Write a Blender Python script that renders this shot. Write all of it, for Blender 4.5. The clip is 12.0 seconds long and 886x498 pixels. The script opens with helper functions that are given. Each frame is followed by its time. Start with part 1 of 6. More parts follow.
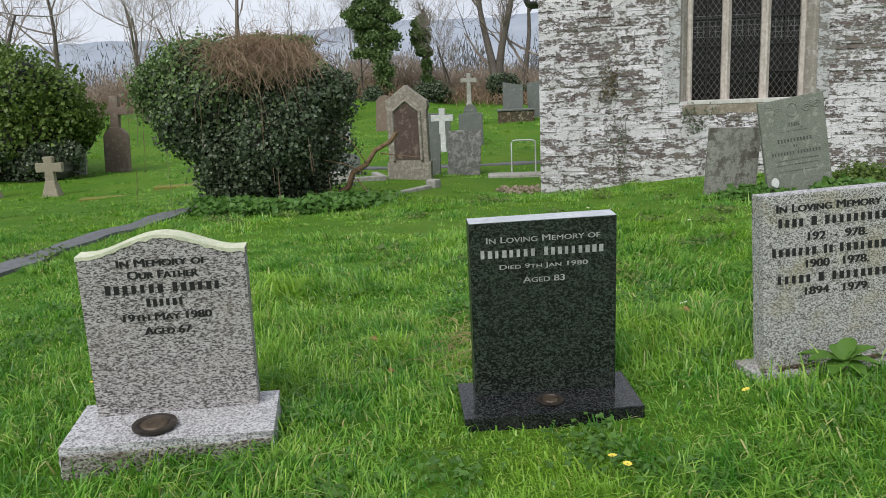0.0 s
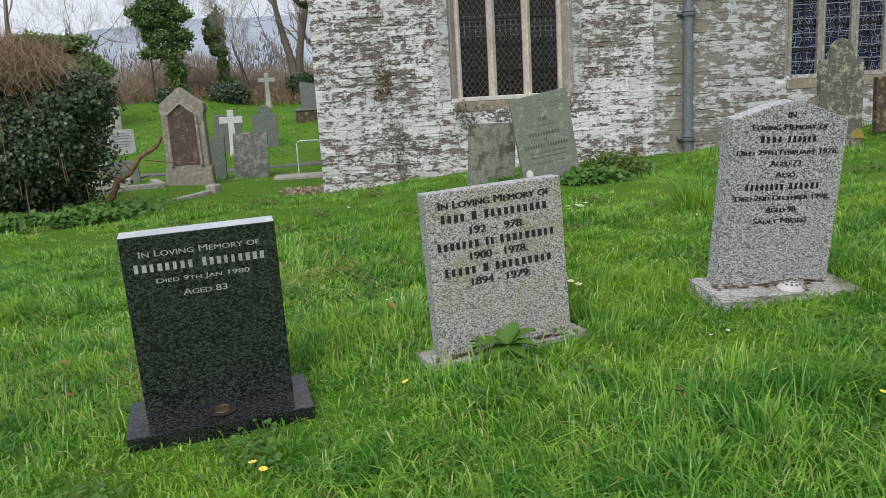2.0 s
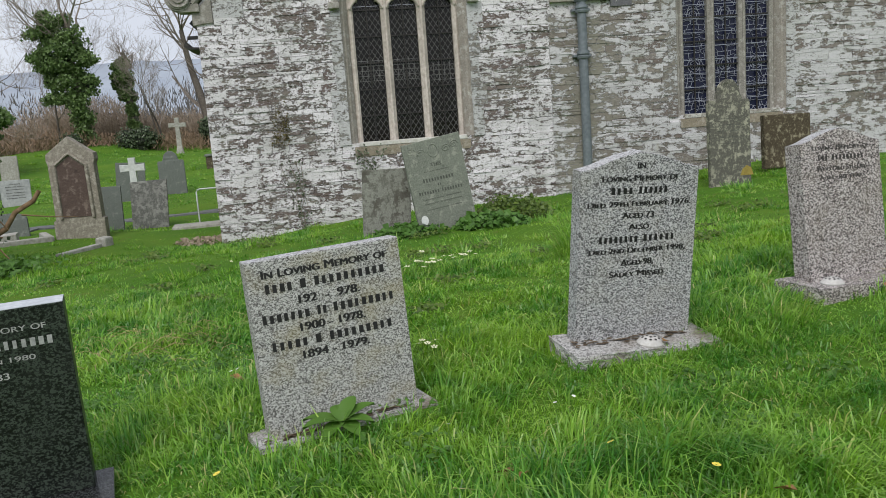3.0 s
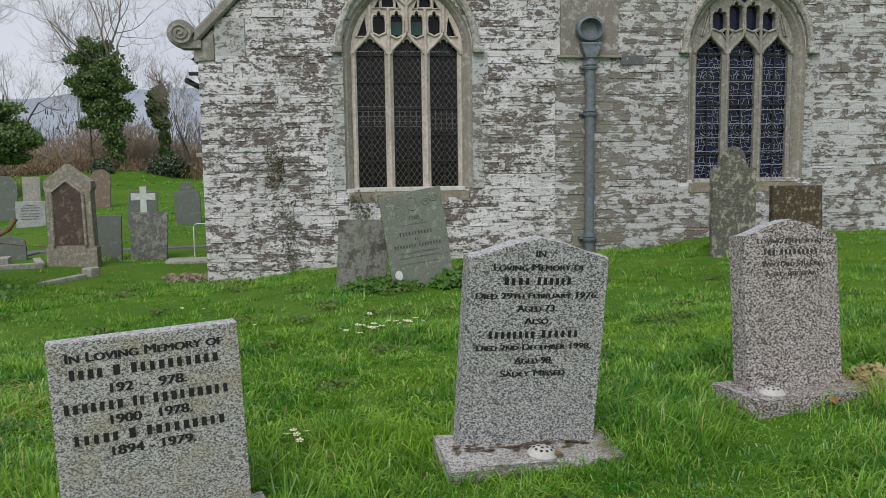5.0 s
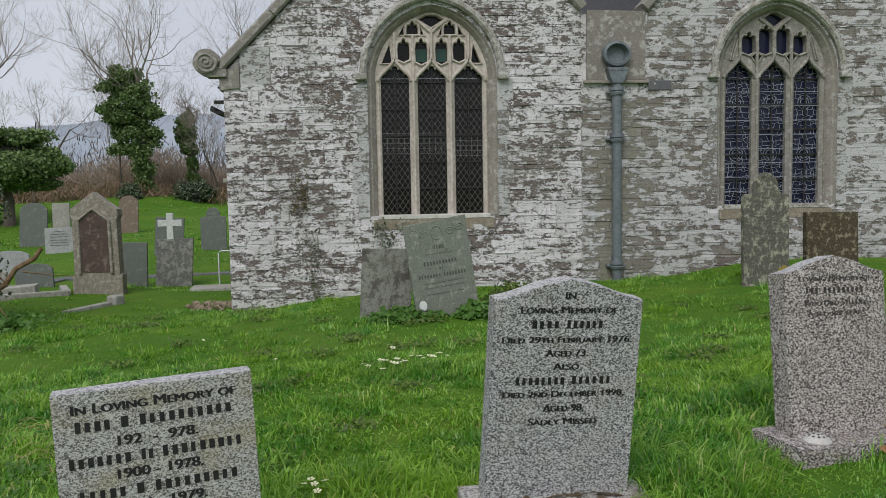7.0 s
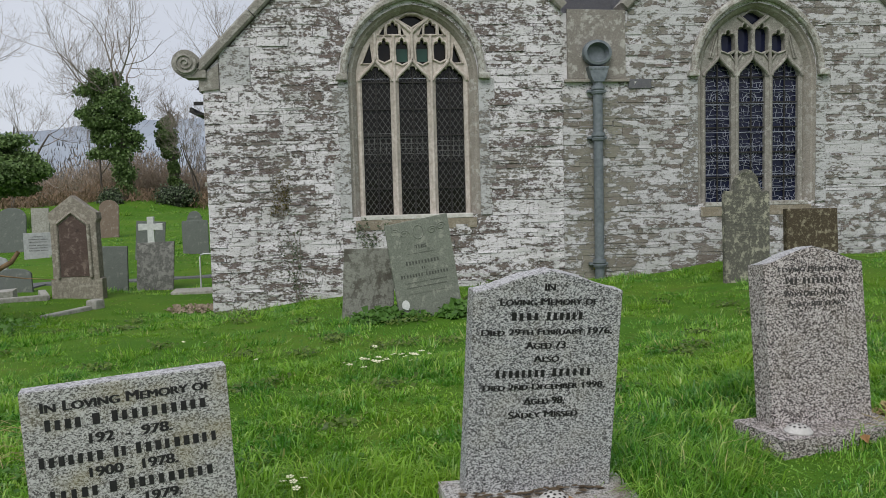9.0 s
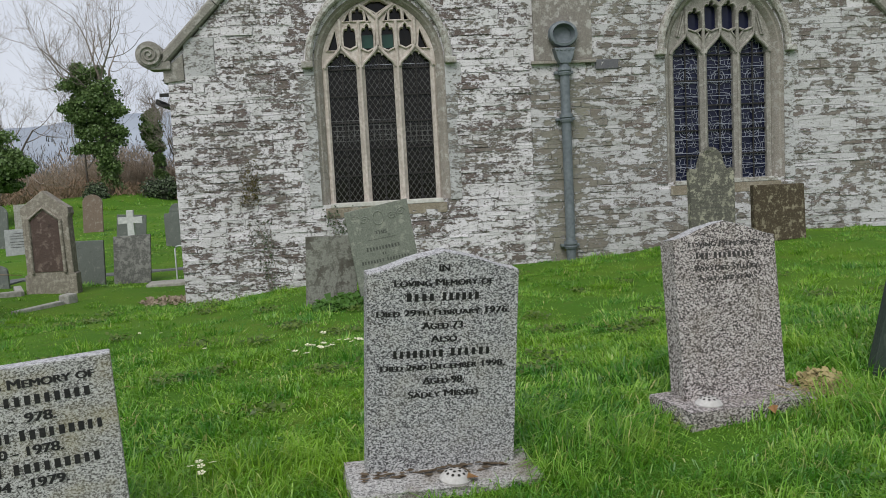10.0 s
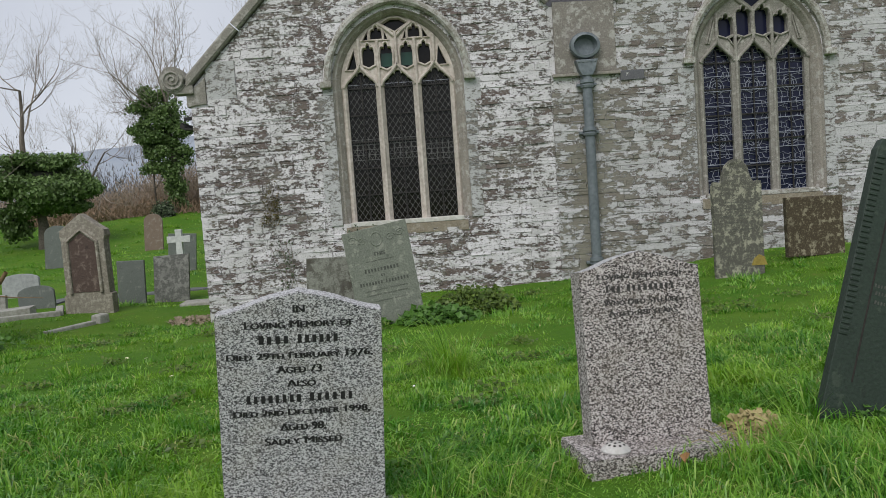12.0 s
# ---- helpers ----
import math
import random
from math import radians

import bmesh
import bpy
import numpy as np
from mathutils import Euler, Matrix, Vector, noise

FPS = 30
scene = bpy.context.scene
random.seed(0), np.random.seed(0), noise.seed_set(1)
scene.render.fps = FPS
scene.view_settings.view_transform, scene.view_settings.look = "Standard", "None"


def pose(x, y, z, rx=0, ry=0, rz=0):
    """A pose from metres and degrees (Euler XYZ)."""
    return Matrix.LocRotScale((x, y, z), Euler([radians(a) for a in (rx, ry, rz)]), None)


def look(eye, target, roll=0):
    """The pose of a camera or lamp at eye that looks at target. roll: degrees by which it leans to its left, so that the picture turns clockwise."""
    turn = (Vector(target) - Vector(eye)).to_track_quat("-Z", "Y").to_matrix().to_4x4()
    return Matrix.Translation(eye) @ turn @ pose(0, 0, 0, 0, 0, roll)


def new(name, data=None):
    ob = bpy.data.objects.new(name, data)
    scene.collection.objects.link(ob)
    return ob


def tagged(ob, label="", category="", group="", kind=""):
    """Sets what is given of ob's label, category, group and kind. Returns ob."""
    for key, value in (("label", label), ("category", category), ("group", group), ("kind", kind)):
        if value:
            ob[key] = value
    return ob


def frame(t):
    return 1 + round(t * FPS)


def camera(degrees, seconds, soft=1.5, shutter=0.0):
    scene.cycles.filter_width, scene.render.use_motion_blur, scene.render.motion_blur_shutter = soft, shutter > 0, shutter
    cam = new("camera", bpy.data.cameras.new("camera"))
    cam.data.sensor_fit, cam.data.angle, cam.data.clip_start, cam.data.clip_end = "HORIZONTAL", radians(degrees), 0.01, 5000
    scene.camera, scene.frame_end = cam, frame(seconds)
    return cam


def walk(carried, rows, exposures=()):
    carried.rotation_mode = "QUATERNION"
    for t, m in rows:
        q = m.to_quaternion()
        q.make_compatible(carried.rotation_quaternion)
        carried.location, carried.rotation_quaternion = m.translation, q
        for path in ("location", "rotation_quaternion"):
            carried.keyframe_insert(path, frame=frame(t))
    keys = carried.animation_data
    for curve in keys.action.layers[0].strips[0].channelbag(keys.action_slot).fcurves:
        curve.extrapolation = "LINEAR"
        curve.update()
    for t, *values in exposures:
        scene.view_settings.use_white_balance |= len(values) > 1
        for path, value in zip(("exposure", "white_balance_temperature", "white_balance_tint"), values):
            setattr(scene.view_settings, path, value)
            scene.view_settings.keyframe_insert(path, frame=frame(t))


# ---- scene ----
cam = camera(58.0, 12.0, soft=0.9)
PATH = [
    (0, (0.021, -0.12, 1.269), (-0.291, 1.819, 0.892), -2.2),
    (0.5, (0.101, -0.152, 1.276), (-0.467, 1.728, 0.897), -2.2),
    (1, (0.291, -0.147, 1.271), (-0.177, 1.76, 0.89), -1.5),
    (1.5, (0.503, -0.136, 1.264), (0.269, 1.812, 0.874), -1.5),
    (2, (0.697, -0.114, 1.275), (0.823, 1.841, 0.872), -3.3),
    (2.5, (0.945, 0.006, 1.299), (1.213, 1.955, 0.938), -3.4),
    (3, (1.165, 0.098, 1.324), (1.475, 2.048, 1.004), -4.2),
    (3.5, (1.497, 0.128, 1.334), (1.746, 2.094, 1.059), -3.2),
    (3.7, (1.618, 0.132, 1.356), (1.857, 2.1, 1.097), -2.4),
    (5.5, (2.026, 0.544, 1.452), (2.256, 2.52, 1.243), -0.7),
    (6, (2.042, 0.58, 1.475), (2.261, 2.558, 1.278), -0.6),
    (6.5, (2.044, 0.602, 1.511), (2.235, 2.586, 1.342), -0.7),
    (7, (2.017, 0.61, 1.504), (2.188, 2.596, 1.348), -1.0),
    (8.8, (2.014, 0.638, 1.472), (2.194, 2.624, 1.325), -1.4),
    (9, (2.047, 0.639, 1.455), (2.257, 2.622, 1.305), -1.5),
    (9.5, (2.206, 0.618, 1.421), (2.453, 2.595, 1.247), -3.0),
    (10, (2.495, 0.554, 1.423), (2.711, 2.533, 1.238), -3.0),
    (10.5, (2.665, 0.543, 1.439), (2.846, 2.527, 1.258), -3.1),
    (11, (2.903, 0.645, 1.44), (3.036, 2.634, 1.273), -3.6),
    (11.5, (3.137, 0.7, 1.454), (3.254, 2.69, 1.299), -4.1),
    (12, (3.459, 0.698, 1.465), (3.49, 2.692, 1.32), -4.0),
]
walk(cam, [(t, look(e, g, r)) for t, e, g, r in PATH],
     exposures=[(0.0, 0.28), (2.0, 0.28), (3.5, 0.12), (5.5, -0.05), (7.5, -0.1), (9.0, 0.0), (9.5, 0.06), (10.5, 0.02), (11.5, -0.02), (12.0, -0.02)])

# ---- world and light ----
world = bpy.data.worlds.new("overcast_sky")
scene.world = world
world.use_nodes = True
wn, wl = world.node_tree.nodes, world.node_tree.links
wn.clear()
w_out = wn.new("ShaderNodeOutputWorld")
w_bg = wn.new("ShaderNodeBackground")
w_sky = wn.new("ShaderNodeTexSky")
w_sky.sky_type = "NISHITA"
w_sky.sun_disc = False
w_sky.sun_elevation = radians(48)
w_sky.sun_rotation = radians(200)
w_sat = wn.new("ShaderNodeHueSaturation")
w_sat.inputs["Saturation"].default_value = 0.35
w_sat.inputs["Value"].default_value = 0.8
w_tc = wn.new("ShaderNodeTexCoord")
w_noise = wn.new("ShaderNodeTexNoise")
w_noise.inputs["Scale"].default_value = 2.6
w_noise.inputs["Detail"].default_value = 5
w_ramp = wn.new("ShaderNodeValToRGB")
w_ramp.color_ramp.elements[0].position, w_ramp.color_ramp.elements[0].color = 0.3, (5.9, 6.3, 7.3, 1)
w_ramp.color_ramp.elements[1].position, w_ramp.color_ramp.elements[1].color = 0.75, (7.6, 8.0, 8.9, 1)
w_mix = wn.new("ShaderNodeMixRGB")
w_mix.inputs[0].default_value = 0.8
wl.new(w_sky.outputs[0], w_sat.inputs["Color"])
wl.new(w_tc.outputs["Generated"], w_noise.inputs["Vector"])
wl.new(w_noise.outputs["Fac"], w_ramp.inputs[0])
wl.new(w_sat.outputs[0], w_mix.inputs[1])
wl.new(w_ramp.outputs[0], w_mix.inputs[2])
wl.new(w_mix.outputs[0], w_bg.inputs["Color"])
w_bg.inputs["Strength"].default_value = 0.1
wl.new(w_bg.outputs[0], w_out.inputs[0])

sun_data = bpy.data.lights.new("sun", "SUN")
sun_data.energy, sun_data.angle, sun_data.color = 2.0, radians(35), (1.0, 0.975, 0.95)
sun = new("sun", sun_data)
sun.matrix_world = look((-8, -22, 26), (0, 0, 0))

# ---- materials ----
class Nodes:
    """A short hand for building a node material."""
    def __init__(self, name):
        self.m = bpy.data.materials.new(name)
        self.m.use_nodes = True
        self.t = self.m.node_tree
        self.b = self.t.nodes["Principled BSDF"]

    def n(self, kind, **inputs):
        nd = self.t.nodes.new("ShaderNode" + kind)
        for k, v in inputs.items():
            nd.inputs[k.replace("_", " ")].default_value = v
        return nd

    def l(self, a, b):
        self.t.links.new(a, b)

    def pos(self):
        return self.n("NewGeometry").outputs["Position"]

    def local(self):
        return self.n("TexCoord").outputs["Object"]

    def noise(self, scale, detail=3.0, rough=0.55, vec=None, stretch=None):
        nd = self.n("TexNoise", Scale=scale, Detail=detail, Roughness=rough)
        vec = vec or self.pos()
        if stretch:
            mp = self.n("Mapping")
            mp.inputs["Scale"].default_value = stretch
            self.l(vec, mp.inputs["Vector"])
            vec = mp.outputs[0]
        self.l(vec, nd.inputs["Vector"])
        return nd.outputs["Fac"]

    def cells(self, scale, out="Distance", vec=None):
        nd = self.n("TexVoronoi", Scale=scale)
        self.l(vec or self.pos(), nd.inputs["Vector"])
        return nd.outputs[out]

    def ramp(self, fac, *stops):
        nd = self.n("ValToRGB")
        e = nd.color_ramp.elements
        while len(e) < len(stops):
            e.new(0.5)
        for el, (p, c) in zip(e, stops):
            el.position = p
            el.color = (*c, 1) if isinstance(c, tuple) else (c, c, c, 1)
        self.l(fac, nd.inputs[0])
        return nd.outputs[0]

    def mix(self, fac, a, b, mode="MIX"):
        nd = self.n("MixRGB")
        nd.blend_type = mode
        for i, v in enumerate((fac, a, b)):
            if isinstance(v, bpy.types.NodeSocket):
                self.l(v, nd.inputs[i])
            elif isinstance(v, tuple):
                nd.inputs[i].default_value = (*v, 1)
            else:
                nd.inputs[i].default_value = v if i == 0 else (v, v, v, 1)
        return nd.outputs[0]

    def bump(self, height, strength=0.4, dist=0.01):
        nd = self.n("Bump", Strength=strength, Distance=dist)
        self.l(height, nd.inputs["Height"])
        self.l(nd.outputs[0], self.b.inputs["Normal"])

    def done(self, colour, rough=0.8, metal=0.0, spec=0.4):
        if isinstance(colour, tuple):
            self.b.inputs["Base Color"].default_value = (*colour, 1)
        else:
            self.l(colour, self.b.inputs["Base Color"])
        if isinstance(rough, bpy.types.NodeSocket):
            self.l(rough, self.b.inputs["Roughness"])
        else:
            self.b.inputs["Roughness"].default_value = rough
        self.b.inputs["Metallic"].default_value = metal
        self.b.inputs["Specular IOR Level"].default_value = spec
        return self.m


def granite(name, light, mid, dark, scale=120, stain=(0.3, 0.27, 0.2), amount=0.25, rough=0.75, stretch=(0.8, 1, 1.1)):
    k = Nodes(name)
    mp = k.n("Mapping")
    mp.inputs["Scale"].default_value = stretch
    k.l(k.local(), mp.inputs["Vector"])
    p = mp.outputs[0]
    a = k.mix(0.42, k.cells(scale * 1.5, "Color", p), k.cells(scale * 2.7, "Color", p))
    c = k.ramp(a, (0.37, dark), (0.43, mid), (0.53, mid), (0.59, light))
    st = k.ramp(k.noise(4.5, 5, 0.6, p), (0.48, 0.0), (0.68, 1.0))
    c = k.mix(k.mix(st, 0.0, amount), c, stain)
    k.bump(a, 0.35, 0.003)
    return k.done(c, rough, spec=0.35)


def slate(name, base, lichen, amount=0.5, scale=22, rough=0.7):
    k = Nodes(name)
    p = k.local()
    n1 = k.noise(3.0, 5, 0.6, p)
    c = k.mix(n1, tuple(v * 0.7 for v in base), tuple(v * 1.3 for v in base))
    c = k.mix(0.4, c, k.ramp(k.noise(60, 3, 0.6, p), (0.3, tuple(v * 0.35 for v in base)), (0.7, tuple(v * 1.7 for v in base))))
    spots = k.ramp(k.noise(scale, 7, 0.7, p), (0.64 - amount * 0.22, 0.0), (0.68 - amount * 0.2, 1.0))
    c = k.mix(k.mix(spots, 0.0, k.ramp(k.noise(2.2, 3, 0.6, p), (0.3, 0.25), (0.65, 0.85))), c, lichen)
    fine = k.ramp(k.noise(scale * 3.3, 5, 0.7, p), (0.66 - amount * 0.2, 0.0), (0.7 - amount * 0.18, 0.75))
    c = k.mix(fine, c, tuple((u + v) * 0.45 for u, v in zip(base, lichen)))
    c = k.mix(k.ramp(k.noise(scale * 1.7, 5, 0.7, p), (0.56, 0.0), (0.68, 0.6)), c, tuple(v * 0.45 for v in base))
    k.bump(k.noise(40, 4, 0.6, p), 0.5, 0.008)
    return k.done(c, rough)


def plain(name, a, b, scale=20, rough=0.8, metal=0.0, bump=0.3, dist=0.005, spec=0.4):
    k = Nodes(name)
    p = k.local()
    c = k.mix(k.ramp(k.noise(scale, 4, 0.6, p), (0.32, 0.0), (0.68, 1.0)), a, b)
    c = k.mix(k.ramp(k.noise(scale * 0.15, 4, 0.6, p), (0.4, 0.0), (0.7, 0.45)), c, tuple(v * 0.6 for v in a))
    k.bump(k.noise(scale * 2, 3, 0.6, p), bump, dist)
    return k.done(c, rough, metal, spec)


def limewash(name, cover, blob, stone_a, stone_b, white, soft=0.0, bare=None):
    """Thin slate courses under a worn and flaking coat of limewash."""
    k = Nodes(name)
    p = k.pos()
    add = k.n("Math")
    add.operation = "ADD"
    k.l(k.n("ObjectInfo").outputs["Random"], add.inputs[0])
    k.l(k.n("NewGeometry").outputs["Random Per Island"], add.inputs[1])
    frac = k.n("Math")
    frac.operation = "FRACT"
    k.l(add.outputs[0], frac.inputs[0])
    r = frac.outputs[0]
    s = k.mix(k.noise(9, 5, 0.65, p, (0.35, 1, 2.6)), stone_a, stone_b)
    s = k.mix(k.ramp(r, (0.55, 0.0), (0.8, 0.6)), s, (0.29, 0.265, 0.215))
    s = k.mix(k.ramp(r, (0.12, 0.6), (0.34, 0.0)), s, (0.17, 0.128, 0.112))
    s = k.mix(k.ramp(k.noise(1.7, 4, 0.6, p), (0.48, 0.0), (0.65, 0.6)), s, (0.235, 0.225, 0.18))
    s = k.mix(k.ramp(k.noise(38, 5, 0.7, p, (0.5, 1, 1.7)), (0.43, 0.0), (0.66, 0.7)), s, (0.06, 0.054, 0.048))
    s = k.mix(k.ramp(k.noise(26, 4, 0.7, p, (0.6, 1, 1.4)), (0.58, 0.0), (0.66, 0.55)), s, (0.42, 0.41, 0.39))
    big = k.noise(0.75, 3, 0.6, p)
    patch = k.noise(blob, 8 - 4 * soft, 0.7 - 0.14 * soft, p, (0.62, 1, 1.35))
    fine = k.noise(blob * 3.1, 7, 0.75, p, (0.7, 1, 1.3))
    h = k.mix(0.46 - 0.2 * soft, patch, fine)
    h = k.mix(0.2, h, big)
    h = k.mix(0.045, h, r)
    if bare:
        # rain running down beside the pipe has washed the coat away
        xyz = k.n("SeparateXYZ")
        k.l(p, xyz.inputs[0])
        mid = k.n("Math")
        mid.operation = "SUBTRACT"
        mid.inputs[1].default_value = bare
        k.l(xyz.outputs[0], mid.inputs[0])
        gap = k.n("Math")
        gap.operation = "ABSOLUTE"
        k.l(mid.outputs[0], gap.inputs[0])
        run = k.mix(0.6, gap.outputs[0], k.noise(2.2, 4, 0.6, p, (1.5, 1, 0.5)))
        h = k.mix(k.ramp(run, (0.3, 0.3), (0.62, 0.0)), h, 0.36)
        s = k.mix(k.ramp(run, (0.35, 0.5), (0.7, 0.0)), s, (0.29, 0.285, 0.225))
    mask = k.ramp(h, (cover, 0.0), (cover + 0.014, 1.0))
    w = k.mix(k.noise(11, 5, 0.65, p), tuple(v * 0.72 for v in white), white)
    w = k.mix(k.ramp(k.noise(1.4, 5, 0.65, p, (1, 1, 0.6)), (0.46, 0.0), (0.7, 0.55)), w, (0.4, 0.4, 0.37))
    w = k.mix(k.ramp(k.noise(42, 4, 0.65, p, (0.75, 1, 1.25)), (0.575, 0.0), (0.635, 0.8)), w, (0.16, 0.145, 0.13))
    w = k.mix(k.ramp(k.noise(3.3, 4, 0.6, p), (0.66, 0.0), (0.74, 0.35)), w, (0.33, 0.28, 0.16))
    c = k.mix(k.mix(mask, 0.0, 0.95), s, w)
    hb = k.mix(0.5, mask, k.noise(30, 5, 0.65, p, (0.4, 1, 2)))
    k.bump(hb, 0.9, 0.022)
    return k.done(c, 0.9, spec=0.2)


def foliage(name, dark, light, rough=0.45, trans=0.35, patch=1.3):
    """Leaves and blades: colour by piece and by place, some light shining through."""
    k = Nodes(name)
    isl = k.n("NewGeometry").outputs["Random Per Island"]
    c = k.mix(isl, dark, light)
    c = k.mix(k.ramp(k.noise(patch, 3, 0.6), (0.35, 0.0), (0.7, 0.6)), c, tuple((a + b) * 0.42 for a, b in zip(dark, light)))
    k.done(c, rough, spec=0.35)
    tr = k.n("BsdfTranslucent")
    k.l(c, tr.inputs["Color"])
    mx = k.n("MixShader")
    mx.inputs[0].default_value = trans
    k.l(k.b.outputs[0], mx.inputs[1])
    k.l(tr.outputs[0], mx.inputs[2])
    k.l(mx.outputs[0], k.t.nodes["Material Output"].inputs[0])
    return k.m


def grass_blades(name):
    k = Nodes(name)
    isl = k.n("NewGeometry").outputs["Random Per Island"]
    c = k.ramp(isl, (0.0, (0.04, 0.14, 0.013)), (0.4, (0.11, 0.315, 0.026)), (0.76, (0.225, 0.475, 0.05)), (0.92, (0.42, 0.61, 0.125)), (0.98, (0.56, 0.5, 0.22)))
    c = k.mix(k.ramp(k.noise(0.7, 4, 0.6), (0.46, 0.0), (0.62, 0.55)), c, (0.31, 0.5, 0.03))
    c = k.mix(k.ramp(k.noise(2.1, 4, 0.6), (0.5, 0.0), (0.58, 0.65)), c, (0.05, 0.22, 0.018))
    c = k.mix(k.ramp(k.noise(5.5, 3, 0.6), (0.5, 0.0), (0.6, 0.5)), c, (0.34, 0.58, 0.08))
    c = k.mix(k.ramp(k.noise(1.3, 5, 0.7), (0.64, 0.0), (0.72, 0.45)), c, (0.42, 0.42, 0.08))
    k.done(c, 0.36, spec=0.5)
    tr = k.n("BsdfTranslucent")
    k.l(c, tr.inputs["Color"])
    mx = k.n("MixShader")
    mx.inputs[0].default_value = 0.42
    k.l(k.b.outputs[0], mx.inputs[1])
    k.l(tr.outputs[0], mx.inputs[2])
    k.l(mx.outputs[0], k.t.nodes["Material Output"].inputs[0])
    return k.m


def turf(name):
    k = Nodes(name)
    p = k.pos()
    c = k.mix(k.noise(14, 5, 0.65), (0.035, 0.105, 0.008), (0.095, 0.21, 0.016))
    c = k.mix(k.ramp(k.noise(0.6, 4, 0.6), (0.4, 0.0), (0.7, 0.7)), c, (0.125, 0.21, 0.02))
    c = k.mix(k.ramp(k.noise(3, 5, 0.7), (0.58, 0.0), (0.75, 0.6)), c, (0.17, 0.15, 0.05))
    k.bump(k.noise(30, 5, 0.7), 0.8, 0.03)
    return k.done(c, 0.9, spec=0.15)


def leaded_glass(name, tint, shine, film):
    k = Nodes(name)
    tr = k.n("BsdfTransparent")
    tr.inputs["Color"].default_value = (*tint, 1)
    gl = k.n("BsdfGlossy", Roughness=0.12)
    gl.inputs["Color"].default_value = (shine, shine, shine, 1)
    fr = k.n("Fresnel", IOR=1.5)
    wob = k.n("Bump", Strength=0.25, Distance=0.01)
    k.l(k.noise(9, 2, 0.5), wob.inputs["Height"])
    k.l(wob.outputs[0], gl.inputs["Normal"])
    dust = k.n("BsdfDiffuse")
    dust.inputs["Color"].default_value = (*film, 1)
    body = k.n("MixShader")
    body.inputs[0].default_value = 0.6
    k.l(tr.outputs[0], body.inputs[1])
    k.l(dust.outputs[0], body.inputs[2])
    mx = k.n("MixShader")
    k.l(fr.outputs[0], mx.inputs[0])
    k.l(body.outputs[0], mx.inputs[1])
    k.l(gl.outputs[0], mx.inputs[2])
    k.l(mx.outputs[0], k.t.nodes["Material Output"].inputs[0])
    return k.m


M_TURF = turf("turf")
M_GRASS = grass_blades("grass_blades")
M_WASH_A = limewash("limewashed_slate", 0.478, 8.5, (0.13, 0.104, 0.094), (0.255, 0.215, 0.2), (0.85, 0.823, 0.838))
M_WASH_B = limewash("worn_limewashed_slate", 0.482, 8.0, (0.19, 0.168, 0.148), (0.33, 0.3, 0.268), (0.66, 0.65, 0.655), 0.4, 6.4)
M_JAMB = limewash("limewashed_granite", 0.475, 9.0, (0.22, 0.2, 0.175), (0.34, 0.32, 0.285), (0.6, 0.6, 0.6))
# Window 2's tracery: shade of its inset goes into this greyer stone colour
M_TRACERY_SHADED = slate("shaded_tracery_stone", (0.26, 0.245, 0.215), (0.5, 0.48, 0.43), 0.5, 9, 0.9)
M_SPLAY = slate("stained_jamb_stone", (0.28, 0.255, 0.22), (0.5, 0.485, 0.45), 0.5, 8, 0.9)
M_PANEL = slate("lichened_valley_slab", (0.22, 0.2, 0.175), (0.5, 0.49, 0.45), 0.5, 7, 0.9)
M_MORTAR = plain("wall_mortar", (0.1, 0.09, 0.082), (0.22, 0.21, 0.2), 12, 0.95)
M_TRACERY = plain("cream_tracery_stone", (0.42, 0.365, 0.31), (0.66, 0.6, 0.545), 16, 0.88)
M_HOOD = slate("lichened_hood_stone", (0.25, 0.23, 0.195), (0.62, 0.62, 0.58), 0.75, 12, 0.95)
M_UNDER = slate("ochre_stained_stone", (0.24, 0.205, 0.15), (0.42, 0.39, 0.33), 0.55, 7, 0.9)
M_SILL = plain("sill_stone", (0.5, 0.48, 0.42), (0.68, 0.67, 0.64), 22, 0.85)
M_COPING = slate("coping_stone", (0.24, 0.225, 0.195), (0.44, 0.43, 0.39), 0.5, 9, 0.9)
M_ROOF = slate("roof_slate", (0.12, 0.12, 0.13), (0.25, 0.25, 0.2), 0.3)
M_GLASS = leaded_glass("dark_quarry_glass", (0.1, 0.095, 0.08), 0.5, (0.013, 0.011, 0.008))
M_BLUE_GLASS = leaded_glass("dark_blue_stained_glass", (0.06, 0.07, 0.13), 0.45, (0.02, 0.024, 0.06))
M_GREEN_GLASS = leaded_glass("green_stained_glass", (0.08, 0.25, 0.18), 0.8, (0.03, 0.1, 0.07))
M_LEAD = plain("window_lead", (0.1, 0.1, 0.097), (0.2, 0.2, 0.19), 40, 0.6)
M_PALE_LEAD = plain("pale_window_lead", (0.26, 0.28, 0.34), (0.36, 0.38, 0.44), 40, 0.6)
M_IRON = plain("dark_iron", (0.02, 0.02, 0.02), (0.06, 0.055, 0.05), 30, 0.6, 0.4)
M_PIPE = plain("grey_painted_iron", (0.13, 0.155, 0.17), (0.22, 0.245, 0.26), 14, 0.5, 0.2)
M_INSIDE = plain("dim_plaster", (0.25, 0.23, 0.2), (0.35, 0.32, 0.28), 3, 0.9)
M_GRAN_A = granite("silver_grey_granite", (0.47, 0.45, 0.44), (0.27, 0.25, 0.24), (0.07, 0.065, 0.062), 95, stretch=(0.6, 1, 1.3))
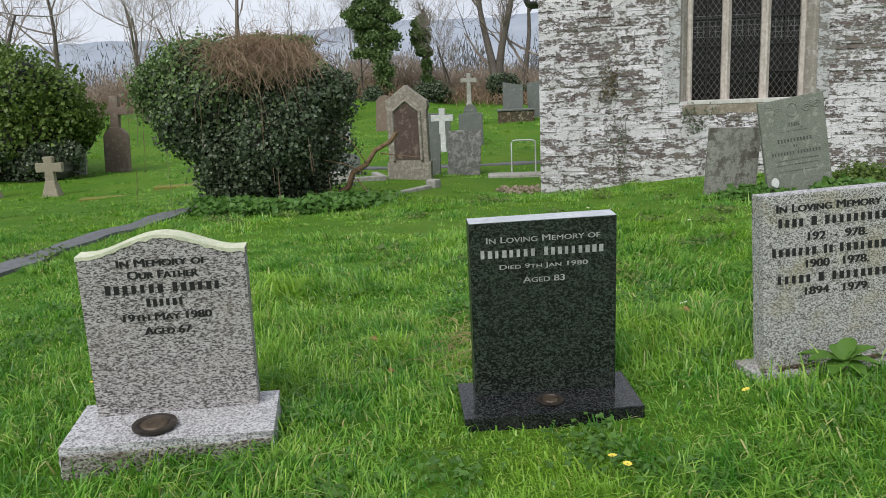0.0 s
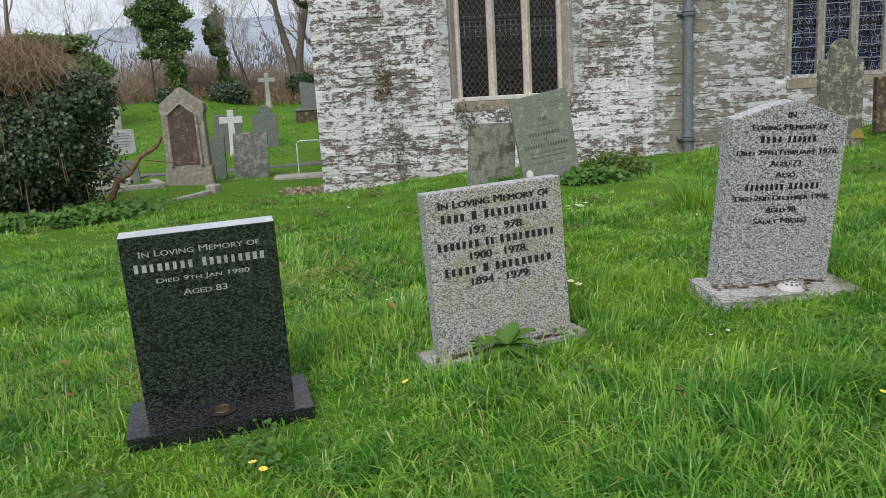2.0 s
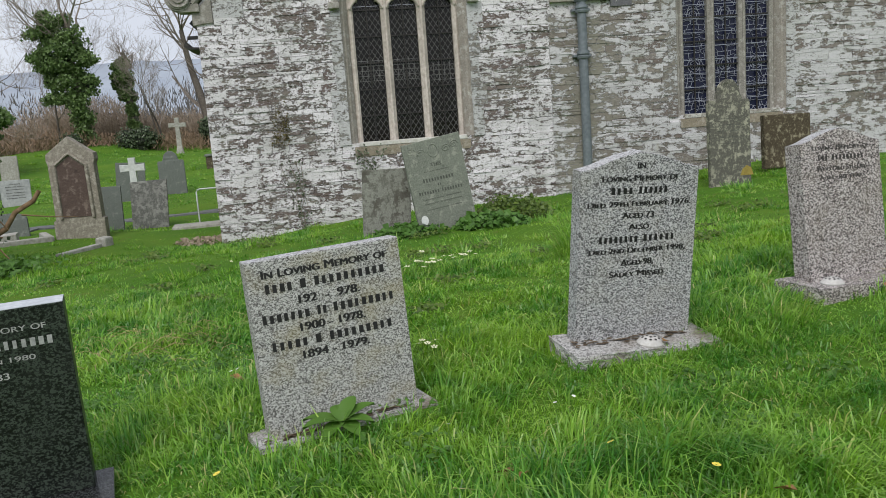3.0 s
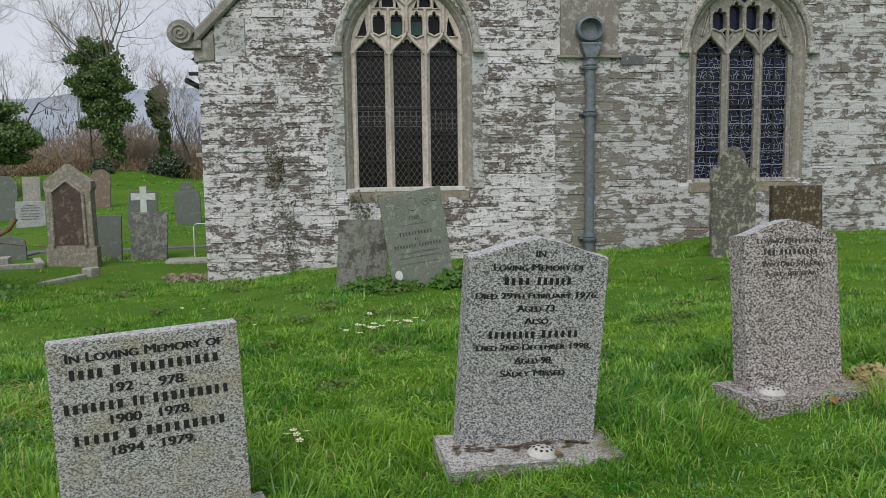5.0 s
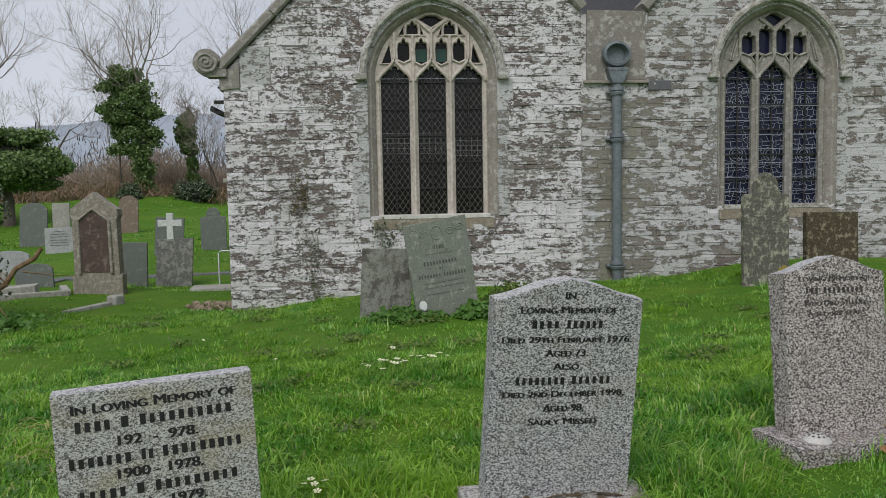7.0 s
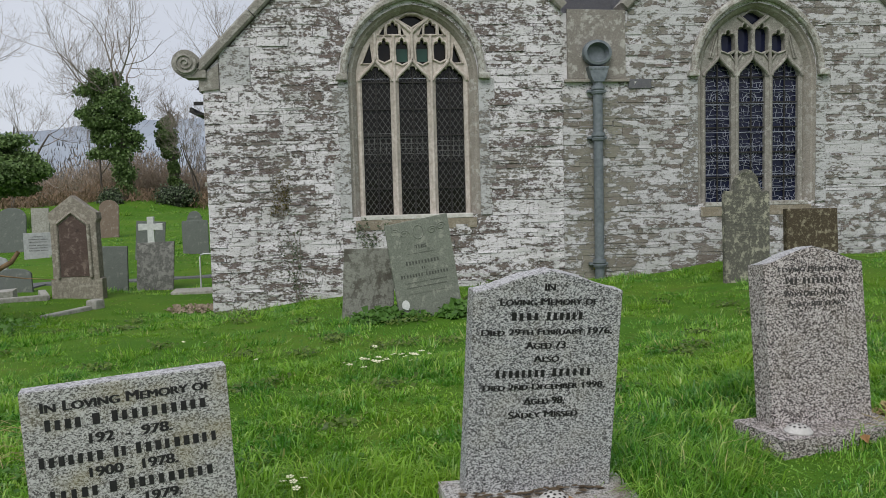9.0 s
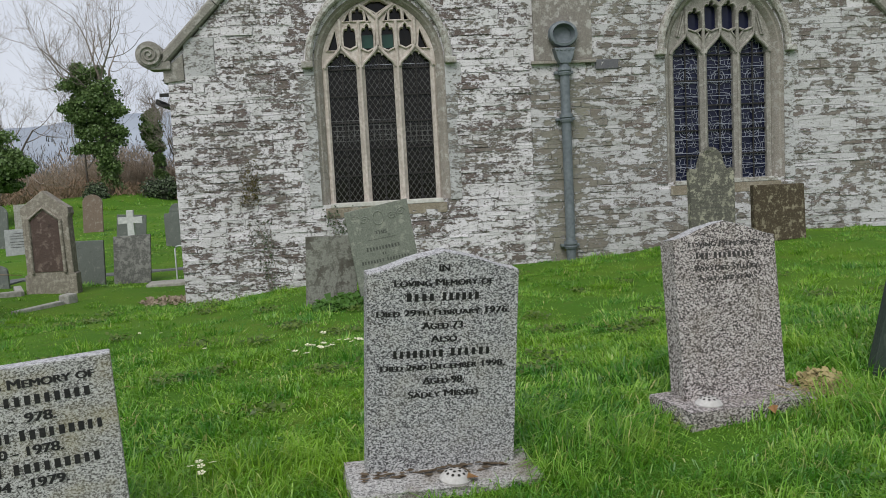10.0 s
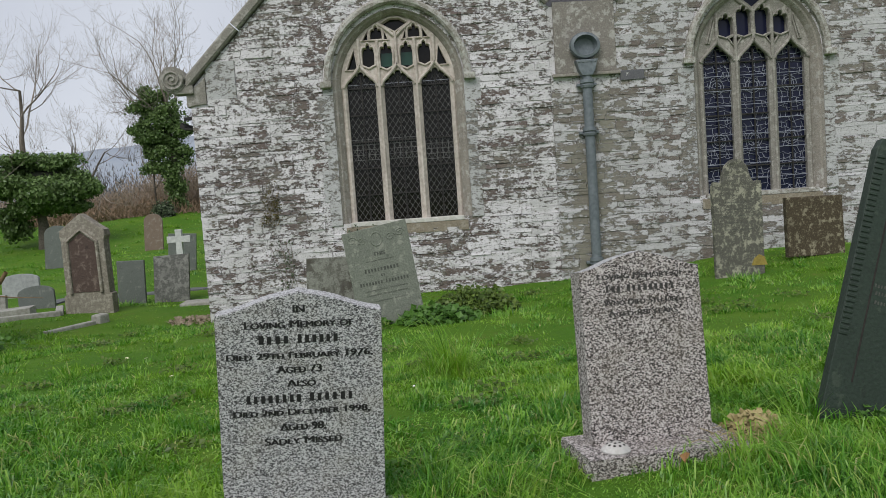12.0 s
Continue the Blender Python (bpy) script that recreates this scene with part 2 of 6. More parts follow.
M_GRAN_B = granite("buff_grey_granite", (0.51, 0.51, 0.485), (0.29, 0.29, 0.27), (0.09, 0.087, 0.08), 120, (0.26, 0.22, 0.09), 0.5)
M_GRAN_C = granite("blue_grey_granite", (0.55, 0.55, 0.55), (0.26, 0.26, 0.26), (0.055, 0.055, 0.056), 110)
M_GRAN_D = granite("pinkish_coarse_granite", (0.56, 0.52, 0.5), (0.22, 0.19, 0.178), (0.02, 0.018, 0.017), 92, (0.2, 0.17, 0.13), 0.35)
M_GRAN_SAWN = granite("pale_sawn_granite", (0.58, 0.575, 0.58), (0.4, 0.395, 0.4), (0.16, 0.155, 0.155), 100, (0.3, 0.3, 0.28), 0.2, 0.6)
M_BLACK = granite("black_granite", (0.05, 0.065, 0.05), (0.011, 0.015, 0.012), (0.003, 0.004, 0.003), 85, (0.03, 0.035, 0.03), 0.25, 0.38)
M_BLACK_POL = granite("polished_black_granite", (0.04, 0.045, 0.044), (0.012, 0.013, 0.014), (0.005, 0.005, 0.006), 110, (0.05, 0.05, 0.045), 0.3, 0.06)
M_GRAN_BASE = granite("stained_base_granite", (0.52, 0.51, 0.49), (0.36, 0.35, 0.33), (0.13, 0.125, 0.12), 100, (0.14, 0.1, 0.06), 0.7)
M_GRAN_ROUGH = granite("dirty_rough_granite", (0.36, 0.34, 0.31), (0.18, 0.165, 0.145), (0.05, 0.042, 0.034), 70, (0.1, 0.08, 0.045), 0.8)
M_SKY_EDGE = plain("sky_reflection_edge", (0.4, 0.43, 0.46), (0.56, 0.58, 0.6), 40, 0.45)
M_LETTER = plain("black_letter_paint", (0.008, 0.008, 0.008), (0.022, 0.021, 0.02), 60, 0.6)
M_LETTER_WORN = plain("worn_letter_paint", (0.025, 0.024, 0.023), (0.08, 0.075, 0.07), 60, 0.7)
M_LETTER_PALE = plain("pale_letter_paint", (0.28, 0.29, 0.28), (0.5, 0.5, 0.48), 60, 0.7)
M_LETTER_SLATE = plain("cut_slate_letters", (0.05, 0.055, 0.045), (0.13, 0.135, 0.115), 40, 0.85)
M_LICHEN = plain("pale_green_lichen", (0.5, 0.53, 0.36), (0.68, 0.69, 0.53), 60, 0.95, bump=0.7)
M_SLATE_GREEN = slate("green_grey_slate", (0.17, 0.185, 0.15), (0.3, 0.31, 0.255), 0.45, 9, 0.85)
M_SLATE_LICH = slate("lichened_slate", (0.23, 0.235, 0.2), (0.04, 0.03, 0.02), 0.65, 5, 0.9)
M_SLATE_DARK = slate("dark_green_slate", (0.022, 0.036, 0.025), (0.06, 0.08, 0.056), 0.3, 7, 0.55)
M_SLATE_FAR = slate("weathered_grey_slate", (0.13, 0.145, 0.13), (0.26, 0.27, 0.24), 0.35, 7)
M_SLATE_MOTTLE = slate("mottled_grey_slate", (0.12, 0.12, 0.11), (0.34, 0.34, 0.31), 0.7, 7)
M_SHOULDER = slate("gold_lichened_headstone", (0.1, 0.098, 0.08), (0.42, 0.41, 0.31), 0.55, 8, 0.9)
M_BROWN_LICH = slate("brown_mossy_stone", (0.065, 0.05, 0.03), (0.32, 0.29, 0.2), 0.5, 9, 0.95)
M_GOLD = plain("orange_lichen", (0.26, 0.19, 0.04), (0.38, 0.3, 0.08), 40, 0.95)
M_SANDSTONE = slate("brown_sandstone", (0.2, 0.15, 0.115), (0.34, 0.31, 0.26), 0.45, 7, 0.9)
M_OLD_GRANITE = slate("old_lichened_granite", (0.23, 0.205, 0.165), (0.43, 0.405, 0.34), 0.6, 12, 0.95)
M_DARK_PANEL = slate("dark_stained_panel", (0.09, 0.062, 0.052), (0.24, 0.19, 0.155), 0.45, 4, 0.9)
M_PALE_CROSS = plain("pale_marble", (0.5, 0.52, 0.5), (0.68, 0.69, 0.66), 12, 0.75)
M_PALE_TABLET = plain("grey_marble", (0.3, 0.31, 0.31), (0.44, 0.45, 0.45), 12, 0.75)
M_OLD_CROSS = slate("mossy_granite", (0.28, 0.25, 0.18), (0.46, 0.43, 0.34), 0.3, 12, 0.95)
M_KERB = plain("weathered_kerb_stone", (0.27, 0.26, 0.22), (0.46, 0.45, 0.41), 16, 0.95)
M_TARMAC = plain("worn_tarmac", (0.1, 0.105, 0.11), (0.19, 0.195, 0.2), 60, 0.95)
M_MOSS = plain("golden_moss", (0.13, 0.15, 0.02), (0.24, 0.22, 0.05), 30, 1.0, bump=0.8)
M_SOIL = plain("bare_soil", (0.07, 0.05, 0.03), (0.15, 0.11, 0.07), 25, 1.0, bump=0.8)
M_ALU = plain("pierced_aluminium", (0.5, 0.48, 0.45), (0.66, 0.65, 0.62), 30, 0.75, 0.2)
M_HOLE = plain("vase_hole", (0.02, 0.018, 0.015), (0.04, 0.035, 0.03), 30, 0.9)
M_POT = plain("dull_bronze", (0.03, 0.026, 0.024), (0.09, 0.075, 0.06), 25, 0.45, 0.5)
M_BRASS = plain("tarnished_brass", (0.06, 0.045, 0.03), (0.17, 0.13, 0.09), 25, 0.5, 0.5)
M_BARK = plain("grey_brown_bark", (0.09, 0.075, 0.06), (0.19, 0.165, 0.14), 18, 0.95, bump=0.7)
M_TWIG = plain("bare_twigs", (0.22, 0.185, 0.155), (0.34, 0.295, 0.25), 10, 0.9)
M_DEAD = plain("dead_bramble", (0.2, 0.135, 0.085), (0.34, 0.24, 0.16), 10, 0.9)
M_LIMB = plain("orange_brown_limb", (0.13, 0.08, 0.04), (0.27, 0.18, 0.1), 14, 0.85)
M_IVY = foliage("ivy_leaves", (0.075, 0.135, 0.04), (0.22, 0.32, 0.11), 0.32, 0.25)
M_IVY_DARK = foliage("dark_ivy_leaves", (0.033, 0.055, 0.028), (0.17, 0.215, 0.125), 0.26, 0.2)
# Near-black stand-in for the shade deep inside crowns; colours the added solid cores
M_CORE_SHADE = foliage("shade_dark_core", (0.012, 0.016, 0.008), (0.03, 0.04, 0.02), 0.8, 0.0)
M_LAUREL = foliage("yellow_green_leaves", (0.04, 0.085, 0.014), (0.19, 0.27, 0.05), 0.4, 0.3)
M_YEW = foliage("dark_yew_needles", (0.01, 0.026, 0.012), (0.022, 0.05, 0.022), 0.6, 0.1)
M_DOCK = foliage("dock_leaves", (0.08, 0.19, 0.03), (0.16, 0.29, 0.05), 0.5, 0.3)
M_NETTLE = foliage("nettle_leaves", (0.05, 0.13, 0.018), (0.12, 0.25, 0.045), 0.5, 0.3)
M_MOSSY = foliage("withered_creeper_leaves", (0.05, 0.045, 0.015), (0.17, 0.14, 0.05), 0.7, 0.15)
M_SCRUB = foliage("brown_scrub", (0.3, 0.235, 0.175), (0.5, 0.41, 0.31), 0.9, 0.3, 0.15)
M_WOOD = foliage("leafless_wood", (0.1, 0.095, 0.095), (0.17, 0.16, 0.16), 0.9, 0.1, 0.05)
M_PETAL = plain("pale_yellow_petals", (0.72, 0.7, 0.42), (0.85, 0.83, 0.62), 30, 0.7)
M_WHITE_PETAL = plain("white_petals", (0.75, 0.75, 0.7), (0.85, 0.85, 0.82), 30, 0.7)
M_YELLOW_PETAL = plain("yellow_petals", (0.8, 0.6, 0.05), (0.85, 0.7, 0.12), 30, 0.7)
M_DRY_LEAF = plain("fallen_brown_leaf", (0.22, 0.11, 0.04), (0.38, 0.22, 0.09), 30, 0.8)
M_STRAW = plain("dry_straw_grass", (0.3, 0.24, 0.1), (0.46, 0.38, 0.19), 30, 0.8)
# Pale blue-grey because distance haze is mixed into the hill's base colour
M_HILL = plain("haze_toned_hillside", (0.3, 0.34, 0.4), (0.38, 0.42, 0.47), 0.012, 1.0, bump=0.0)
M_GALV = plain("galvanised_steel", (0.5, 0.53, 0.52), (0.65, 0.68, 0.67), 30, 0.5, 0.3)

# ---- building helpers ----
def mesh_object(name, bm, material, parent=None):
    me = bpy.data.meshes.new(name)
    bmesh.ops.recalc_face_normals(bm, faces=bm.faces)
    bm.to_mesh(me)
    bm.free()
    me.materials.append(material)
    ob = new(name, me)
    if parent:
        ob.parent = parent
    return ob


def part(name, bm, material, parent, label=""):
    return tagged(mesh_object(name, bm, material, parent), label)


def thing(name, m, label, category, group=""):
    ob = new(name)
    ob.empty_display_size = 0.1
    ob.matrix_world = m
    return tagged(ob, label, category, group)


def raw_mesh(name, verts, faces, material, parent=None, smooth=False):
    """A mesh from numpy arrays of vertices and of triangles."""
    me = bpy.data.meshes.new(name)
    me.vertices.add(len(verts))
    me.vertices.foreach_set("co", np.asarray(verts, dtype=np.float32).ravel())
    me.loops.add(len(faces) * 3)
    me.loops.foreach_set("vertex_index", np.asarray(faces, dtype=np.int32).ravel())
    me.polygons.add(len(faces))
    me.polygons.foreach_set("loop_start", np.arange(0, len(faces) * 3, 3, dtype=np.int32))
    me.polygons.foreach_set("use_smooth", np.full(len(faces), smooth, dtype=bool))
    me.update(calc_edges=True)
    me.materials.append(material)
    ob = new(name, me)
    if parent:
        ob.parent = parent
    return ob


def block(bm, x0, x1, y0, y1, z0, z1, bevel=0.0, m=None):
    vs = bmesh.ops.create_cube(bm, size=1)["verts"]
    t = Matrix.Translation(((x0 + x1) / 2, (y0 + y1) / 2, (z0 + z1) / 2)) @ Matrix.Diagonal((x1 - x0, y1 - y0, z1 - z0, 1))
    bmesh.ops.transform(bm, matrix=(m or Matrix()) @ t, verts=vs)
    if bevel:
        es = list({e for v in vs for e in v.link_edges})
        bmesh.ops.bevel(bm, geom=es, offset=bevel, segments=2, affect="EDGES", profile=0.6)
    return bm


def box(x0, x1, y0, y1, z0, z1, bevel=0.0):
    return block(bmesh.new(), x0, x1, y0, y1, z0, z1, bevel)


def extruded(profile, y0, y1, bevel=0.006, chips=0.0, seed=0):
    """A slab: an outline in x and z, between y0 (front) and y1."""
    bm = bmesh.new()
    front = [bm.verts.new((x, y0, z)) for x, z in profile]
    f = bm.faces.new(front)
    r = bmesh.ops.extrude_face_region(bm, geom=[f])
    bmesh.ops.translate(bm, vec=(0, y1 - y0, 0), verts=[v for v in r["geom"] if isinstance(v, bmesh.types.BMVert)])
    rng = random.Random(seed)
    if chips:
        for v in bm.verts:
            v.co += Vector((rng.uniform(-chips, chips), rng.uniform(-chips, chips) * 0.5, rng.uniform(-chips, chips)))
    if bevel:
        caps = [fc for fc in bm.faces if len(fc.verts) > 4] or [fc for fc in bm.faces if abs(fc.normal.y) > 0.9]
        es = list({e for fc in caps for e in fc.edges})
        bmesh.ops.bevel(bm, geom=es, offset=bevel, segments=2, affect="EDGES", profile=0.6)
    bmesh.ops.triangulate(bm, faces=[fc for fc in bm.faces if len(fc.verts) > 4])
    return bm


def sweep(bm, pts, width, y0, depth, chamfer=0.3, closed=False):
    """A moulded bar along a path in the x, z plane, its chamfered front at y0."""
    n = len(pts)
    w, c = width / 2, width * chamfer
    section = [(-w, y0 + depth), (-w, y0 + c), (-w + c, y0), (w - c, y0), (w, y0 + c), (w, y0 + depth)]
    rings = []
    for i, (x, z) in enumerate(pts):
        a = pts[(i - 1) % n] if closed or i else pts[0]
        b = pts[(i + 1) % n] if closed or i < n - 1 else pts[-1]
        dx, dz = b[0] - a[0], b[1] - a[1]
        q = math.hypot(dx, dz) or 1
        nx, nz = dz / q, -dx / q
        rings.append([bm.verts.new((x + nx * s, y, z + nz * s)) for s, y in section])
    for i in range(n if closed else n - 1):
        a, b = rings[i], rings[(i + 1) % n]
        for j in range(6):
            bm.faces.new((a[j], a[(j + 1) % 6], b[(j + 1) % 6], b[j]))
    if not closed:
        bm.faces.new(rings[0])
        bm.faces.new(rings[-1][::-1])
    return bm


def arch(cx, half, spring, rise, n=14):
    """Points of a two-centred pointed arch, from its left foot to its right foot."""
    r = (half * half + rise * rise) / (2 * half)
    end = math.atan2(rise, r - half)
    left = [(cx - half + r - r * math.cos(end * i / n), spring + r * math.sin(end * i / n)) for i in range(n + 1)]
    return left + [(2 * cx - x, z) for x, z in left[-2::-1]]


def tube_mesh(paths, sides=5):
    """Tapered tubes along paths of (x, y, z, radius), as arrays."""
    verts, faces, base = [], [], 0
    for path in paths:
        p = np.array([q[:3] for q in path])
        rad = np.array([q[3] for q in path])
        d = np.gradient(p, axis=0)
        d /= np.linalg.norm(d, axis=1, keepdims=True) + 1e-9
        ref = np.where(np.abs(d[:, 2:3]) > 0.9, [[1.0, 0, 0]], [[0, 0, 1.0]])
        u = np.cross(d, ref)
        u /= np.linalg.norm(u, axis=1, keepdims=True) + 1e-9
        v = np.cross(d, u)
        a = np.arange(sides) * 2 * np.pi / sides
        ring = p[:, None] + rad[:, None, None] * (u[:, None] * np.cos(a)[None, :, None] + v[:, None] * np.sin(a)[None, :, None])
        verts.append(ring.reshape(-1, 3))
        n = len(path)
        i, j = np.meshgrid(np.arange(n - 1), np.arange(sides), indexing="ij")
        q0, q1 = base + i * sides + j, base + i * sides + (j + 1) % sides
        q2, q3 = q1 + sides, q0 + sides
        faces.append(np.stack([q0, q1, q2], -1).reshape(-1, 3))
        faces.append(np.stack([q0, q2, q3], -1).reshape(-1, 3))
        base += n * sides
    return np.concatenate(verts), np.concatenate(faces)


# ---- ground ----
LAND = np.array([
    (-2, 2.6, -.19), (-.1, 3, -.07), (1.2, 3.5, -.02), (2.8, 4, .03), (4.5, 4.3, .01), (5.45, 4.8, .16), (1, -1, -.1),
    (-.49, 14.72, -.62), (1.8, 10.9, -.2), (3.3, 10.3, -.1), (7.6, 12.3, -.06), (10, 13.3, .16), (6.3, 14.6, -.34), (4.3, 13.6, -.36), (9, 14.6, .05), (5.4, 12.4, -.24), (6.4, 12.8, -.2), (7.2, 13.8, -.15), (-3.2, 16.35, -.42),
    (-2.4, 18.72, -.63), (-2.78, 27.9, -.5), (-12, 17, -.75), (-14, 24.3, -.7), (-7.7, 24.4, -.35), (12, 5, .5), (-8, 3, -.5),
    (-6.6, 30, -.1), (-5, 41.6, .6), (-10, 46, 1.3), (-2.3, 36, .2), (-20, 45, 1.0), (-26, 26, -.4)])


def land(x, y):
    """The height of the ground."""
    x, y = np.asarray(x, dtype=float), np.asarray(y, dtype=float)
    top = bot = 0.0
    for px, py, pz in LAND:
        w = 1.0 / ((x - px) ** 2 + (y - py) ** 2 + 1.5) ** 1.5
        top, bot = top + w * pz, bot + w
    z = top / bot
    z = z + 0.02 * np.sin(x * 1.9 + 0.6 * y) * np.sin(y * 1.6 - 0.4 * x) + 0.012 * np.sin(x * 4.3 + 1.1) * np.sin(y * 3.7)
    return z


def spot(x, y):
    return float(land(x, y))


def spread(lo, hi, step, far):
    mid = list(np.arange(lo, hi + 1e-6, step))
    out, d = [], step
    left, right = [], []
    a = b = 0.0
    while a < far:
        d *= 1.35
        a += d
        left.append(lo - a)
        right.append(hi + a)
    return np.array(left[::-1] + mid + right)


gx, gy = spread(-24, 15, 0.25, 2600), spread(-3, 48, 0.25, 2600)
GX, GY = np.meshgrid(gx, gy)
GZ = land(GX, GY)
nv = len(gx)
gi, gj = np.meshgrid(np.arange(len(gy) - 1), np.arange(nv - 1), indexing="ij")
q0 = gi * nv + gj
tri = np.concatenate([np.stack([q0, q0 + 1, q0 + nv + 1], -1).reshape(-1, 3), np.stack([q0, q0 + nv + 1, q0 + nv], -1).reshape(-1, 3)])
tagged(raw_mesh("ground", np.stack([GX.ravel(), GY.ravel(), GZ.ravel()], -1), tri, M_TURF, smooth=True),
       "sloping grassy churchyard turf", "ground", kind="structure")

# far ridge behind the fields
ridge_x = np.linspace(-2600, 2600, 140)
ridge_h = 150 + 14 * np.sin(ridge_x / 310.0 + 0.5) + 5 * np.sin(ridge_x / 83.0) + 1.6 * np.sin(ridge_x / 17.0) - 0.018 * np.abs(ridge_x + 300)
rows = [np.stack([ridge_x, np.full(140, 1150.0), np.full(140, -20.0)], -1),
        np.stack([ridge_x, np.full(140, 1350.0), ridge_h * 0.55], -1),
        np.stack([ridge_x, np.full(140, 1560.0), ridge_h], -1),
        np.stack([ridge_x, np.full(140, 1900.0), np.full(140, -20.0)], -1)]
ri, rj = np.meshgrid(np.arange(3), np.arange(139), indexing="ij")
q0 = ri * 140 + rj
tri = np.concatenate([np.stack([q0, q0 + 1, q0 + 141], -1).reshape(-1, 3), np.stack([q0, q0 + 141, q0 + 140], -1).reshape(-1, 3)])
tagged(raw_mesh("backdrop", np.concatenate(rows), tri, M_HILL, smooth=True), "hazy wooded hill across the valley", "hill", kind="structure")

# ---- church ----
FACE = 14.72
CORNER, JOINT, EAST = -0.49, 5.75, 13.2
EAVE, APEX_A, VALLEY_A = 3.48, (3.12, 7.2), (5.78, 4.5)
VALLEY_B, APEX_B, EAVE_B = (6.88, 4.5), (9.4, 7.1), (13.2, 3.3)
GUTTER = (6.33, 4.05)
WINDOWS = [dict(cx=3.1, sill=1.0, spring=3.38), dict(cx=9.39, sill=1.06, spring=3.4)]
OPEN_HALF, OPEN_RISE = 1.14, 1.28
HOOD_HALF, HOOD_RISE, HOOD_FOOT = 1.21, 1.32, 3.44


def roofline(x):
    pts = [(CORNER, EAVE), APEX_A, VALLEY_A, VALLEY_B, APEX_B, EAVE_B]
    for (xa, za), (xb, zb) in zip(pts, pts[1:]):
        if xa <= x <= xb:
            return za + (zb - za) * (x - xa) / (xb - xa)
    return EAVE


def wall_with_openings():
    bm = bmesh.new()
    outer = [(CORNER, -1.3), (CORNER, EAVE), APEX_A, VALLEY_A, VALLEY_B, APEX_B, EAVE_B, (EAST, -1.3)]
    loops = [outer]
    for w in WINDOWS:
        loops.append([(w["cx"] - OPEN_HALF, w["sill"])] + arch(w["cx"], OPEN_HALF, w["spring"], OPEN_RISE) + [(w["cx"] + OPEN_HALF, w["sill"])])
    edges = []
    for lp in loops:
        vs = [bm.verts.new((x, FACE + 0.012, z)) for x, z in lp]
        edges += [bm.edges.new((vs[i], vs[(i + 1) % len(vs)])) for i in range(len(vs))]
    bmesh.ops.triangle_fill(bm, use_beauty=True, edges=edges, normal=(0, -1, 0))
    r = bmesh.ops.extrude_face_region(bm, geom=list(bm.faces))
    bmesh.ops.translate(bm, vec=(0, 0.7, 0), verts=[v for v in r["geom"] if isinstance(v, bmesh.types.BMVert)])
    return bm


church_wall = tagged(mesh_object("wall_south", wall_with_openings(), M_WASH_A),
                     "limewashed slate church wall with twin gables", "church wall", kind="structure")
tagged(mesh_object("wall_west", box(CORNER, CORNER + 0.7, FACE + 0.72, 25, -1.4, EAVE - 0.05), M_MORTAR), "limewashed church side wall", "church wall", kind="structure")
tagged(mesh_object("wall_north", box(CORNER, EAST, 25, 25.6, -1.4, EAVE), M_MORTAR), "rear wall of the church", "church wall", kind="structure")
tagged(mesh_object("wall_east", box(EAST - 0.7, EAST, FACE + 0.72, 25, -1.4, EAVE_B[1] - 0.05), M_MORTAR), "end wall of the church", "church wall", kind="structure")
tagged(mesh_object("floor", box(CORNER + 0.7, EAST - 0.7, FACE + 0.72, 25, -0.3, -0.1), M_INSIDE), "dim church floor", "floor", kind="structure")
tagged(mesh_object("nave_arcade", box(6.2, 6.7, FACE + 0.75, 24.9, -0.1, GUTTER[1] - 0.2), M_INSIDE), "plastered wall between nave and aisle", "wall", kind="structure")
roof = tagged(new("roof"), "dark slate church roof", "roof", kind="structure")
for a, b in (((CORNER - 0.15, EAVE - 0.1), APEX_A), (APEX_A, GUTTER), (GUTTER, APEX_B), (APEX_B, (EAVE_B[0] + 0.1, EAVE_B[1] - 0.1))):
    bm = bmesh.new()
    vs = [bm.verts.new(p) for p in ((a[0], FACE + 0.25, a[1] - 0.1), (b[0], FACE + 0.25, b[1] - 0.1), (b[0], 26, b[1] - 0.1), (a[0], 26, a[1] - 0.1))]
    bm.faces.new(vs)
    bmesh.ops.solidify(bm, geom=list(bm.faces), thickness=0.08)
    part("roof_slope", bm, M_ROOF, roof)

bm = bmesh.new()
bm.faces.new([bm.verts.new(p) for p in ((5.0, FACE + 0.4, 4.3), (7.7, FACE + 0.4, 4.3), (7.7, FACE + 5.0, 7.3), (5.0, FACE + 5.0, 7.3))])
bmesh.ops.solidify(bm, geom=list(bm.faces), thickness=0.08)
part("roof_slope", bm, M_ROOF, roof, "slate slope rising behind the valley")

# coping along the gable, with its kneeler and scroll
coping = tagged(new("gable_coping"), "weathered stone gable coping with carved scroll", "coping", kind="structure")
for a, b in (((CORNER - 0.06, EAVE + 0.1), (APEX_A[0], APEX_A[1] + 0.1)), ((APEX_A[0], APEX_A[1] + 0.1), (VALLEY_A[0], VALLEY_A[1] + 0.1)),
             ((VALLEY_B[0], VALLEY_B[1] + 0.1), (APEX_B[0], APEX_B[1] + 0.1)), ((APEX_B[0], APEX_B[1] + 0.1), (EAVE_B[0], EAVE_B[1] + 0.1))):
    n = 4
    for i in range(n):
        pa = [a[k] + (b[k] - a[k]) * (i + 0.006) / n for k in (0, 1)]
        pb = [a[k] + (b[k] - a[k]) * (i + 0.994) / n for k in (0, 1)]
        part("coping_stone", sweep(bmesh.new(), [pa, pb], 0.17, FACE - 0.1, 0.5, 0.18), M_COPING, coping)
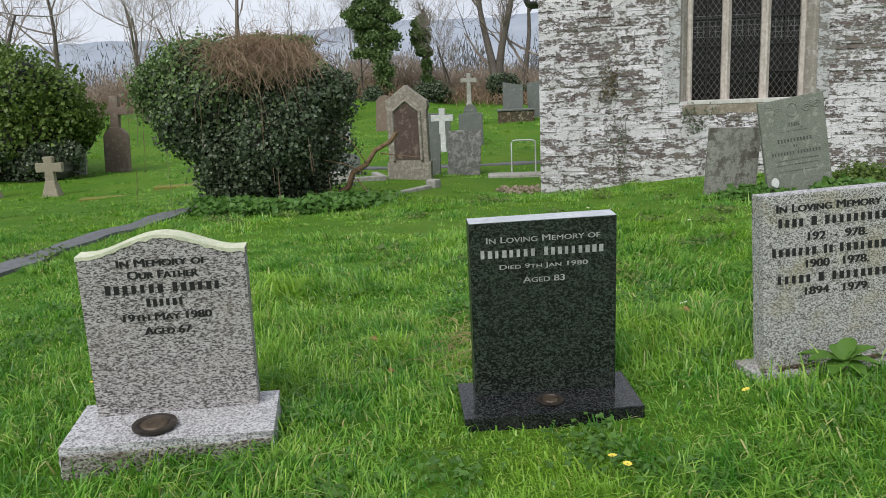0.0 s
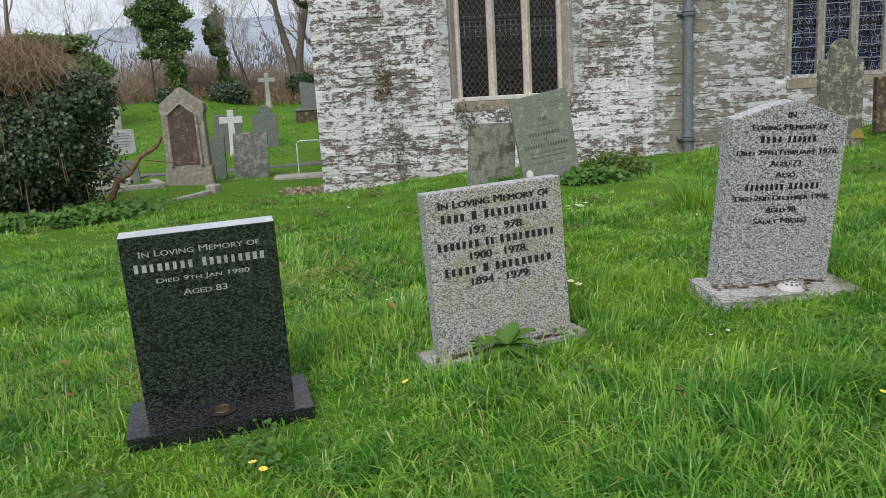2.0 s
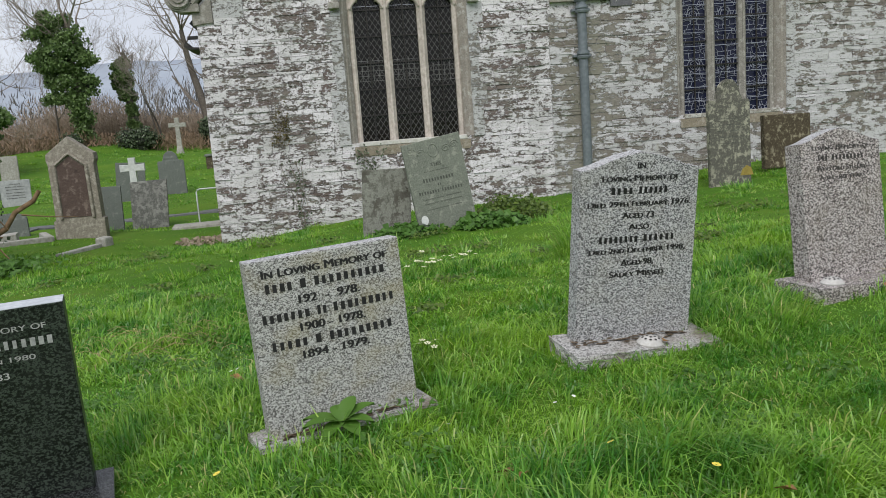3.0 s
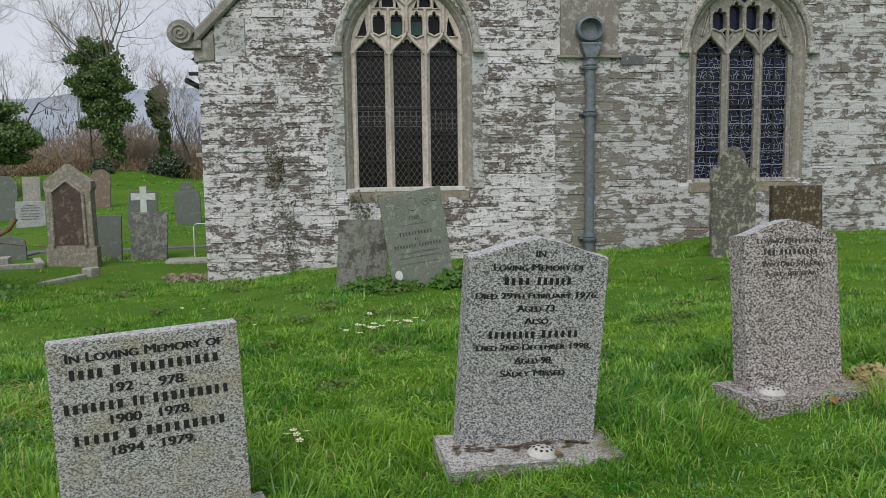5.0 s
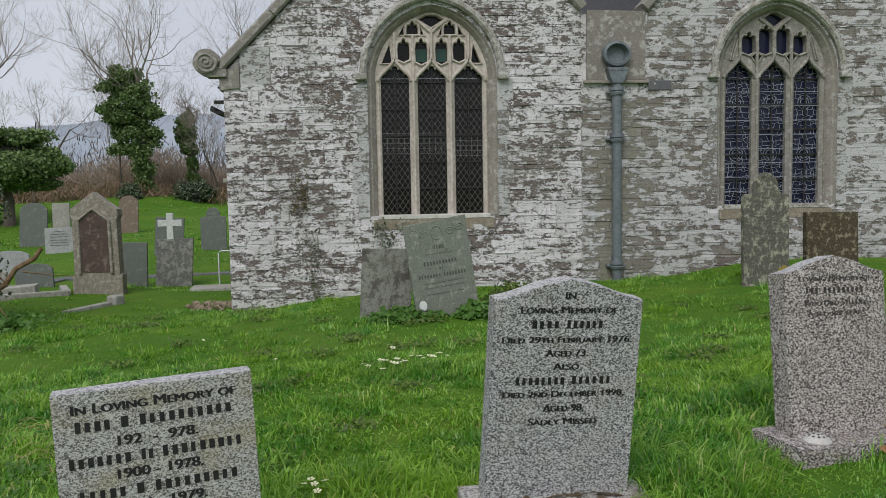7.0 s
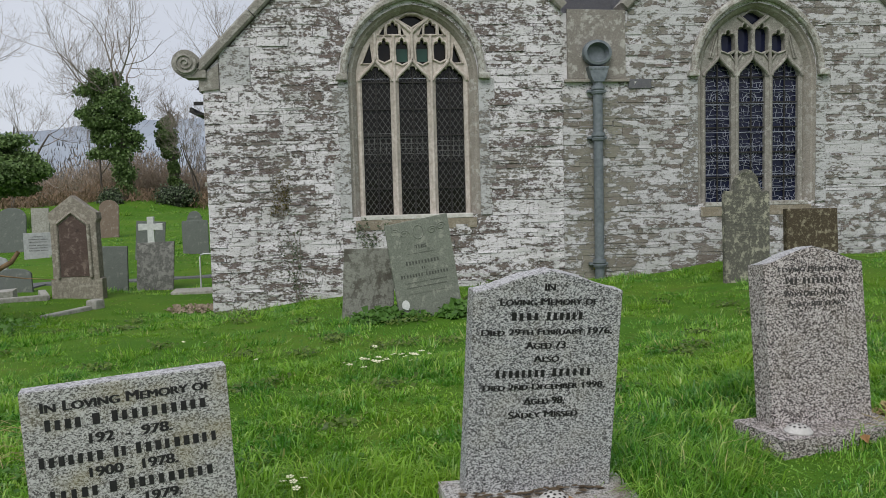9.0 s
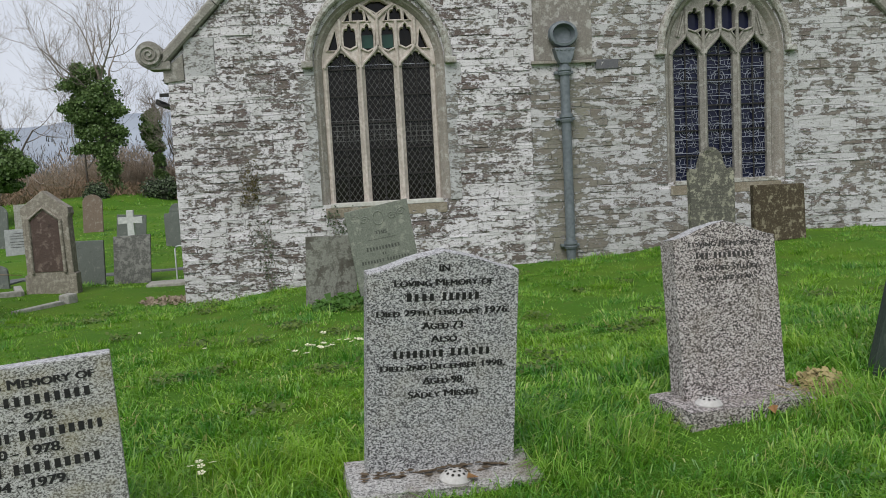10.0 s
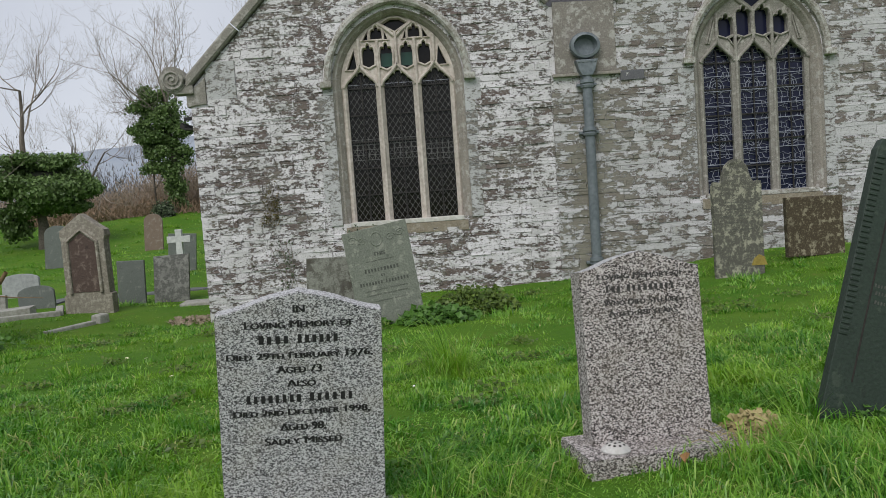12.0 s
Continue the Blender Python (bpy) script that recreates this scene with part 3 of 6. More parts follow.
bm = extruded([(CORNER - 0.06, 3.2), (CORNER + 0.28, 3.24), (CORNER + 0.28, 3.68), (CORNER + 0.2, 3.62), (CORNER - 0.06, 3.42)], FACE - 0.03, FACE + 0.4, 0.012)
part("kneeler_stone", bm, M_COPING, coping, "weathered grey kneeler block")
part("kneeler_stone", box(CORNER + 0.29, CORNER + 0.8, FACE - 0.018, FACE + 0.3, 3.3, 3.95, 0.012), M_JAMB, coping, "smooth grey granite block")
SCX, SCZ = CORNER - 0.25, 3.67
bm = bmesh.new()
bmesh.ops.create_cone(bm, cap_ends=True, segments=28, radius1=0.225, radius2=0.225, depth=0.34, matrix=pose(SCX, FACE + 0.04, SCZ, 90))
bmesh.ops.bevel(bm, geom=[e for e in bm.edges if len(e.link_faces) == 2 and e.calc_face_angle(0) > 1], offset=0.03, segments=2, affect="EDGES")
block(bm, SCX - 0.02, CORNER + 0.08, FACE - 0.09, FACE + 0.2, 3.42, 3.56, 0.02)
part("scroll", bm, M_COPING, coping, "carved stone scroll")
spiral = [(SCX + (0.18 - 0.0025 * i) * math.cos(-i * 0.22), SCZ + (0.18 - 0.0025 * i) * math.sin(-i * 0.22)) for i in range(66)]
part("scroll_spiral", sweep(bmesh.new(), spiral, 0.032, FACE - 0.155, 0.04), M_COPING, coping)
gut = thing("gutter_end", pose(CORNER - 0.08, FACE + 0.25, 2.86), "black cast-iron gutter end under the eaves", "gutter")
part("gutter", extruded([(-0.17, 0.1), (-0.19, 0.02), (-0.1, -0.03), (0.06, -0.03), (0.06, 0.0), (-0.1, 0.01), (-0.14, 0.1)], -0.1, 0.9, 0), M_IRON, gut)
part("bracket", box(-0.12, 0.07, -0.06, -0.02, 0.14, 0.2, 0.004), M_IRON, gut)

# windows


def cusped(cx, half, z0, rise, foils, depth, n=20):
    """An arch from left to right with cusps that point inwards."""
    pts = arch(cx, half, z0, rise, n)
    out = []
    for i, (x, z) in enumerate(pts):
        s = i / (len(pts) - 1)
        c = depth * (1 - abs(math.sin(math.pi * foils * s))) ** 1.7 * min(1.0, 7 * s, 7 * (1 - s))
        dx, dz = cx - x, z0 + 0.3 * rise - z
        q = math.hypot(dx, dz) or 1
        out.append((x + dx / q * c, z + dz / q * c))
    return out


def plate(outer, holes, y0, y1):
    """A pierced stone plate between y0 and y1."""
    bm = bmesh.new()
    edges = []
    for lp in [outer] + holes:
        vs = [bm.verts.new((x, y0, z)) for x, z in lp]
        edges += [bm.edges.new((vs[i], vs[(i + 1) % len(vs)])) for i in range(len(vs))]
    bmesh.ops.triangle_fill(bm, use_beauty=True, edges=edges, normal=(0, -1, 0))
    r = bmesh.ops.extrude_face_region(bm, geom=list(bm.faces))
    bmesh.ops.translate(bm, vec=(0, y1 - y0, 0), verts=[v for v in r["geom"] if isinstance(v, bmesh.types.BMVert)])
    return bm


def swollen(loop, by):
    """The loop pushed outwards from its middle."""
    mx, mz = sum(p[0] for p in loop) / len(loop), sum(p[1] for p in loop) / len(loop)
    out = []
    for x, z in loop:
        q = math.hypot(x - mx, z - mz) or 1
        out.append((x + (x - mx) / q * by, z + (z - mz) / q * by))
    return out


def niche(cx, half, z0, z1, rise, foils=3, foot=0.05):
    """A small tracery light with a cusped head and a pointed foot."""
    return [(cx, z0 - foot)] + [(cx - half, z0)] + cusped(cx, half, z1 - rise, rise, foils, half * 0.38, 9) + [(cx + half, z0)]


def tracery(w, name, glass, lead, label, sheer, stone):
    cx, sill, sp = w["cx"], w["sill"], w["spring"]
    y = FACE + 0.17
    win = tagged(new(name), label, "window", kind="structure")
    # splayed and hollowed reveal
    loops = []
    for half, rise, yy in ((1.135, 1.275, FACE - 0.004), (1.1, 1.25, FACE + 0.045), (1.07, 1.235, FACE + 0.06), (1.02, 1.2, FACE + 0.13), (0.985, 1.175, FACE + 0.2), (1.16, 1.3, FACE + 0.21)):
        loops.append([(x, yy, z) for x, z in [(cx - half, sill - 0.02)] + arch(cx, half, sp, rise, 16) + [(cx + half, sill - 0.02)]])
    bm = bmesh.new()
    grid = [[bm.verts.new(p) for p in lp] for lp in loops]
    for a, b in zip(grid, grid[1:] + grid[:1]):
        for i in range(len(a) - 1):
            bm.faces.new((a[i], a[i + 1], b[i + 1], b[i]))
    part("reveal", bm, M_SPLAY, win, "stained and hollow-moulded stone reveal")
    for sgn in (-1, 1):
        z = sill - 0.02
        k = 0
        while z < sp - 0.02:
            h = (0.42, 0.56, 0.36, 0.5)[(k + (sgn > 0)) % 4]
            z1 = min(z + h, sp + 0.05)
            xa, xb = sorted((cx + sgn * 1.137, cx + sgn * (1.34, 1.42, 1.31)[k % 3]))
            part("jamb_stone", box(xa, xb, FACE - 0.013, FACE + 0.3, z + 0.002, z1 - 0.002, 0.006), M_JAMB, win)
            z, k = z1, k + 1
        part("window_frame", sweep(bmesh.new(), [(cx + sgn * 0.95, sill), (cx + sgn * 0.95, sp + 0.05)], 0.1, y - 0.01, 0.2, 0.35), stone, win)
        part("mullion", sweep(bmesh.new(), [(cx + sgn * 0.327, sill), (cx + sgn * 0.327, sp + 0.04)], 0.15, y - 0.03, 0.22, 0.36), stone, win)
        part("mullion_fillet", sweep(bmesh.new(), [(cx + sgn * 0.327, sill), (cx + sgn * 0.327, sp + 0.08)], 0.045, y - 0.05, 0.05, 0.2), stone, win)
    hood = [(cx - HOOD_HALF, HOOD_FOOT)] + arch(cx, HOOD_HALF, HOOD_FOOT + 0.03, HOOD_RISE, 16) + [(cx + HOOD_HALF, HOOD_FOOT)]
    bm = sweep(bmesh.new(), hood, 0.125, FACE - 0.1, 0.2, 0.3)
    rng = random.Random(int(cx * 10))
    for v in bm.verts:
        v.co += Vector((rng.uniform(-1, 1), rng.uniform(-0.6, 0.6), rng.uniform(-1, 1))) * 0.009
    part("hood_mould", bm, M_HOOD, win, "lichened projecting hood mould")
    for sgn in (-1, 1):
        part("label_stop", box(cx + sgn * 1.24 - 0.1, cx + sgn * 1.24 + 0.1, FACE - 0.13, FACE + 0.1, HOOD_FOOT - 0.08, HOOD_FOOT + 0.03, 0.02), M_HOOD, win)
    part("window_sill", extruded([(cx - 1.0, sill - 0.06), (cx + 1.0, sill - 0.06), (cx + 0.99, sill + 0.015), (cx - 0.99, sill + 0.015)], FACE - 0.02, FACE + 0.4, 0.01), M_HOOD if sheer else M_SILL, win, "pale worn stone sill")
    part("under_sill", box(cx - 1.08, cx + 1.06, FACE - 0.014, FACE + 0.3, sill - 0.24, sill - 0.064, 0.008), M_UNDER, win, "ochre-stained stone under the sill")
    # the pierced head above the three lights
    lights = (-0.654, 0.0, 0.654)
    lit = []
    for lx in lights:
        head = cusped(cx + lx, 0.252, sp - 0.02, 0.3 if sheer else 0.27, 3 if sheer else 5, 0.07 if sheer else 0.055)
        lit.append(head)
    outer = [(cx - 1.06, sp - 0.02)] + arch(cx, 1.06, sp, 1.235, 16) + [(cx + 1.06, sp - 0.02)]
    for head in lit[::-1]:
        outer += head[::-1]
    if sheer:
        holes = [niche(cx + dx, 0.13, sp + 0.46, sp + (0.92 if abs(dx) < 0.3 else 0.8), 0.16, 3, 0.05) for dx in (-0.485, -0.165, 0.165, 0.485)]
        holes += [[(cx + dx - 0.09, sp + 0.37), (cx + dx, sp + 0.24), (cx + dx + 0.09, sp + 0.37), (cx + dx, sp + 0.42)] for dx in (-0.33, 0.33)]
        holes += [[(cx, sp + 0.9), (cx - 0.2, sp + 1.06), (cx - 0.05, sp + 1.15), (cx + 0.05, sp + 1.15), (cx + 0.2, sp + 1.06)]]
        holes += [[(cx + s * 0.79, sp + 0.33), (cx + s * 0.83, sp + 0.33), (cx + s * 0.73, sp + 0.7), (cx + s * 0.7, sp + 0.66)][::s] for s in (-1, 1)]
    else:
        holes = [niche(cx + dx, 0.105, sp + (0.37 if abs(dx) > 0.3 else 0.33), sp + 0.72, 0.17) for dx in (-0.49, -0.178, 0.178, 0.49)]
        holes += [niche(cx + dx, 0.1, sp + 0.8, sp + 1.02, 0.14, 3, 0.0) for dx in (-0.33, 0.33)]
        holes += [[(cx + s * 0.13, sp + 0.79), (cx + s * 0.19, sp + 0.79), (cx + s * 0.185, sp + 0.92)][::s] for s in (-1, 1)]
        holes += [[(cx + s * 0.48, sp + 0.79), (cx + s * 0.57, sp + 0.79), (cx + s * 0.485, sp + 0.93)][::s] for s in (-1, 1)]
        holes += [[(cx, sp + 0.92), (cx - 0.22, sp + 1.05), (cx - 0.08, sp + 1.13), (cx + 0.08, sp + 1.13), (cx + 0.22, sp + 1.05)]]
        holes += [[(cx + s * 0.7, sp + 0.3), (cx + s * 0.88, sp + 0.3), (cx + s * 0.74, sp + 0.62)][::s] for s in (-1, 1)]
    part("tracery_head", plate(outer, holes, y, y + 0.15), stone, win, "pierced tracery head")
    for lp in holes:
        part("tracery_rib", sweep(bmesh.new(), swollen(lp, 0.024), 0.034, y - 0.03, 0.05, 0.3, True), stone, win)
    for lx in lights:
        ogee = []
        for i in range(25):
            a = abs(-1 + i / 12)
            ogee.append((cx + lx + (-1 + i / 12) * 0.3, sp - 0.01 + (0.36 if sheer else 0.37) * ((1 - a) ** 0.62 * 0.72 + 0.28 * (1 - a) ** 3)))
        part("light_head", sweep(bmesh.new(), ogee, 0.055, y - 0.045, 0.08, 0.3), stone, win)
    rises = ((0.0, sp + 0.33, sp + 0.9), (-0.327, sp + 0.05, sp + 0.78), (0.327, sp + 0.05, sp + 0.78), (-0.654, sp + 0.34, sp + 0.82), (0.654, sp + 0.34, sp + 0.82))
    for dx, z0, z1 in rises:
        part("tracery_bar", sweep(bmesh.new(), [(cx + dx, z0), (cx + dx, z1)], 0.055, y - 0.045, 0.07, 0.3), stone, win)
    for sgn in (-1, 1):
        part("tracery_bar", sweep(bmesh.new(), [(cx, sp + 0.82), (cx + sgn * 0.12, sp + 0.93), (cx + sgn * 0.3, sp + 1.06)], 0.055, y - 0.042, 0.07, 0.3), stone, win)
    # glass, leads and bars
    for lx in lights:
        pane = part("pane", box(cx + lx - 0.27, cx + lx + 0.27, y + 0.11, y + 0.116, sill, sp + 0.04), glass, win)
        bm = bmesh.new()
        xa, xb, za, zb = cx + lx - 0.255, cx + lx + 0.255, sill + 0.02, sp + 0.26
        if sheer:
            rng = random.Random(int(lx * 10) + 50)
            z = za
            while z < zb:
                x = xa
                while x < xb:
                    dx, dz = rng.uniform(0.05, 0.16), rng.uniform(-0.035, 0.035)
                    sweep(bm, [(x, z), (min(x + dx, xb), z + dz)], rng.uniform(0.004, 0.009), y + 0.098, 0.01, 0.1)
                    if rng.random() < 0.75:
                        sweep(bm, [(x, z), (x + rng.uniform(-0.05, 0.05), z + rng.uniform(0.06, 0.13))], rng.uniform(0.004, 0.008), y + 0.096, 0.01, 0.1)
                    x += dx
                z += rng.uniform(0.06, 0.12)
            for cz in (sp - 0.45, sp - 1.4):
                for r in (0.13, 0.08):
                    sweep(bm, [(cx + lx + r * math.cos(t * 0.4), cz + r * math.sin(t * 0.4)) for t in range(16)], 0.008, y + 0.094, 0.01, 0.1, True)
        else:
            wdt, hgt = 0.1, 0.145
            for k in range(-20, 60):
                for sgn in (-1, 1):
                    x0, x1 = (xa, xb) if sgn > 0 else (xb, xa)
                    z0 = za + k * hgt
                    z1 = z0 + hgt * abs(x1 - x0) / wdt
                    lo, hi = max(0.0, (za - z0) / (z1 - z0)), min(1.0, (zb - z0) / (z1 - z0))
                    if hi - lo > 0.02:
                        sweep(bm, [(x0 + (x1 - x0) * f, z0 + (z1 - z0) * f) for f in (lo, hi)], 0.006, y + 0.098 + 0.002 * sgn, 0.01, 0.1)
            zc = sill + (1.1 if lx < 0.3 else 1.05)
            for i in range(5):
                sweep(bm, [(xa, zc + i * 0.09), (xb, zc + i * 0.09)], 0.009, y + 0.093, 0.01, 0.1)
            for i in range(6):
                sweep(bm, [(xa + i * 0.102, zc), (xa + i * 0.102, zc + 0.38)], 0.009, y + 0.091, 0.01, 0.1)
        tagged(part("lead_lattice", bm, lead, pane), kind="stuff")
        for i in range(1, 6):
            zz = sill + (sp + 0.1 - sill) * i / 5.3
            part("saddle_bar", box(cx + lx - 0.26, cx + lx + 0.26, y + 0.066, y + 0.088, zz, zz + 0.024), M_IRON, win)
        part("stanchion", box(cx + lx - 0.011, cx + lx + 0.011, y + 0.06, y + 0.08, sill, sp + 0.2), M_IRON, win)
    part("upper_pane", extruded([(cx - 1.02, sp + 0.045)] + arch(cx, 1.02, sp + 0.046, 1.16) + [(cx + 1.02, sp + 0.045)], y + 0.118, y + 0.124, 0), glass, win)
    if not sheer:
        for dx in (-0.178, 0.178):
            part("green_pane", box(cx + dx - 0.1, cx + dx + 0.1, y + 0.1, y + 0.105, sp + 0.33, sp + 0.56), M_GREEN_GLASS, win, "green glass pane")
    else:
        part("wire_guard", wire_guard(cx, sill, sp, y), M_PALE_LEAD, win, "fine wire window guard")
    return win


def wire_guard(cx, sill, sp, y):
    bm = bmesh.new()
    for i in range(1, 9):
        z = sill + (sp - sill) * i / 9
        for lx in (-0.654, 0, 0.654):
            sweep(bm, [(cx + lx - 0.26, z), (cx + lx + 0.26, z)], 0.01, y + 0.05, 0.008, 0.1)
    return bm


tracery(WINDOWS[0], "window_1", M_GLASS, M_LEAD, "pointed three-light window with diamond leaded glass", False, M_TRACERY)
tracery(WINDOWS[1], "window_2", M_BLUE_GLASS, M_PALE_LEAD, "pointed three-light window with dark blue stained glass", True, M_TRACERY_SHADED)

# rainwater head and downpipe at the valley
panel = thing("valley_panel", pose(6.4, FACE, 3.94), "square lichened slate slab behind the rainwater head", "wall panel")
part("slab", extruded([(-0.56, -0.6), (0.5, -0.6), (0.5, 0.6), (-0.56, 0.62)], -0.045, 0.01, 0.006), M_PANEL, panel)
part("string_stone", box(-0.62, 0.56, -0.075, 0.01, -0.66, -0.605, 0.012), M_SPLAY, panel, "thin projecting ledge below the slab")
part("string_stone", box(0.56, 0.98, -0.022, 0.01, -0.78, -0.61, 0.01), M_ROOF, panel, "dark flat stone beside the ledge")
pipe = thing("downpipe", pose(6.35, FACE - 0.14, 0), "grey cast-iron downpipe with round rainwater head", "downpipe")


def lathe_y(rings, n=24):
    bm = bmesh.new()
    vs = [[bm.verts.new((r * math.cos(2 * math.pi * i / n), y, r * math.sin(2 * math.pi * i / n))) for i in range(n)] for r, y in rings]
    for a, b in zip(vs, vs[1:]):
        for i in range(n):
            bm.faces.new((a[i], a[(i + 1) % n], b[(i + 1) % n], b[i]))
    return bm


def lathe_z(rings, n=20):
    bm = lathe_y(rings, n)
    bmesh.ops.transform(bm, matrix=Matrix.Rotation(radians(90), 4, "X"), verts=bm.verts)
    bmesh.ops.holes_fill(bm, edges=[e for e in bm.edges if e.is_boundary])
    return bm


bm = lathe_y([(0.25, 0.1), (0.27, 0.02), (0.25, -0.05), (0.2, -0.06), (0.19, 0.0), (0.16, 0.09), (0.0001, 0.095)], 28)
bmesh.ops.transform(bm, matrix=Matrix.Translation((0, 0, 3.78)) @ Matrix.Diagonal((1, 1, 0.86, 1)), verts=bm.verts)
part("rainwater_head", bm, M_PIPE, pipe, "round grey rainwater head")
part("leaf_clump", extruded([(-0.1, -0.06), (0.02, -0.1), (0.12, -0.02), (0.05, 0.05), (-0.06, 0.02)], 0.02, 0.07, 0.01), M_MOSS, pipe, "moss growing in the head")
part("band", extruded([(-0.19, 3.53), (0.19, 3.53), (0.17, 3.47), (0.14, 3.36), (0.09, 3.26), (-0.09, 3.26), (-0.14, 3.36), (-0.17, 3.47)], -0.1, 0.12, 0.012), M_PIPE, pipe)
for i in range(5):
    part("stud", box(-0.16 + i * 0.07, -0.12 + i * 0.07, -0.115, -0.09, 3.48, 3.52, 0.006), M_PIPE, pipe)
part("pipe", lathe_z([(0.085, -0.35), (0.085, 3.28)]), M_PIPE, pipe)
for z in (3.14, 2.32, 0.06):
    part("collar", lathe_z([(0.11, z - 0.08), (0.12, z - 0.04), (0.1, z - 0.02), (0.12, z), (0.115, z + 0.06)]), M_PIPE, pipe)
    part("ear", box(-0.17, 0.17, 0.02, 0.13, z - 0.05, z + 0.0, 0.01), M_PIPE, pipe)

# the slate courses of the wall: three hundred of the nearest as single stones, the rest as one mass
STONE_RNG = random.Random(11)


def wall_courses():
    rng = STONE_RNG
    out = []
    z = -1.0
    while z < 6.2:
        h = rng.choice((0.04, 0.05, 0.06, 0.075, 0.09, 0.12, 0.16))
        zc = z + h / 2
        gaps = []
        for w in WINDOWS:
            if w["sill"] - 0.12 < zc < HOOD_FOOT - 0.07:
                gaps.append((w["cx"] - 1.3, w["cx"] + 1.3))
            elif zc >= HOOD_FOOT - 0.07:
                r = (1.3 ** 2 + 1.42 ** 2) / 2.6
                d = zc - HOOD_FOOT
                if d < 1.42:
                    half = 1.3 - (r - math.sqrt(max(r * r - max(d, 0) ** 2, 0)))
                    gaps.append((w["cx"] - half, w["cx"] + half))
        lo, hi = CORNER, EAST
        if zc > EAVE:
            lo = CORNER + (zc - EAVE) * (APEX_A[0] - CORNER) / (APEX_A[1] - EAVE) + 0.05
        if 3.2 < zc < 3.95:
            lo = max(lo, CORNER + (0.81 if zc > 3.28 else 0.28))
        edges = [lo] + [v for gp in gaps for v in gp] + [hi]
        spans = []
        for a, b in zip(edges[::2], edges[1::2]):
            spans += [(a, JOINT), (JOINT, b)] if a < JOINT < b else [(a, b)]
        for a, b in spans:
            x = a
            while x < b - 0.02:
                ln = min(rng.uniform(0.16, 0.45) * rng.uniform(0.8, 2.0) * (1.3 if x >= JOINT else 1.0), b - x)
                if b - x - ln < 0.09:
                    ln = b - x
                if zc < roofline(x + ln / 2) - 0.12 and not (3.1 < zc < 4.55 and 5.84 < x + ln / 2 < 6.92):
                    out.append((x + 0.0005, x + ln - 0.0005, z + rng.uniform(-0.012, 0.008), z + h + rng.uniform(-0.008, 0.014), rng.choice((0.002, 0.003, 0.004, 0.006, 0.008, 0.013))))
                x += ln
        z += h
    return out


def stone_mesh(k):
    rng = random.Random(k)
    j = lambda: rng.uniform(-0.11, 0.11)
    v = [(-0.5, 0, -0.5), (0.5, 0, -0.5), (0.5, 0, 0.5), (-0.5, 0, 0.5)]
    f = [(-0.48 + j() * 0.3, -1 + j() * 4, -0.46 + j()), (0.48 + j() * 0.3, -1 + j() * 4, -0.46 + j()), (0.48 + j() * 0.3, -1 + j() * 4, 0.46 + j()), (-0.48 + j() * 0.3, -1 + j() * 4, 0.46 + j())]
    return v + f, [(4, 5, 6), (4, 6, 7), (0, 1, 5), (0, 5, 4), (1, 2, 6), (1, 6, 5), (2, 3, 7), (2, 7, 6), (3, 0, 4), (3, 4, 7)]


def lay_stones():
    shapes = [stone_mesh(k) for k in range(12)]
    shared = {}
    mass = {"a": ([], []), "b": ([], [])}
    single = 0
    for i, (x0, x1, z0, z1, proud) in enumerate(wall_courses()):
        v, f = shapes[i % 12]
        side = "a" if x0 < JOINT - 0.01 else "b"
        mat = M_WASH_A if side == "a" else M_WASH_B
        c, s = Vector(((x0 + x1) / 2, FACE + 0.014, (z0 + z1) / 2)), Vector((x1 - x0, 0.014 + proud, z1 - z0))
        if side == "a" and x0 < 1.8 and -0.75 < z0 < 1.6 and single < 300:
            if i % 12 not in shared:
                me = bpy.data.meshes.new("stone")
                me.from_pydata(v, [], f)
                me.materials.append(mat)
                shared[i % 12] = me
            ob = new("stone", shared[i % 12])
            ob.location, ob.scale = c, s
            ob.parent = church_wall
            single += 1
            continue
        vs, fs = mass[side]
        b = len(vs)
        vs += [(c.x + p[0] * s.x, c.y + p[1] * s.y, c.z + p[2] * s.z) for p in v]
        fs += [(p[0] + b, p[1] + b, p[2] + b) for p in f]
    for side, (vs, fs) in mass.items():
        tagged(raw_mesh("stonework", vs, fs, M_WASH_A if side == "a" else M_WASH_B, church_wall), kind="stuff")

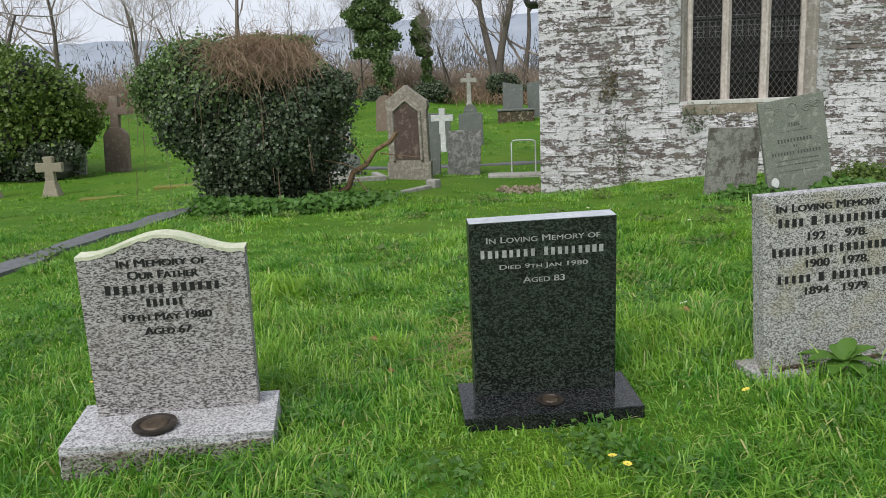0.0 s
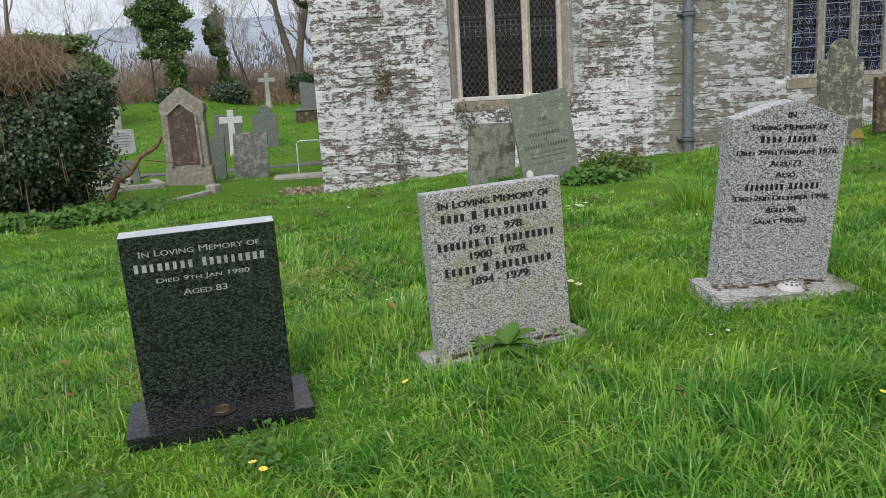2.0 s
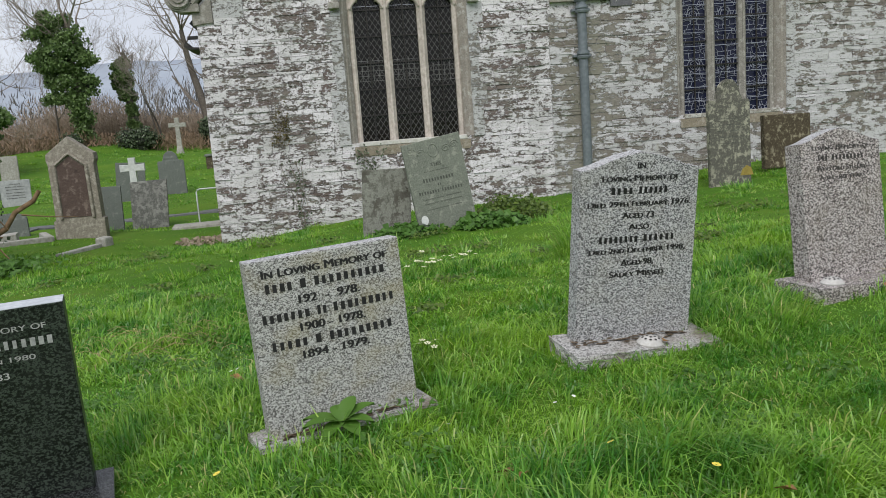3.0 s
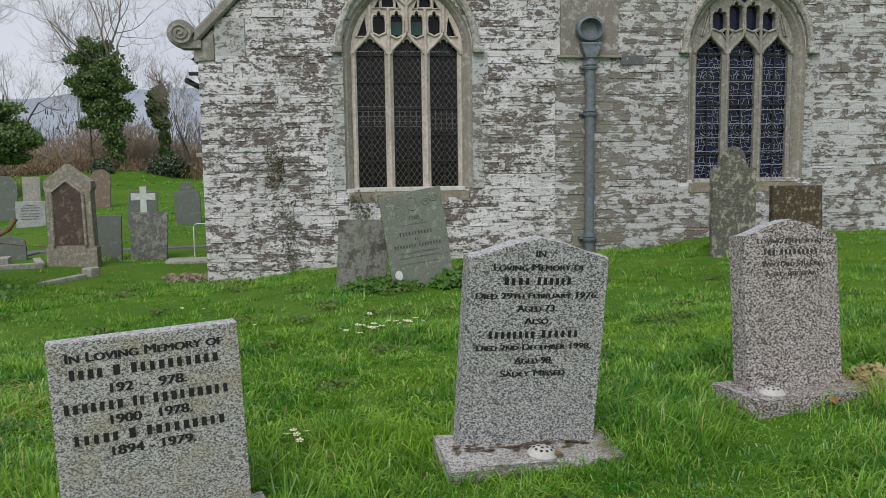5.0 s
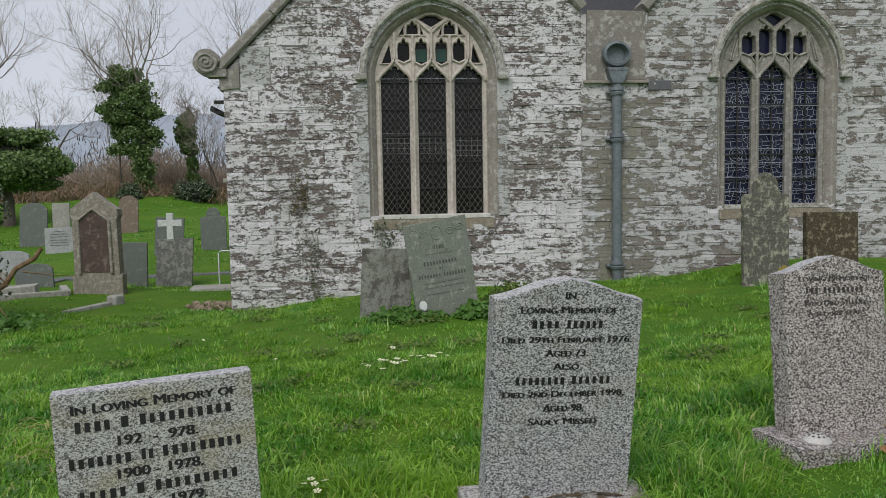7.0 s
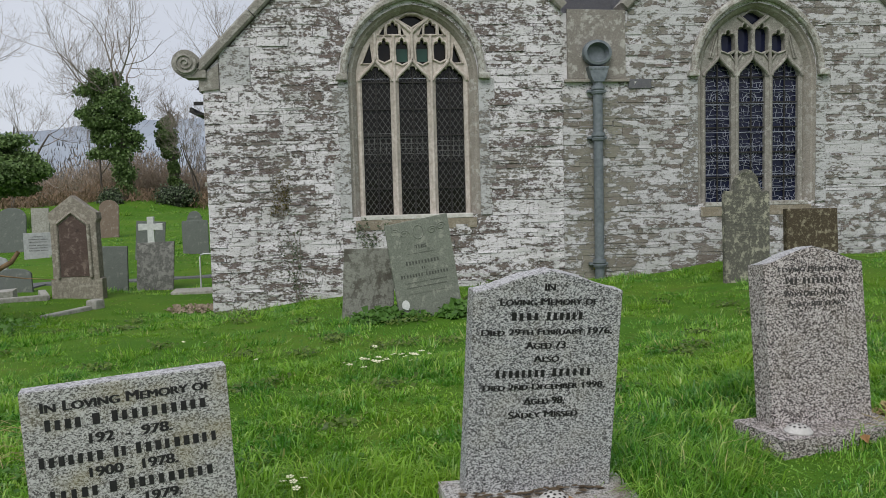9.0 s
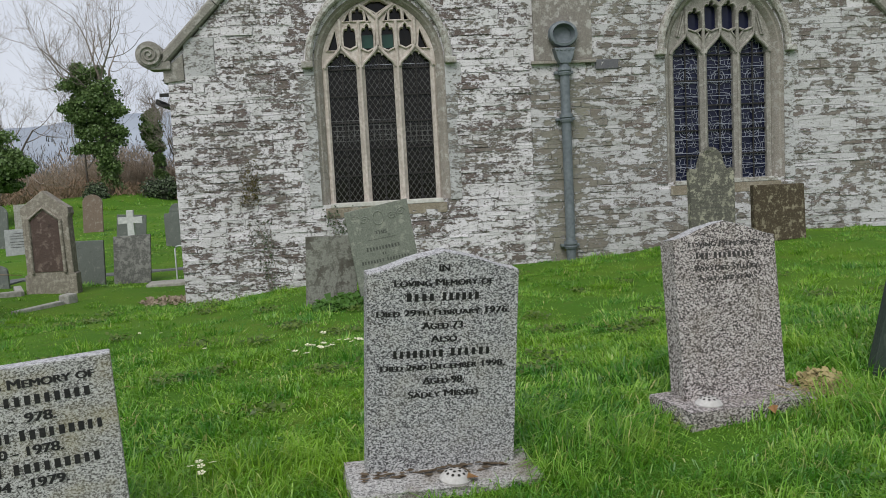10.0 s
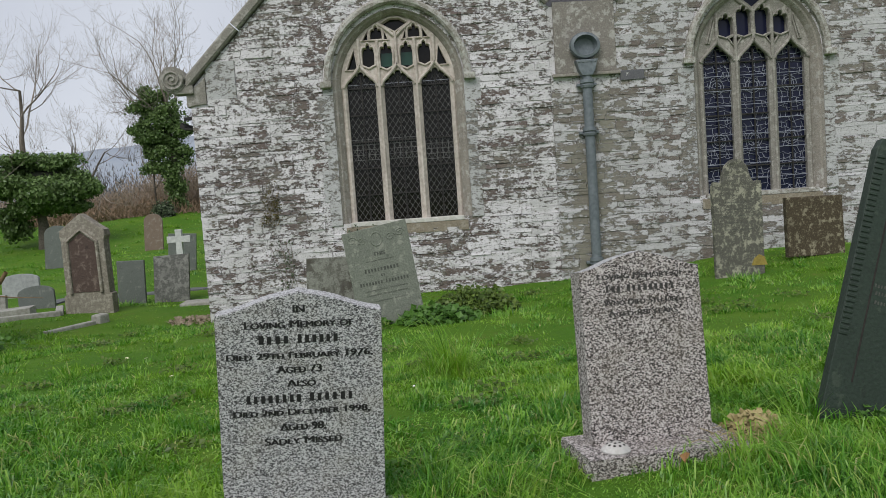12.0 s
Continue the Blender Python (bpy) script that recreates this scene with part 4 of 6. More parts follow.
# ---- headstones ----
def outline(kind, w, h, top=0.0):
    """Outlines of headstones, from the bottom left round to the bottom right."""
    a = w / 2
    if kind == "flat":
        crown = [(-a, h), (a, h)]
    elif kind == "ogee":        # flat shoulders with a low curved hump
        crown = [(-a, h)] + [(x, h + top * (0.5 + 0.5 * math.cos(math.pi * min(1, abs(x) / (a * 0.86)))) ** 0.85) for x in np.linspace(-a * 0.92, a * 0.92, 25)] + [(a, h)]
    elif kind == "peak":        # two hollow curves that meet in a soft peak
        crown = [(x, h + top * (1 - (abs(x) / a)) ** 1.25 * (1.0 - 0.12 * math.cos(math.pi * x / a * 2))) for x in np.linspace(-a, a, 25)]
    elif kind == "round":
        crown = [(-a * math.cos(t), h + top * math.sin(t)) for t in np.linspace(0, math.pi, 21)]
    elif kind == "shoulder":    # a round head on hollow shoulders
        crown = [(-a, h - 0.04), (-a * 0.96, h + 0.02), (-a * 0.8, h + 0.03), (-a * 0.7, h + 0.01), (-a * 0.6, h + 0.05)]
        crown += [(-a * 0.55 * math.cos(t), h + 0.08 + top * math.sin(t)) for t in np.linspace(0.1, math.pi - 0.1, 15)]
        crown += [(a * 0.6, h + 0.05), (a * 0.7, h + 0.01), (a * 0.8, h + 0.03), (a * 0.96, h + 0.02), (a, h - 0.04)]
    elif kind == "gable":
        crown = [(-a, h), (0, h + top), (a, h)]
    else:
        crown = [(-a, h), (a, h + top)]
    return [(-a, -0.25)] + [(float(x), float(z)) for x, z in crown] + [(a, -0.25)]


def writing(parent, lines, mat, back=-0.002, bold=0.075):
    """Cut and painted lines: words, or plain bars (a list of widths) where a name stands."""
    parent = next((c for c in parent.children if c.name.split(".")[0] == "slab"), parent)
    for body, z, height, width in lines:
        if isinstance(body, str):
            cu = bpy.data.curves.new("inscription", "FONT")
            cu.body, cu.size, cu.extrude, cu.align_x = body, 1.0, 0.0, "LEFT"
            cu.small_caps_scale = 0.8
            for fm in cu.body_format:
                fm.use_small_caps = True
            tmp = new("tmp", cu)
            bpy.context.view_layer.update()
            me = bpy.data.meshes.new_from_object(tmp.evaluated_get(bpy.context.evaluated_depsgraph_get()))
            bpy.data.objects.remove(tmp)
            co = np.array([v.co[:] for v in me.vertices])
            lo, hi = co.min(0), co.max(0)
            co = (co - [(lo[0] + hi[0]) / 2, lo[1], 0]) * [width / (hi[0] - lo[0]), height / (hi[1] - lo[1]), 1]
            for v, c in zip(me.vertices, co):
                v.co = (c[0], back, z + c[1] - height / 2)
            bm = bmesh.new()
            for k in (-1, 0, 1):
                # strokes side by side give the broad cut of the letters
                n0 = len(bm.verts)
                bm.from_mesh(me)
                bm.verts.ensure_lookup_table()
                for v in bm.verts[n0:]:
                    v.co += Vector((k * height * bold, -0.0002 * k, 0))
            bm.to_mesh(me)
            bm.free()
            me.materials.clear()
            me.materials.append(mat)
            ob = tagged(new("inscription", me), kind="stuff")
            ob.parent = parent
        else:
            total = sum(body) + 0.025 * (len(body) - 1)
            x = -total / 2
            rng = random.Random(int(z * 1000))
            for wd in body:
                n = max(1, round(wd / (height * 0.82)))
                bm = bmesh.new()
                for i in range(n):
                    wide = wd / n * rng.uniform(0.45, 0.62)
                    block(bm, x + wd * i / n, x + wd * i / n + wide, back - 0.0005, back + 0.001, z - height / 2, z + height * (0.5 if i == 0 else 0.38))
                tagged(part("inscription_bar", bm, mat, parent), kind="stuff")
                x += wd + 0.025


def plinth(parent, w, y0, y1, z0, z1, mat, label=""):
    bm = box(-w / 2, w / 2, y0, y1, z0, z1)
    bmesh.ops.subdivide_edges(bm, edges=bm.edges, cuts=6, use_grid_fill=True)
    rng = random.Random(int(w * 1000))
    for v in bm.verts:
        if v.co.z < z1 - 0.01:
            v.co += Vector((rng.uniform(-1, 1), rng.uniform(-1, 1), 0)) * 0.006
    return part("plinth", bm, mat, parent, label)


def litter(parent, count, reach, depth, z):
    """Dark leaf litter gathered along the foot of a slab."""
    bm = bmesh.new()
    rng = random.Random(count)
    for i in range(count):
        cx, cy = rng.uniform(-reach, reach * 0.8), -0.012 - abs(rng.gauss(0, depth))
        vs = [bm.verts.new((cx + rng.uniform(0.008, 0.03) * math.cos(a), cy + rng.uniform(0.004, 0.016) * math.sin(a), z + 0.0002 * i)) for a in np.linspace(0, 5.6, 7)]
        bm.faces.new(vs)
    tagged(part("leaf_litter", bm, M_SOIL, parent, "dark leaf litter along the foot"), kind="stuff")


def sawn_top(parent, prof, depth, mat, label):
    """A thin pale strip along the sawn top of a headstone."""
    crown = [p for p in prof if p[1] > 0.3]
    bm = bmesh.new()
    rows = [[bm.verts.new((x * 0.99, yy, z + 0.0025 + dz)) for yy, dz in ((0.005, -0.004), (0.005, 0.0), (depth - 0.005, 0.0), (depth - 0.005, -0.004))] for x, z in crown]
    for a, b in zip(rows, rows[1:]):
        for k in range(3):
            bm.faces.new((a[k], a[k + 1], b[k + 1], b[k]))
    part("top_edge", bm, mat, parent, label)


def pierced_vase(x, y, z, r, label, m):
    """A round flower holder lid with rows of holes."""
    v = thing("flower_holder", m @ Matrix.Translation((x, y, z)), label, "flower holder")
    lid = part("lid", lathe_z([(r, 0.0), (r * 1.02, 0.008), (r * 0.92, 0.016), (r * 0.75, 0.03), (r * 0.4, 0.042), (r * 0.05, 0.045)], 28), M_ALU, v)
    for ring, n, h in ((0.3, 5, 0.0445), (0.62, 10, 0.037)):
        for i in range(n):
            a = 2 * math.pi * (i + ring) / n
            bm = bmesh.new()
            tilt = Matrix.Translation((r * ring * math.cos(a), r * ring * math.sin(a), h)) @ Matrix.Rotation(a, 4, "Z") @ Matrix.Rotation(ring * 0.75, 4, "Y")
            bmesh.ops.create_circle(bm, cap_ends=True, segments=10, radius=r * 0.1, matrix=tilt)
            part("hole", bm, M_HOLE, lid)
    return v


# grey granite stone with the lichened ogee top
m1 = pose(-1.617, 2.865, 0.0, 3.6, 0.0, 16.3)
h1 = thing("headstone", m1, "grey granite headstone with lichened curved top", "headstone", "modern headstones")
prof = outline("ogee", 0.66, 0.69, 0.075)
part("slab", extruded(prof, 0, 0.09, 0.004), M_GRAN_A, h1)
cap = [p for p in prof if p[1] > 0.5]
bm = bmesh.new()
ring = []
for x, z in cap:
    d = 0.012 * (0.5 + 1.1 * noise.noise(Vector((x * 31, 3, 1))))
    ring.append([bm.verts.new((x * 1.006, yy, z + dz)) for yy, dz in ((-0.003, -0.006 - d), (-0.002, 0.003), (0.092, 0.003), (0.094, -0.012))])
for a, b in zip(ring, ring[1:]):
    for k in range(3):
        bm.faces.new((a[k], a[k + 1], b[k + 1], b[k]))
part("lichen_crust", bm, M_LICHEN, h1, "pale green lichen along the top edge")
plinth(h1, 0.82, -0.26, 0.13, -0.2, 0.0, M_GRAN_SAWN, "pale sawn granite base with rough front")
part("rough_front", extruded([(-0.408, -0.2), (-0.405, -0.03), (0.405, -0.03), (0.408, -0.2)], -0.268, -0.25, 0.004, 0.004, 3), M_GRAN_ROUGH, h1)
writing(h1, [("In Memory of", 0.655, 0.034, 0.35), ("Our Father", 0.605, 0.034, 0.275), ([0.24, 0.2], 0.548, 0.04, 0), ([0.155], 0.487, 0.034, 0),
             ("19th May 1980", 0.425, 0.032, 0.35), ("Aged 67.", 0.365, 0.034, 0.195)], M_LETTER)
pot = thing("flower_bowl", m1 @ Matrix.Translation((-0.07, -0.145, 0.0)), "dark bronze flower bowl on the granite base", "flower bowl")
part("rim", lathe_z([(0.075, 0.0), (0.088, 0.012), (0.088, 0.022), (0.07, 0.022), (0.06, 0.016)], 28), M_POT, pot)
part("lid", lathe_z([(0.058, 0.012), (0.05, 0.024), (0.03, 0.028), (0.004, 0.029)], 24), M_BRASS, pot, "tarnished domed lid")

# black granite stone on its polished base
m2 = pose(-0.085, 3.205, -0.008, 4.8, -1.0, 12.5)
h2 = thing("headstone", m2, "black granite headstone with pale cut lettering", "headstone", "modern headstones")
part("slab", extruded(outline("flat", 0.615, 0.765), 0, 0.1, 0.003), M_BLACK, h2)
# Pale strip on black stone: the reflected sky is painted as base colour
part("top_edge", box(-0.306, 0.306, 0.002, 0.098, 0.762, 0.767, 0.001), M_SKY_EDGE, h2, "polished top edge, sky reflection painted on as pale colour")
part("plinth", box(-0.375, 0.375, -0.205, 0.14, -0.1, -0.002, 0.004), M_BLACK_POL, h2, "polished black granite base")
writing(h2, [("In Loving Memory of", 0.69, 0.026, 0.475), ([0.24, 0.26], 0.632, 0.036, 0), ("Died 9th Jan 1980", 0.57, 0.026, 0.37), ("Aged 83", 0.513, 0.026, 0.175)], M_LETTER_PALE, bold=0.02)
vase = thing("flower_holder", m2 @ Matrix.Translation((0.0, -0.1, -0.001)), "small round tarnished flower holder in black base", "flower holder")
part("rim", lathe_z([(0.055, 0.0), (0.058, 0.008), (0.04, 0.012), (0.035, 0.004)], 24), M_POT, vase)
part("lid", lathe_z([(0.036, 0.004), (0.03, 0.012), (0.004, 0.014)], 20), M_BRASS, vase)

# square-topped granite stone
m3 = pose(1.225, 3.6, 0.033, -1.2, -2.2, 16.0)
h3 = thing("headstone", m3, "square-topped granite headstone stained at its foot", "headstone", "modern headstones")
part("slab", extruded(outline("flat", 0.705, 0.762), 0, 0.095, 0.004), M_GRAN_B, h3)
part("top_edge", box(-0.35, 0.35, 0.003, 0.092, 0.76, 0.7655, 0.001), M_GRAN_SAWN, h3, "pale sawn top")
plinth(h3, 0.84, -0.07, 0.16, -0.16, -0.022, M_GRAN_BASE, "sunken pale granite base")
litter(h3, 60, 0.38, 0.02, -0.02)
writing(h3, [("In Loving Memory of", 0.702, 0.036, 0.575), ([0.13, 0.04, 0.34], 0.638, 0.04, 0), ("192  -  978.", 0.57, 0.036, 0.28), ([0.22, 0.05, 0.3], 0.507, 0.04, 0),
             ("1900 - 1978.", 0.446, 0.036, 0.3), ([0.17, 0.04, 0.31], 0.382, 0.04, 0), ("1894 - 1979.", 0.322, 0.036, 0.31)], M_LETTER)

# tall peaked granite stone
m4 = pose(2.83, 4.147, 0.07, 4.9, 2.6, 7.5)
h4 = thing("headstone", m4, "tall peaked grey granite headstone leaning slightly forward", "headstone", "modern headstones")
part("slab", extruded(outline("peak", 0.7, 0.925, 0.105), 0, 0.1, 0.004), M_GRAN_C, h4)
sawn_top(h4, outline("peak", 0.7, 0.925, 0.105), 0.1, M_GRAN_SAWN, "pale sawn top")
plinth(h4, 0.88, -0.21, 0.15, -0.14, 0.0, M_GRAN_BASE, "stained pale granite base")
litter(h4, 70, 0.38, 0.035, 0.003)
writing(h4, [("IN", 0.945, 0.03, 0.047), ("Loving Memory of", 0.88, 0.032, 0.455), ([0.14, 0.18], 0.815, 0.038, 0), ("Died 29th February 1976,", 0.742, 0.033, 0.615), ("Aged 73.", 0.682, 0.032, 0.2),
             ("Also", 0.62, 0.032, 0.12), ([0.24, 0.2], 0.555, 0.038, 0), ("Died 2nd December 1998,", 0.49, 0.033, 0.58), ("Aged 98.", 0.425, 0.032, 0.195), ("Sadly Missed", 0.362, 0.032, 0.33)], M_LETTER)
pierced_vase(0.03, -0.13, 0.0, 0.072, "domed pierced aluminium flower holder on granite base", m4)

# pinkish peaked stone
m5 = pose(4.52, 4.645, 0.14, -7.0, 1.2, 10.5)
h5 = thing("headstone", m5, "coarse pinkish granite headstone with worn lettering", "headstone", "modern headstones")
part("slab", extruded(outline("peak", 0.655, 0.865, 0.105), 0, 0.13, 0.005), M_GRAN_D, h5)
sawn_top(h5, outline("peak", 0.655, 0.865, 0.105), 0.13, M_GRAN_SAWN, "pale sawn top")
writing(h5, [("Loving Memory of", 0.835, 0.03, 0.47), ([0.09, 0.27], 0.772, 0.036, 0), ("Who Died 5th Dec", 0.702, 0.03, 0.42), ("Aged 88 Years", 0.645, 0.028, 0.38)], M_LETTER_WORN)
m5b = pose(4.52, 4.645, 0.14, 0, 1.2, 10.5)
plinth(h5, 0.84, -0.2, 0.2, -0.22, -0.003, M_GRAN_D, "chipped granite base").matrix_basis = m5.inverted() @ m5b
pierced_vase(-0.25, -0.1, -0.002, 0.07, "pale pierced flower holder set in granite base", m5b)

# dark leaning slate with a roped edge
m6 = pose(5.93, 4.87, 0.1, -8.0, 17.5, -4.0)
h6 = thing("headstone", m6, "dark green leaning slate headstone with rope-carved edge", "headstone")
part("slab", extruded(outline("shoulder", 0.86, 1.42, 0.14), 0, 0.07, 0.006), M_SLATE_DARK, h6)
bm = bmesh.new()
for i in range(34):
    z = 0.34 + i * 0.03
    block(bm, -0.425, -0.375, -0.006, 0.012, z, z + 0.019, 0.004)
part("rope_edge", bm, M_SLATE_DARK, h6, "rope-carved border")
part("groove", sweep(bmesh.new(), [(-0.3, 0.1), (-0.3, 1.3)], 0.012, -0.003, 0.01), M_HOLE, h6)
writing(h6, [([0.2, 0.25], 1.12, 0.03, 0), ([0.12, 0.3, 0.1], 0.98, 0.022, 0), ([0.3, 0.2], 0.84, 0.03, 0), ([0.25, 0.2], 0.79, 0.02, 0), ([0.3, 0.25], 0.64, 0.02, 0), ([0.25, 0.28], 0.6, 0.02, 0), ([0.3, 0.22], 0.55, 0.02, 0)], M_LETTER_SLATE)

# the two old slates that lean together before the church
hl = thing("old_headstone", pose(2.14, 10.92, -0.16, -2.0, 3.5, 3.0), "short mottled old slate beside a leaning one", "headstone")
part("slab", extruded(outline("slant", 0.66, 0.86, 0.03), 0, 0.09, 0.012, 0.006, 2), M_SLATE_LICH, hl)
hr = thing("old_headstone", pose(2.94, 10.55, -0.12, -4.0, -7.5, 8.0), "tall green-grey leaning slate with carved scrollwork", "headstone")
part("slab", extruded(outline("slant", 0.81, 1.2, 0.03), 0, 0.08, 0.01, 0.005, 4), M_SLATE_GREEN, hr)
bm = bmesh.new()
for sgn in (-1, 1):
    for k in range(2):
        sp_pts = [(sgn * (0.3 - 0.12 * k) + (0.065 - 0.0028 * i) * math.cos(i * 0.5), 1.09 - 0.03 * k + (0.05 - 0.002 * i) * math.sin(i * 0.5)) for i in range(20)]
        sweep(bm, sp_pts, 0.016, -0.006, 0.01)
sweep(bm, [(0.07 * math.cos(t * 0.5), 1.06 + 0.085 * math.sin(t * 0.5)) for t in range(13)], 0.02, -0.006, 0.01, 0.3, True)
part("carving", bm, M_SLATE_GREEN, hr)
writing(hr, [("THIS", 0.88, 0.045, 0.15), ([0.36], 0.8, 0.012, 0), ([0.44], 0.69, 0.05, 0), ([0.06], 0.61, 0.03, 0), ([0.3, 0.3], 0.53, 0.045, 0), ([0.3, 0.22], 0.44, 0.016, 0), ([0.2, 0.3], 0.38, 0.016, 0), ([0.3, 0.16], 0.3, 0.016, 0)], M_LETTER_SLATE, -0.002)
bm = bmesh.new()
bmesh.ops.create_circle(bm, cap_ends=True, segments=14, radius=0.05, matrix=pose(-0.31, -0.004, 0.18, 90) @ Matrix.Diagonal((1, 1.3, 1, 1)))
part("lichen_spot", bm, M_PALE_CROSS, hr, "round white lichen patch")

# shouldered stone and broken slab against the second gable
hs = thing("old_headstone", pose(7.99, 12.3, 0.08, -3.0, 1.0, 2.0), "shouldered old headstone blotched with gold lichen", "headstone")
part("slab", extruded(outline("shoulder", 0.74, 1.2, 0.28), 0, 0.1, 0.014, 0.008, 5), M_SHOULDER, hs)
writing(hs, [([0.2, 0.2], 0.92, 0.02, 0), ([0.4], 0.82, 0.02, 0), ([0.2, 0.25], 0.72, 0.02, 0), ([0.4], 0.62, 0.02, 0), ([0.2, 0.2], 0.52, 0.02, 0)], M_LETTER_SLATE, -0.003)
part("lichen_patch", extruded([(0.16, -0.02), (0.4, -0.02), (0.36, 0.1), (0.28, 0.14), (0.2, 0.08)], -0.006, 0.01, 0), M_GOLD, hs, "orange lichen at the foot")
hb = thing("broken_slab", pose(9.46, 13.0, 0.3, -3.0, 0.5, 1.0), "squat brown mossy slab beside the headstone", "headstone")
part("slab", extruded(outline("flat", 0.9, 0.68), 0, 0.13, 0.02, 0.012, 6), M_BROWN_LICH, hb)

# ---- graves beyond the corner of the church ----
def simple_stone(x, y, yaw, kind, w, h, top, thick, mat, label, lean=0.0, roll=0.0, name="headstone", seed=0):
    ob = thing(name, pose(x, y, spot(x, y), lean, roll, yaw), label, "headstone", "old churchyard graves")
    part("slab", extruded(outline(kind, w, h, top), 0, thick, 0.012, 0.004, seed), mat, ob)
    return ob


def stone_cross(x, y, yaw, h, arm, thick, mat, label, base=0.25, z=None, roll=0.0):
    ob = thing("grave_cross", pose(x, y, spot(x, y) if z is None else z, 0, roll, yaw), label, "grave cross", "stone grave crosses")
    t = thick
    z0 = base * 0.75
    zc = h - arm * 0.85
    prof = [(-t * 0.62, z0), (-t * 0.5, zc - t * 0.5), (-arm, zc - t * 0.55), (-arm, zc + t * 0.55), (-t * 0.5, zc + t * 0.5), (-t * 0.55, h), (t * 0.55, h),
            (t * 0.5, zc + t * 0.5), (arm, zc + t * 0.55), (arm, zc - t * 0.55), (t * 0.5, zc - t * 0.5), (t * 0.62, z0)]
    part("cross", extruded(prof, -t * 0.42, t * 0.42, 0.012, 0.004, int(x * 7)), mat, ob)
    bm = bmesh.new()
    bmesh.ops.create_cone(bm, cap_ends=True, segments=4, radius1=base * 0.95, radius2=t * 0.75, depth=base + 0.15, matrix=pose(0, 0, base / 2 - 0.02, 0, 0, 45))
    bmesh.ops.bevel(bm, geom=list(bm.edges), offset=0.015, segments=1, affect="EDGES")
    part("base", bm, mat, ob)
    return ob


# gabled granite stone with a dark sunk panel
GY = 16.36
hg = thing("gabled_headstone", pose(-3.28, GY, -0.42, 0, 0, 0), "gabled granite headstone with dark stained panel", "headstone", "old churchyard graves")
body = [(-0.47, -0.3), (-0.47, 0.34), (-0.43, 0.36), (-0.43, 1.42), (-0.45, 1.5), (-0.44, 1.62), (-0.34, 1.7), (-0.02, 1.93), (0.3, 1.68), (0.42, 1.6), (0.43, 1.48), (0.4, 1.4), (0.42, 0.36), (0.46, 0.34), (0.46, -0.3)]
part("slab", extruded(body, 0, 0.3, 0.02, 0.006, 8), M_OLD_GRANITE, hg)
part("panel", extruded([(-0.27, 0.4), (-0.27, 1.38), (-0.03, 1.56), (0.22, 1.36), (0.24, 0.4)], -0.012, 0.02, 0), M_DARK_PANEL, hg, "dark stained inscription panel")
part("panel_moulding", sweep(bmesh.new(), [(-0.31, 0.38), (-0.31, 1.4), (-0.03, 1.62), (0.26, 1.38), (0.28, 0.38)], 0.06, -0.05, 0.06), M_OLD_GRANITE, hg)
simple_stone(-3.28, 18.6, 2, "flat", 0.6, 0.97, 0, 0.08, M_SLATE_FAR, "plain square dark slate headstone", -2, 1, seed=1)
simple_stone(-2.44, 18.72, 3, "slant", 0.78, 1.03, 0.06, 0.09, M_SLATE_MOTTLE, "mottled lichened slate headstone", -3, 3, seed=2)
stone_cross(-3.67, 23.6, 0, 1.28, 0.33, 0.17, M_PALE_CROSS, "white marble cross behind the slates", 0.2)
simple_stone(-4.1, 25, 8, "flat", 0.82, 1.15, 0, 0.1, M_SLATE_FAR, "broad leaning slate behind the white cross", -4, 4, seed=3)
ho = simple_stone(-3.33, 27.9, 0, "shoulder", 0.84, 1.1, 0.26, 0.1, M_SLATE_FAR, "dark shouldered slate headstone", -3, -1, seed=4)
stone_cross(-5.02, 41.6, 0, 1.75, 0.42, 0.2, M_KERB, "tall plain granite cross among far graves", 0.3)
simple_stone(-7.5, 32.6, 4, "round", 0.72, 1.12, 0.33, 0.12, M_SANDSTONE, "round-headed brown sandstone headstone", -3, 2, seed=5)
tablet = simple_stone(-7.6, 26, 12, "flat", 0.82, 0.78, 0, 0.12, M_PALE_TABLET, "low pale marble tablet with faint lines", -4, 0, seed=6)
writing(tablet, [([0.3], 0.66, 0.03, 0), ([0.3, 0.2], 0.58, 0.03, 0), ([0.5], 0.5, 0.03, 0), ([0.2, 0.3], 0.4, 0.03, 0), ([0.5], 0.32, 0.03, 0), ([0.3, 0.2], 0.24, 0.03, 0)], M_LETTER_WORN, -0.004)
simple_stone(-9.2, 28, 4, "round", 0.85, 1.15, 0.3, 0.1, M_SLATE_FAR, "round-topped green slate headstone", -4, 2, seed=7)
simple_stone(-9.4, 31, 4, "flat", 0.6, 1.3, 0, 0.1, M_KERB, "pale square granite headstone", -2, 0, seed=9)
simple_stone(-5.2, 18.2, 8, "round", 0.75, 0.35, 0.16, 0.09, M_SLATE_FAR, "low half-sunken dark slate", -6, -3, seed=10)
simple_stone(-6.7, 20.5, 10, "round", 0.85, 0.45, 0.14, 0.14, M_PALE_TABLET, "low curved pale headstone", -3, 0, seed=11)
simple_stone(-5.6, 17.0, 14, "flat", 0.65, 0.42, 0, 0.2, M_KERB, "stepped weathered granite grave base", 0, 2, seed=12)
simple_stone(-5.0, 16.3, 14, "flat", 1.1, 0.16, 0, 0.5, M_KERB, "low weathered grave slab edge", 0, -2, seed=13)
simple_stone(-2.3, 34.5, 0, "slant", 0.85, 1.55, -0.14, 0.1, M_SLATE_FAR, "tall slate headstone on a stone tomb", -3, 0, seed=14)
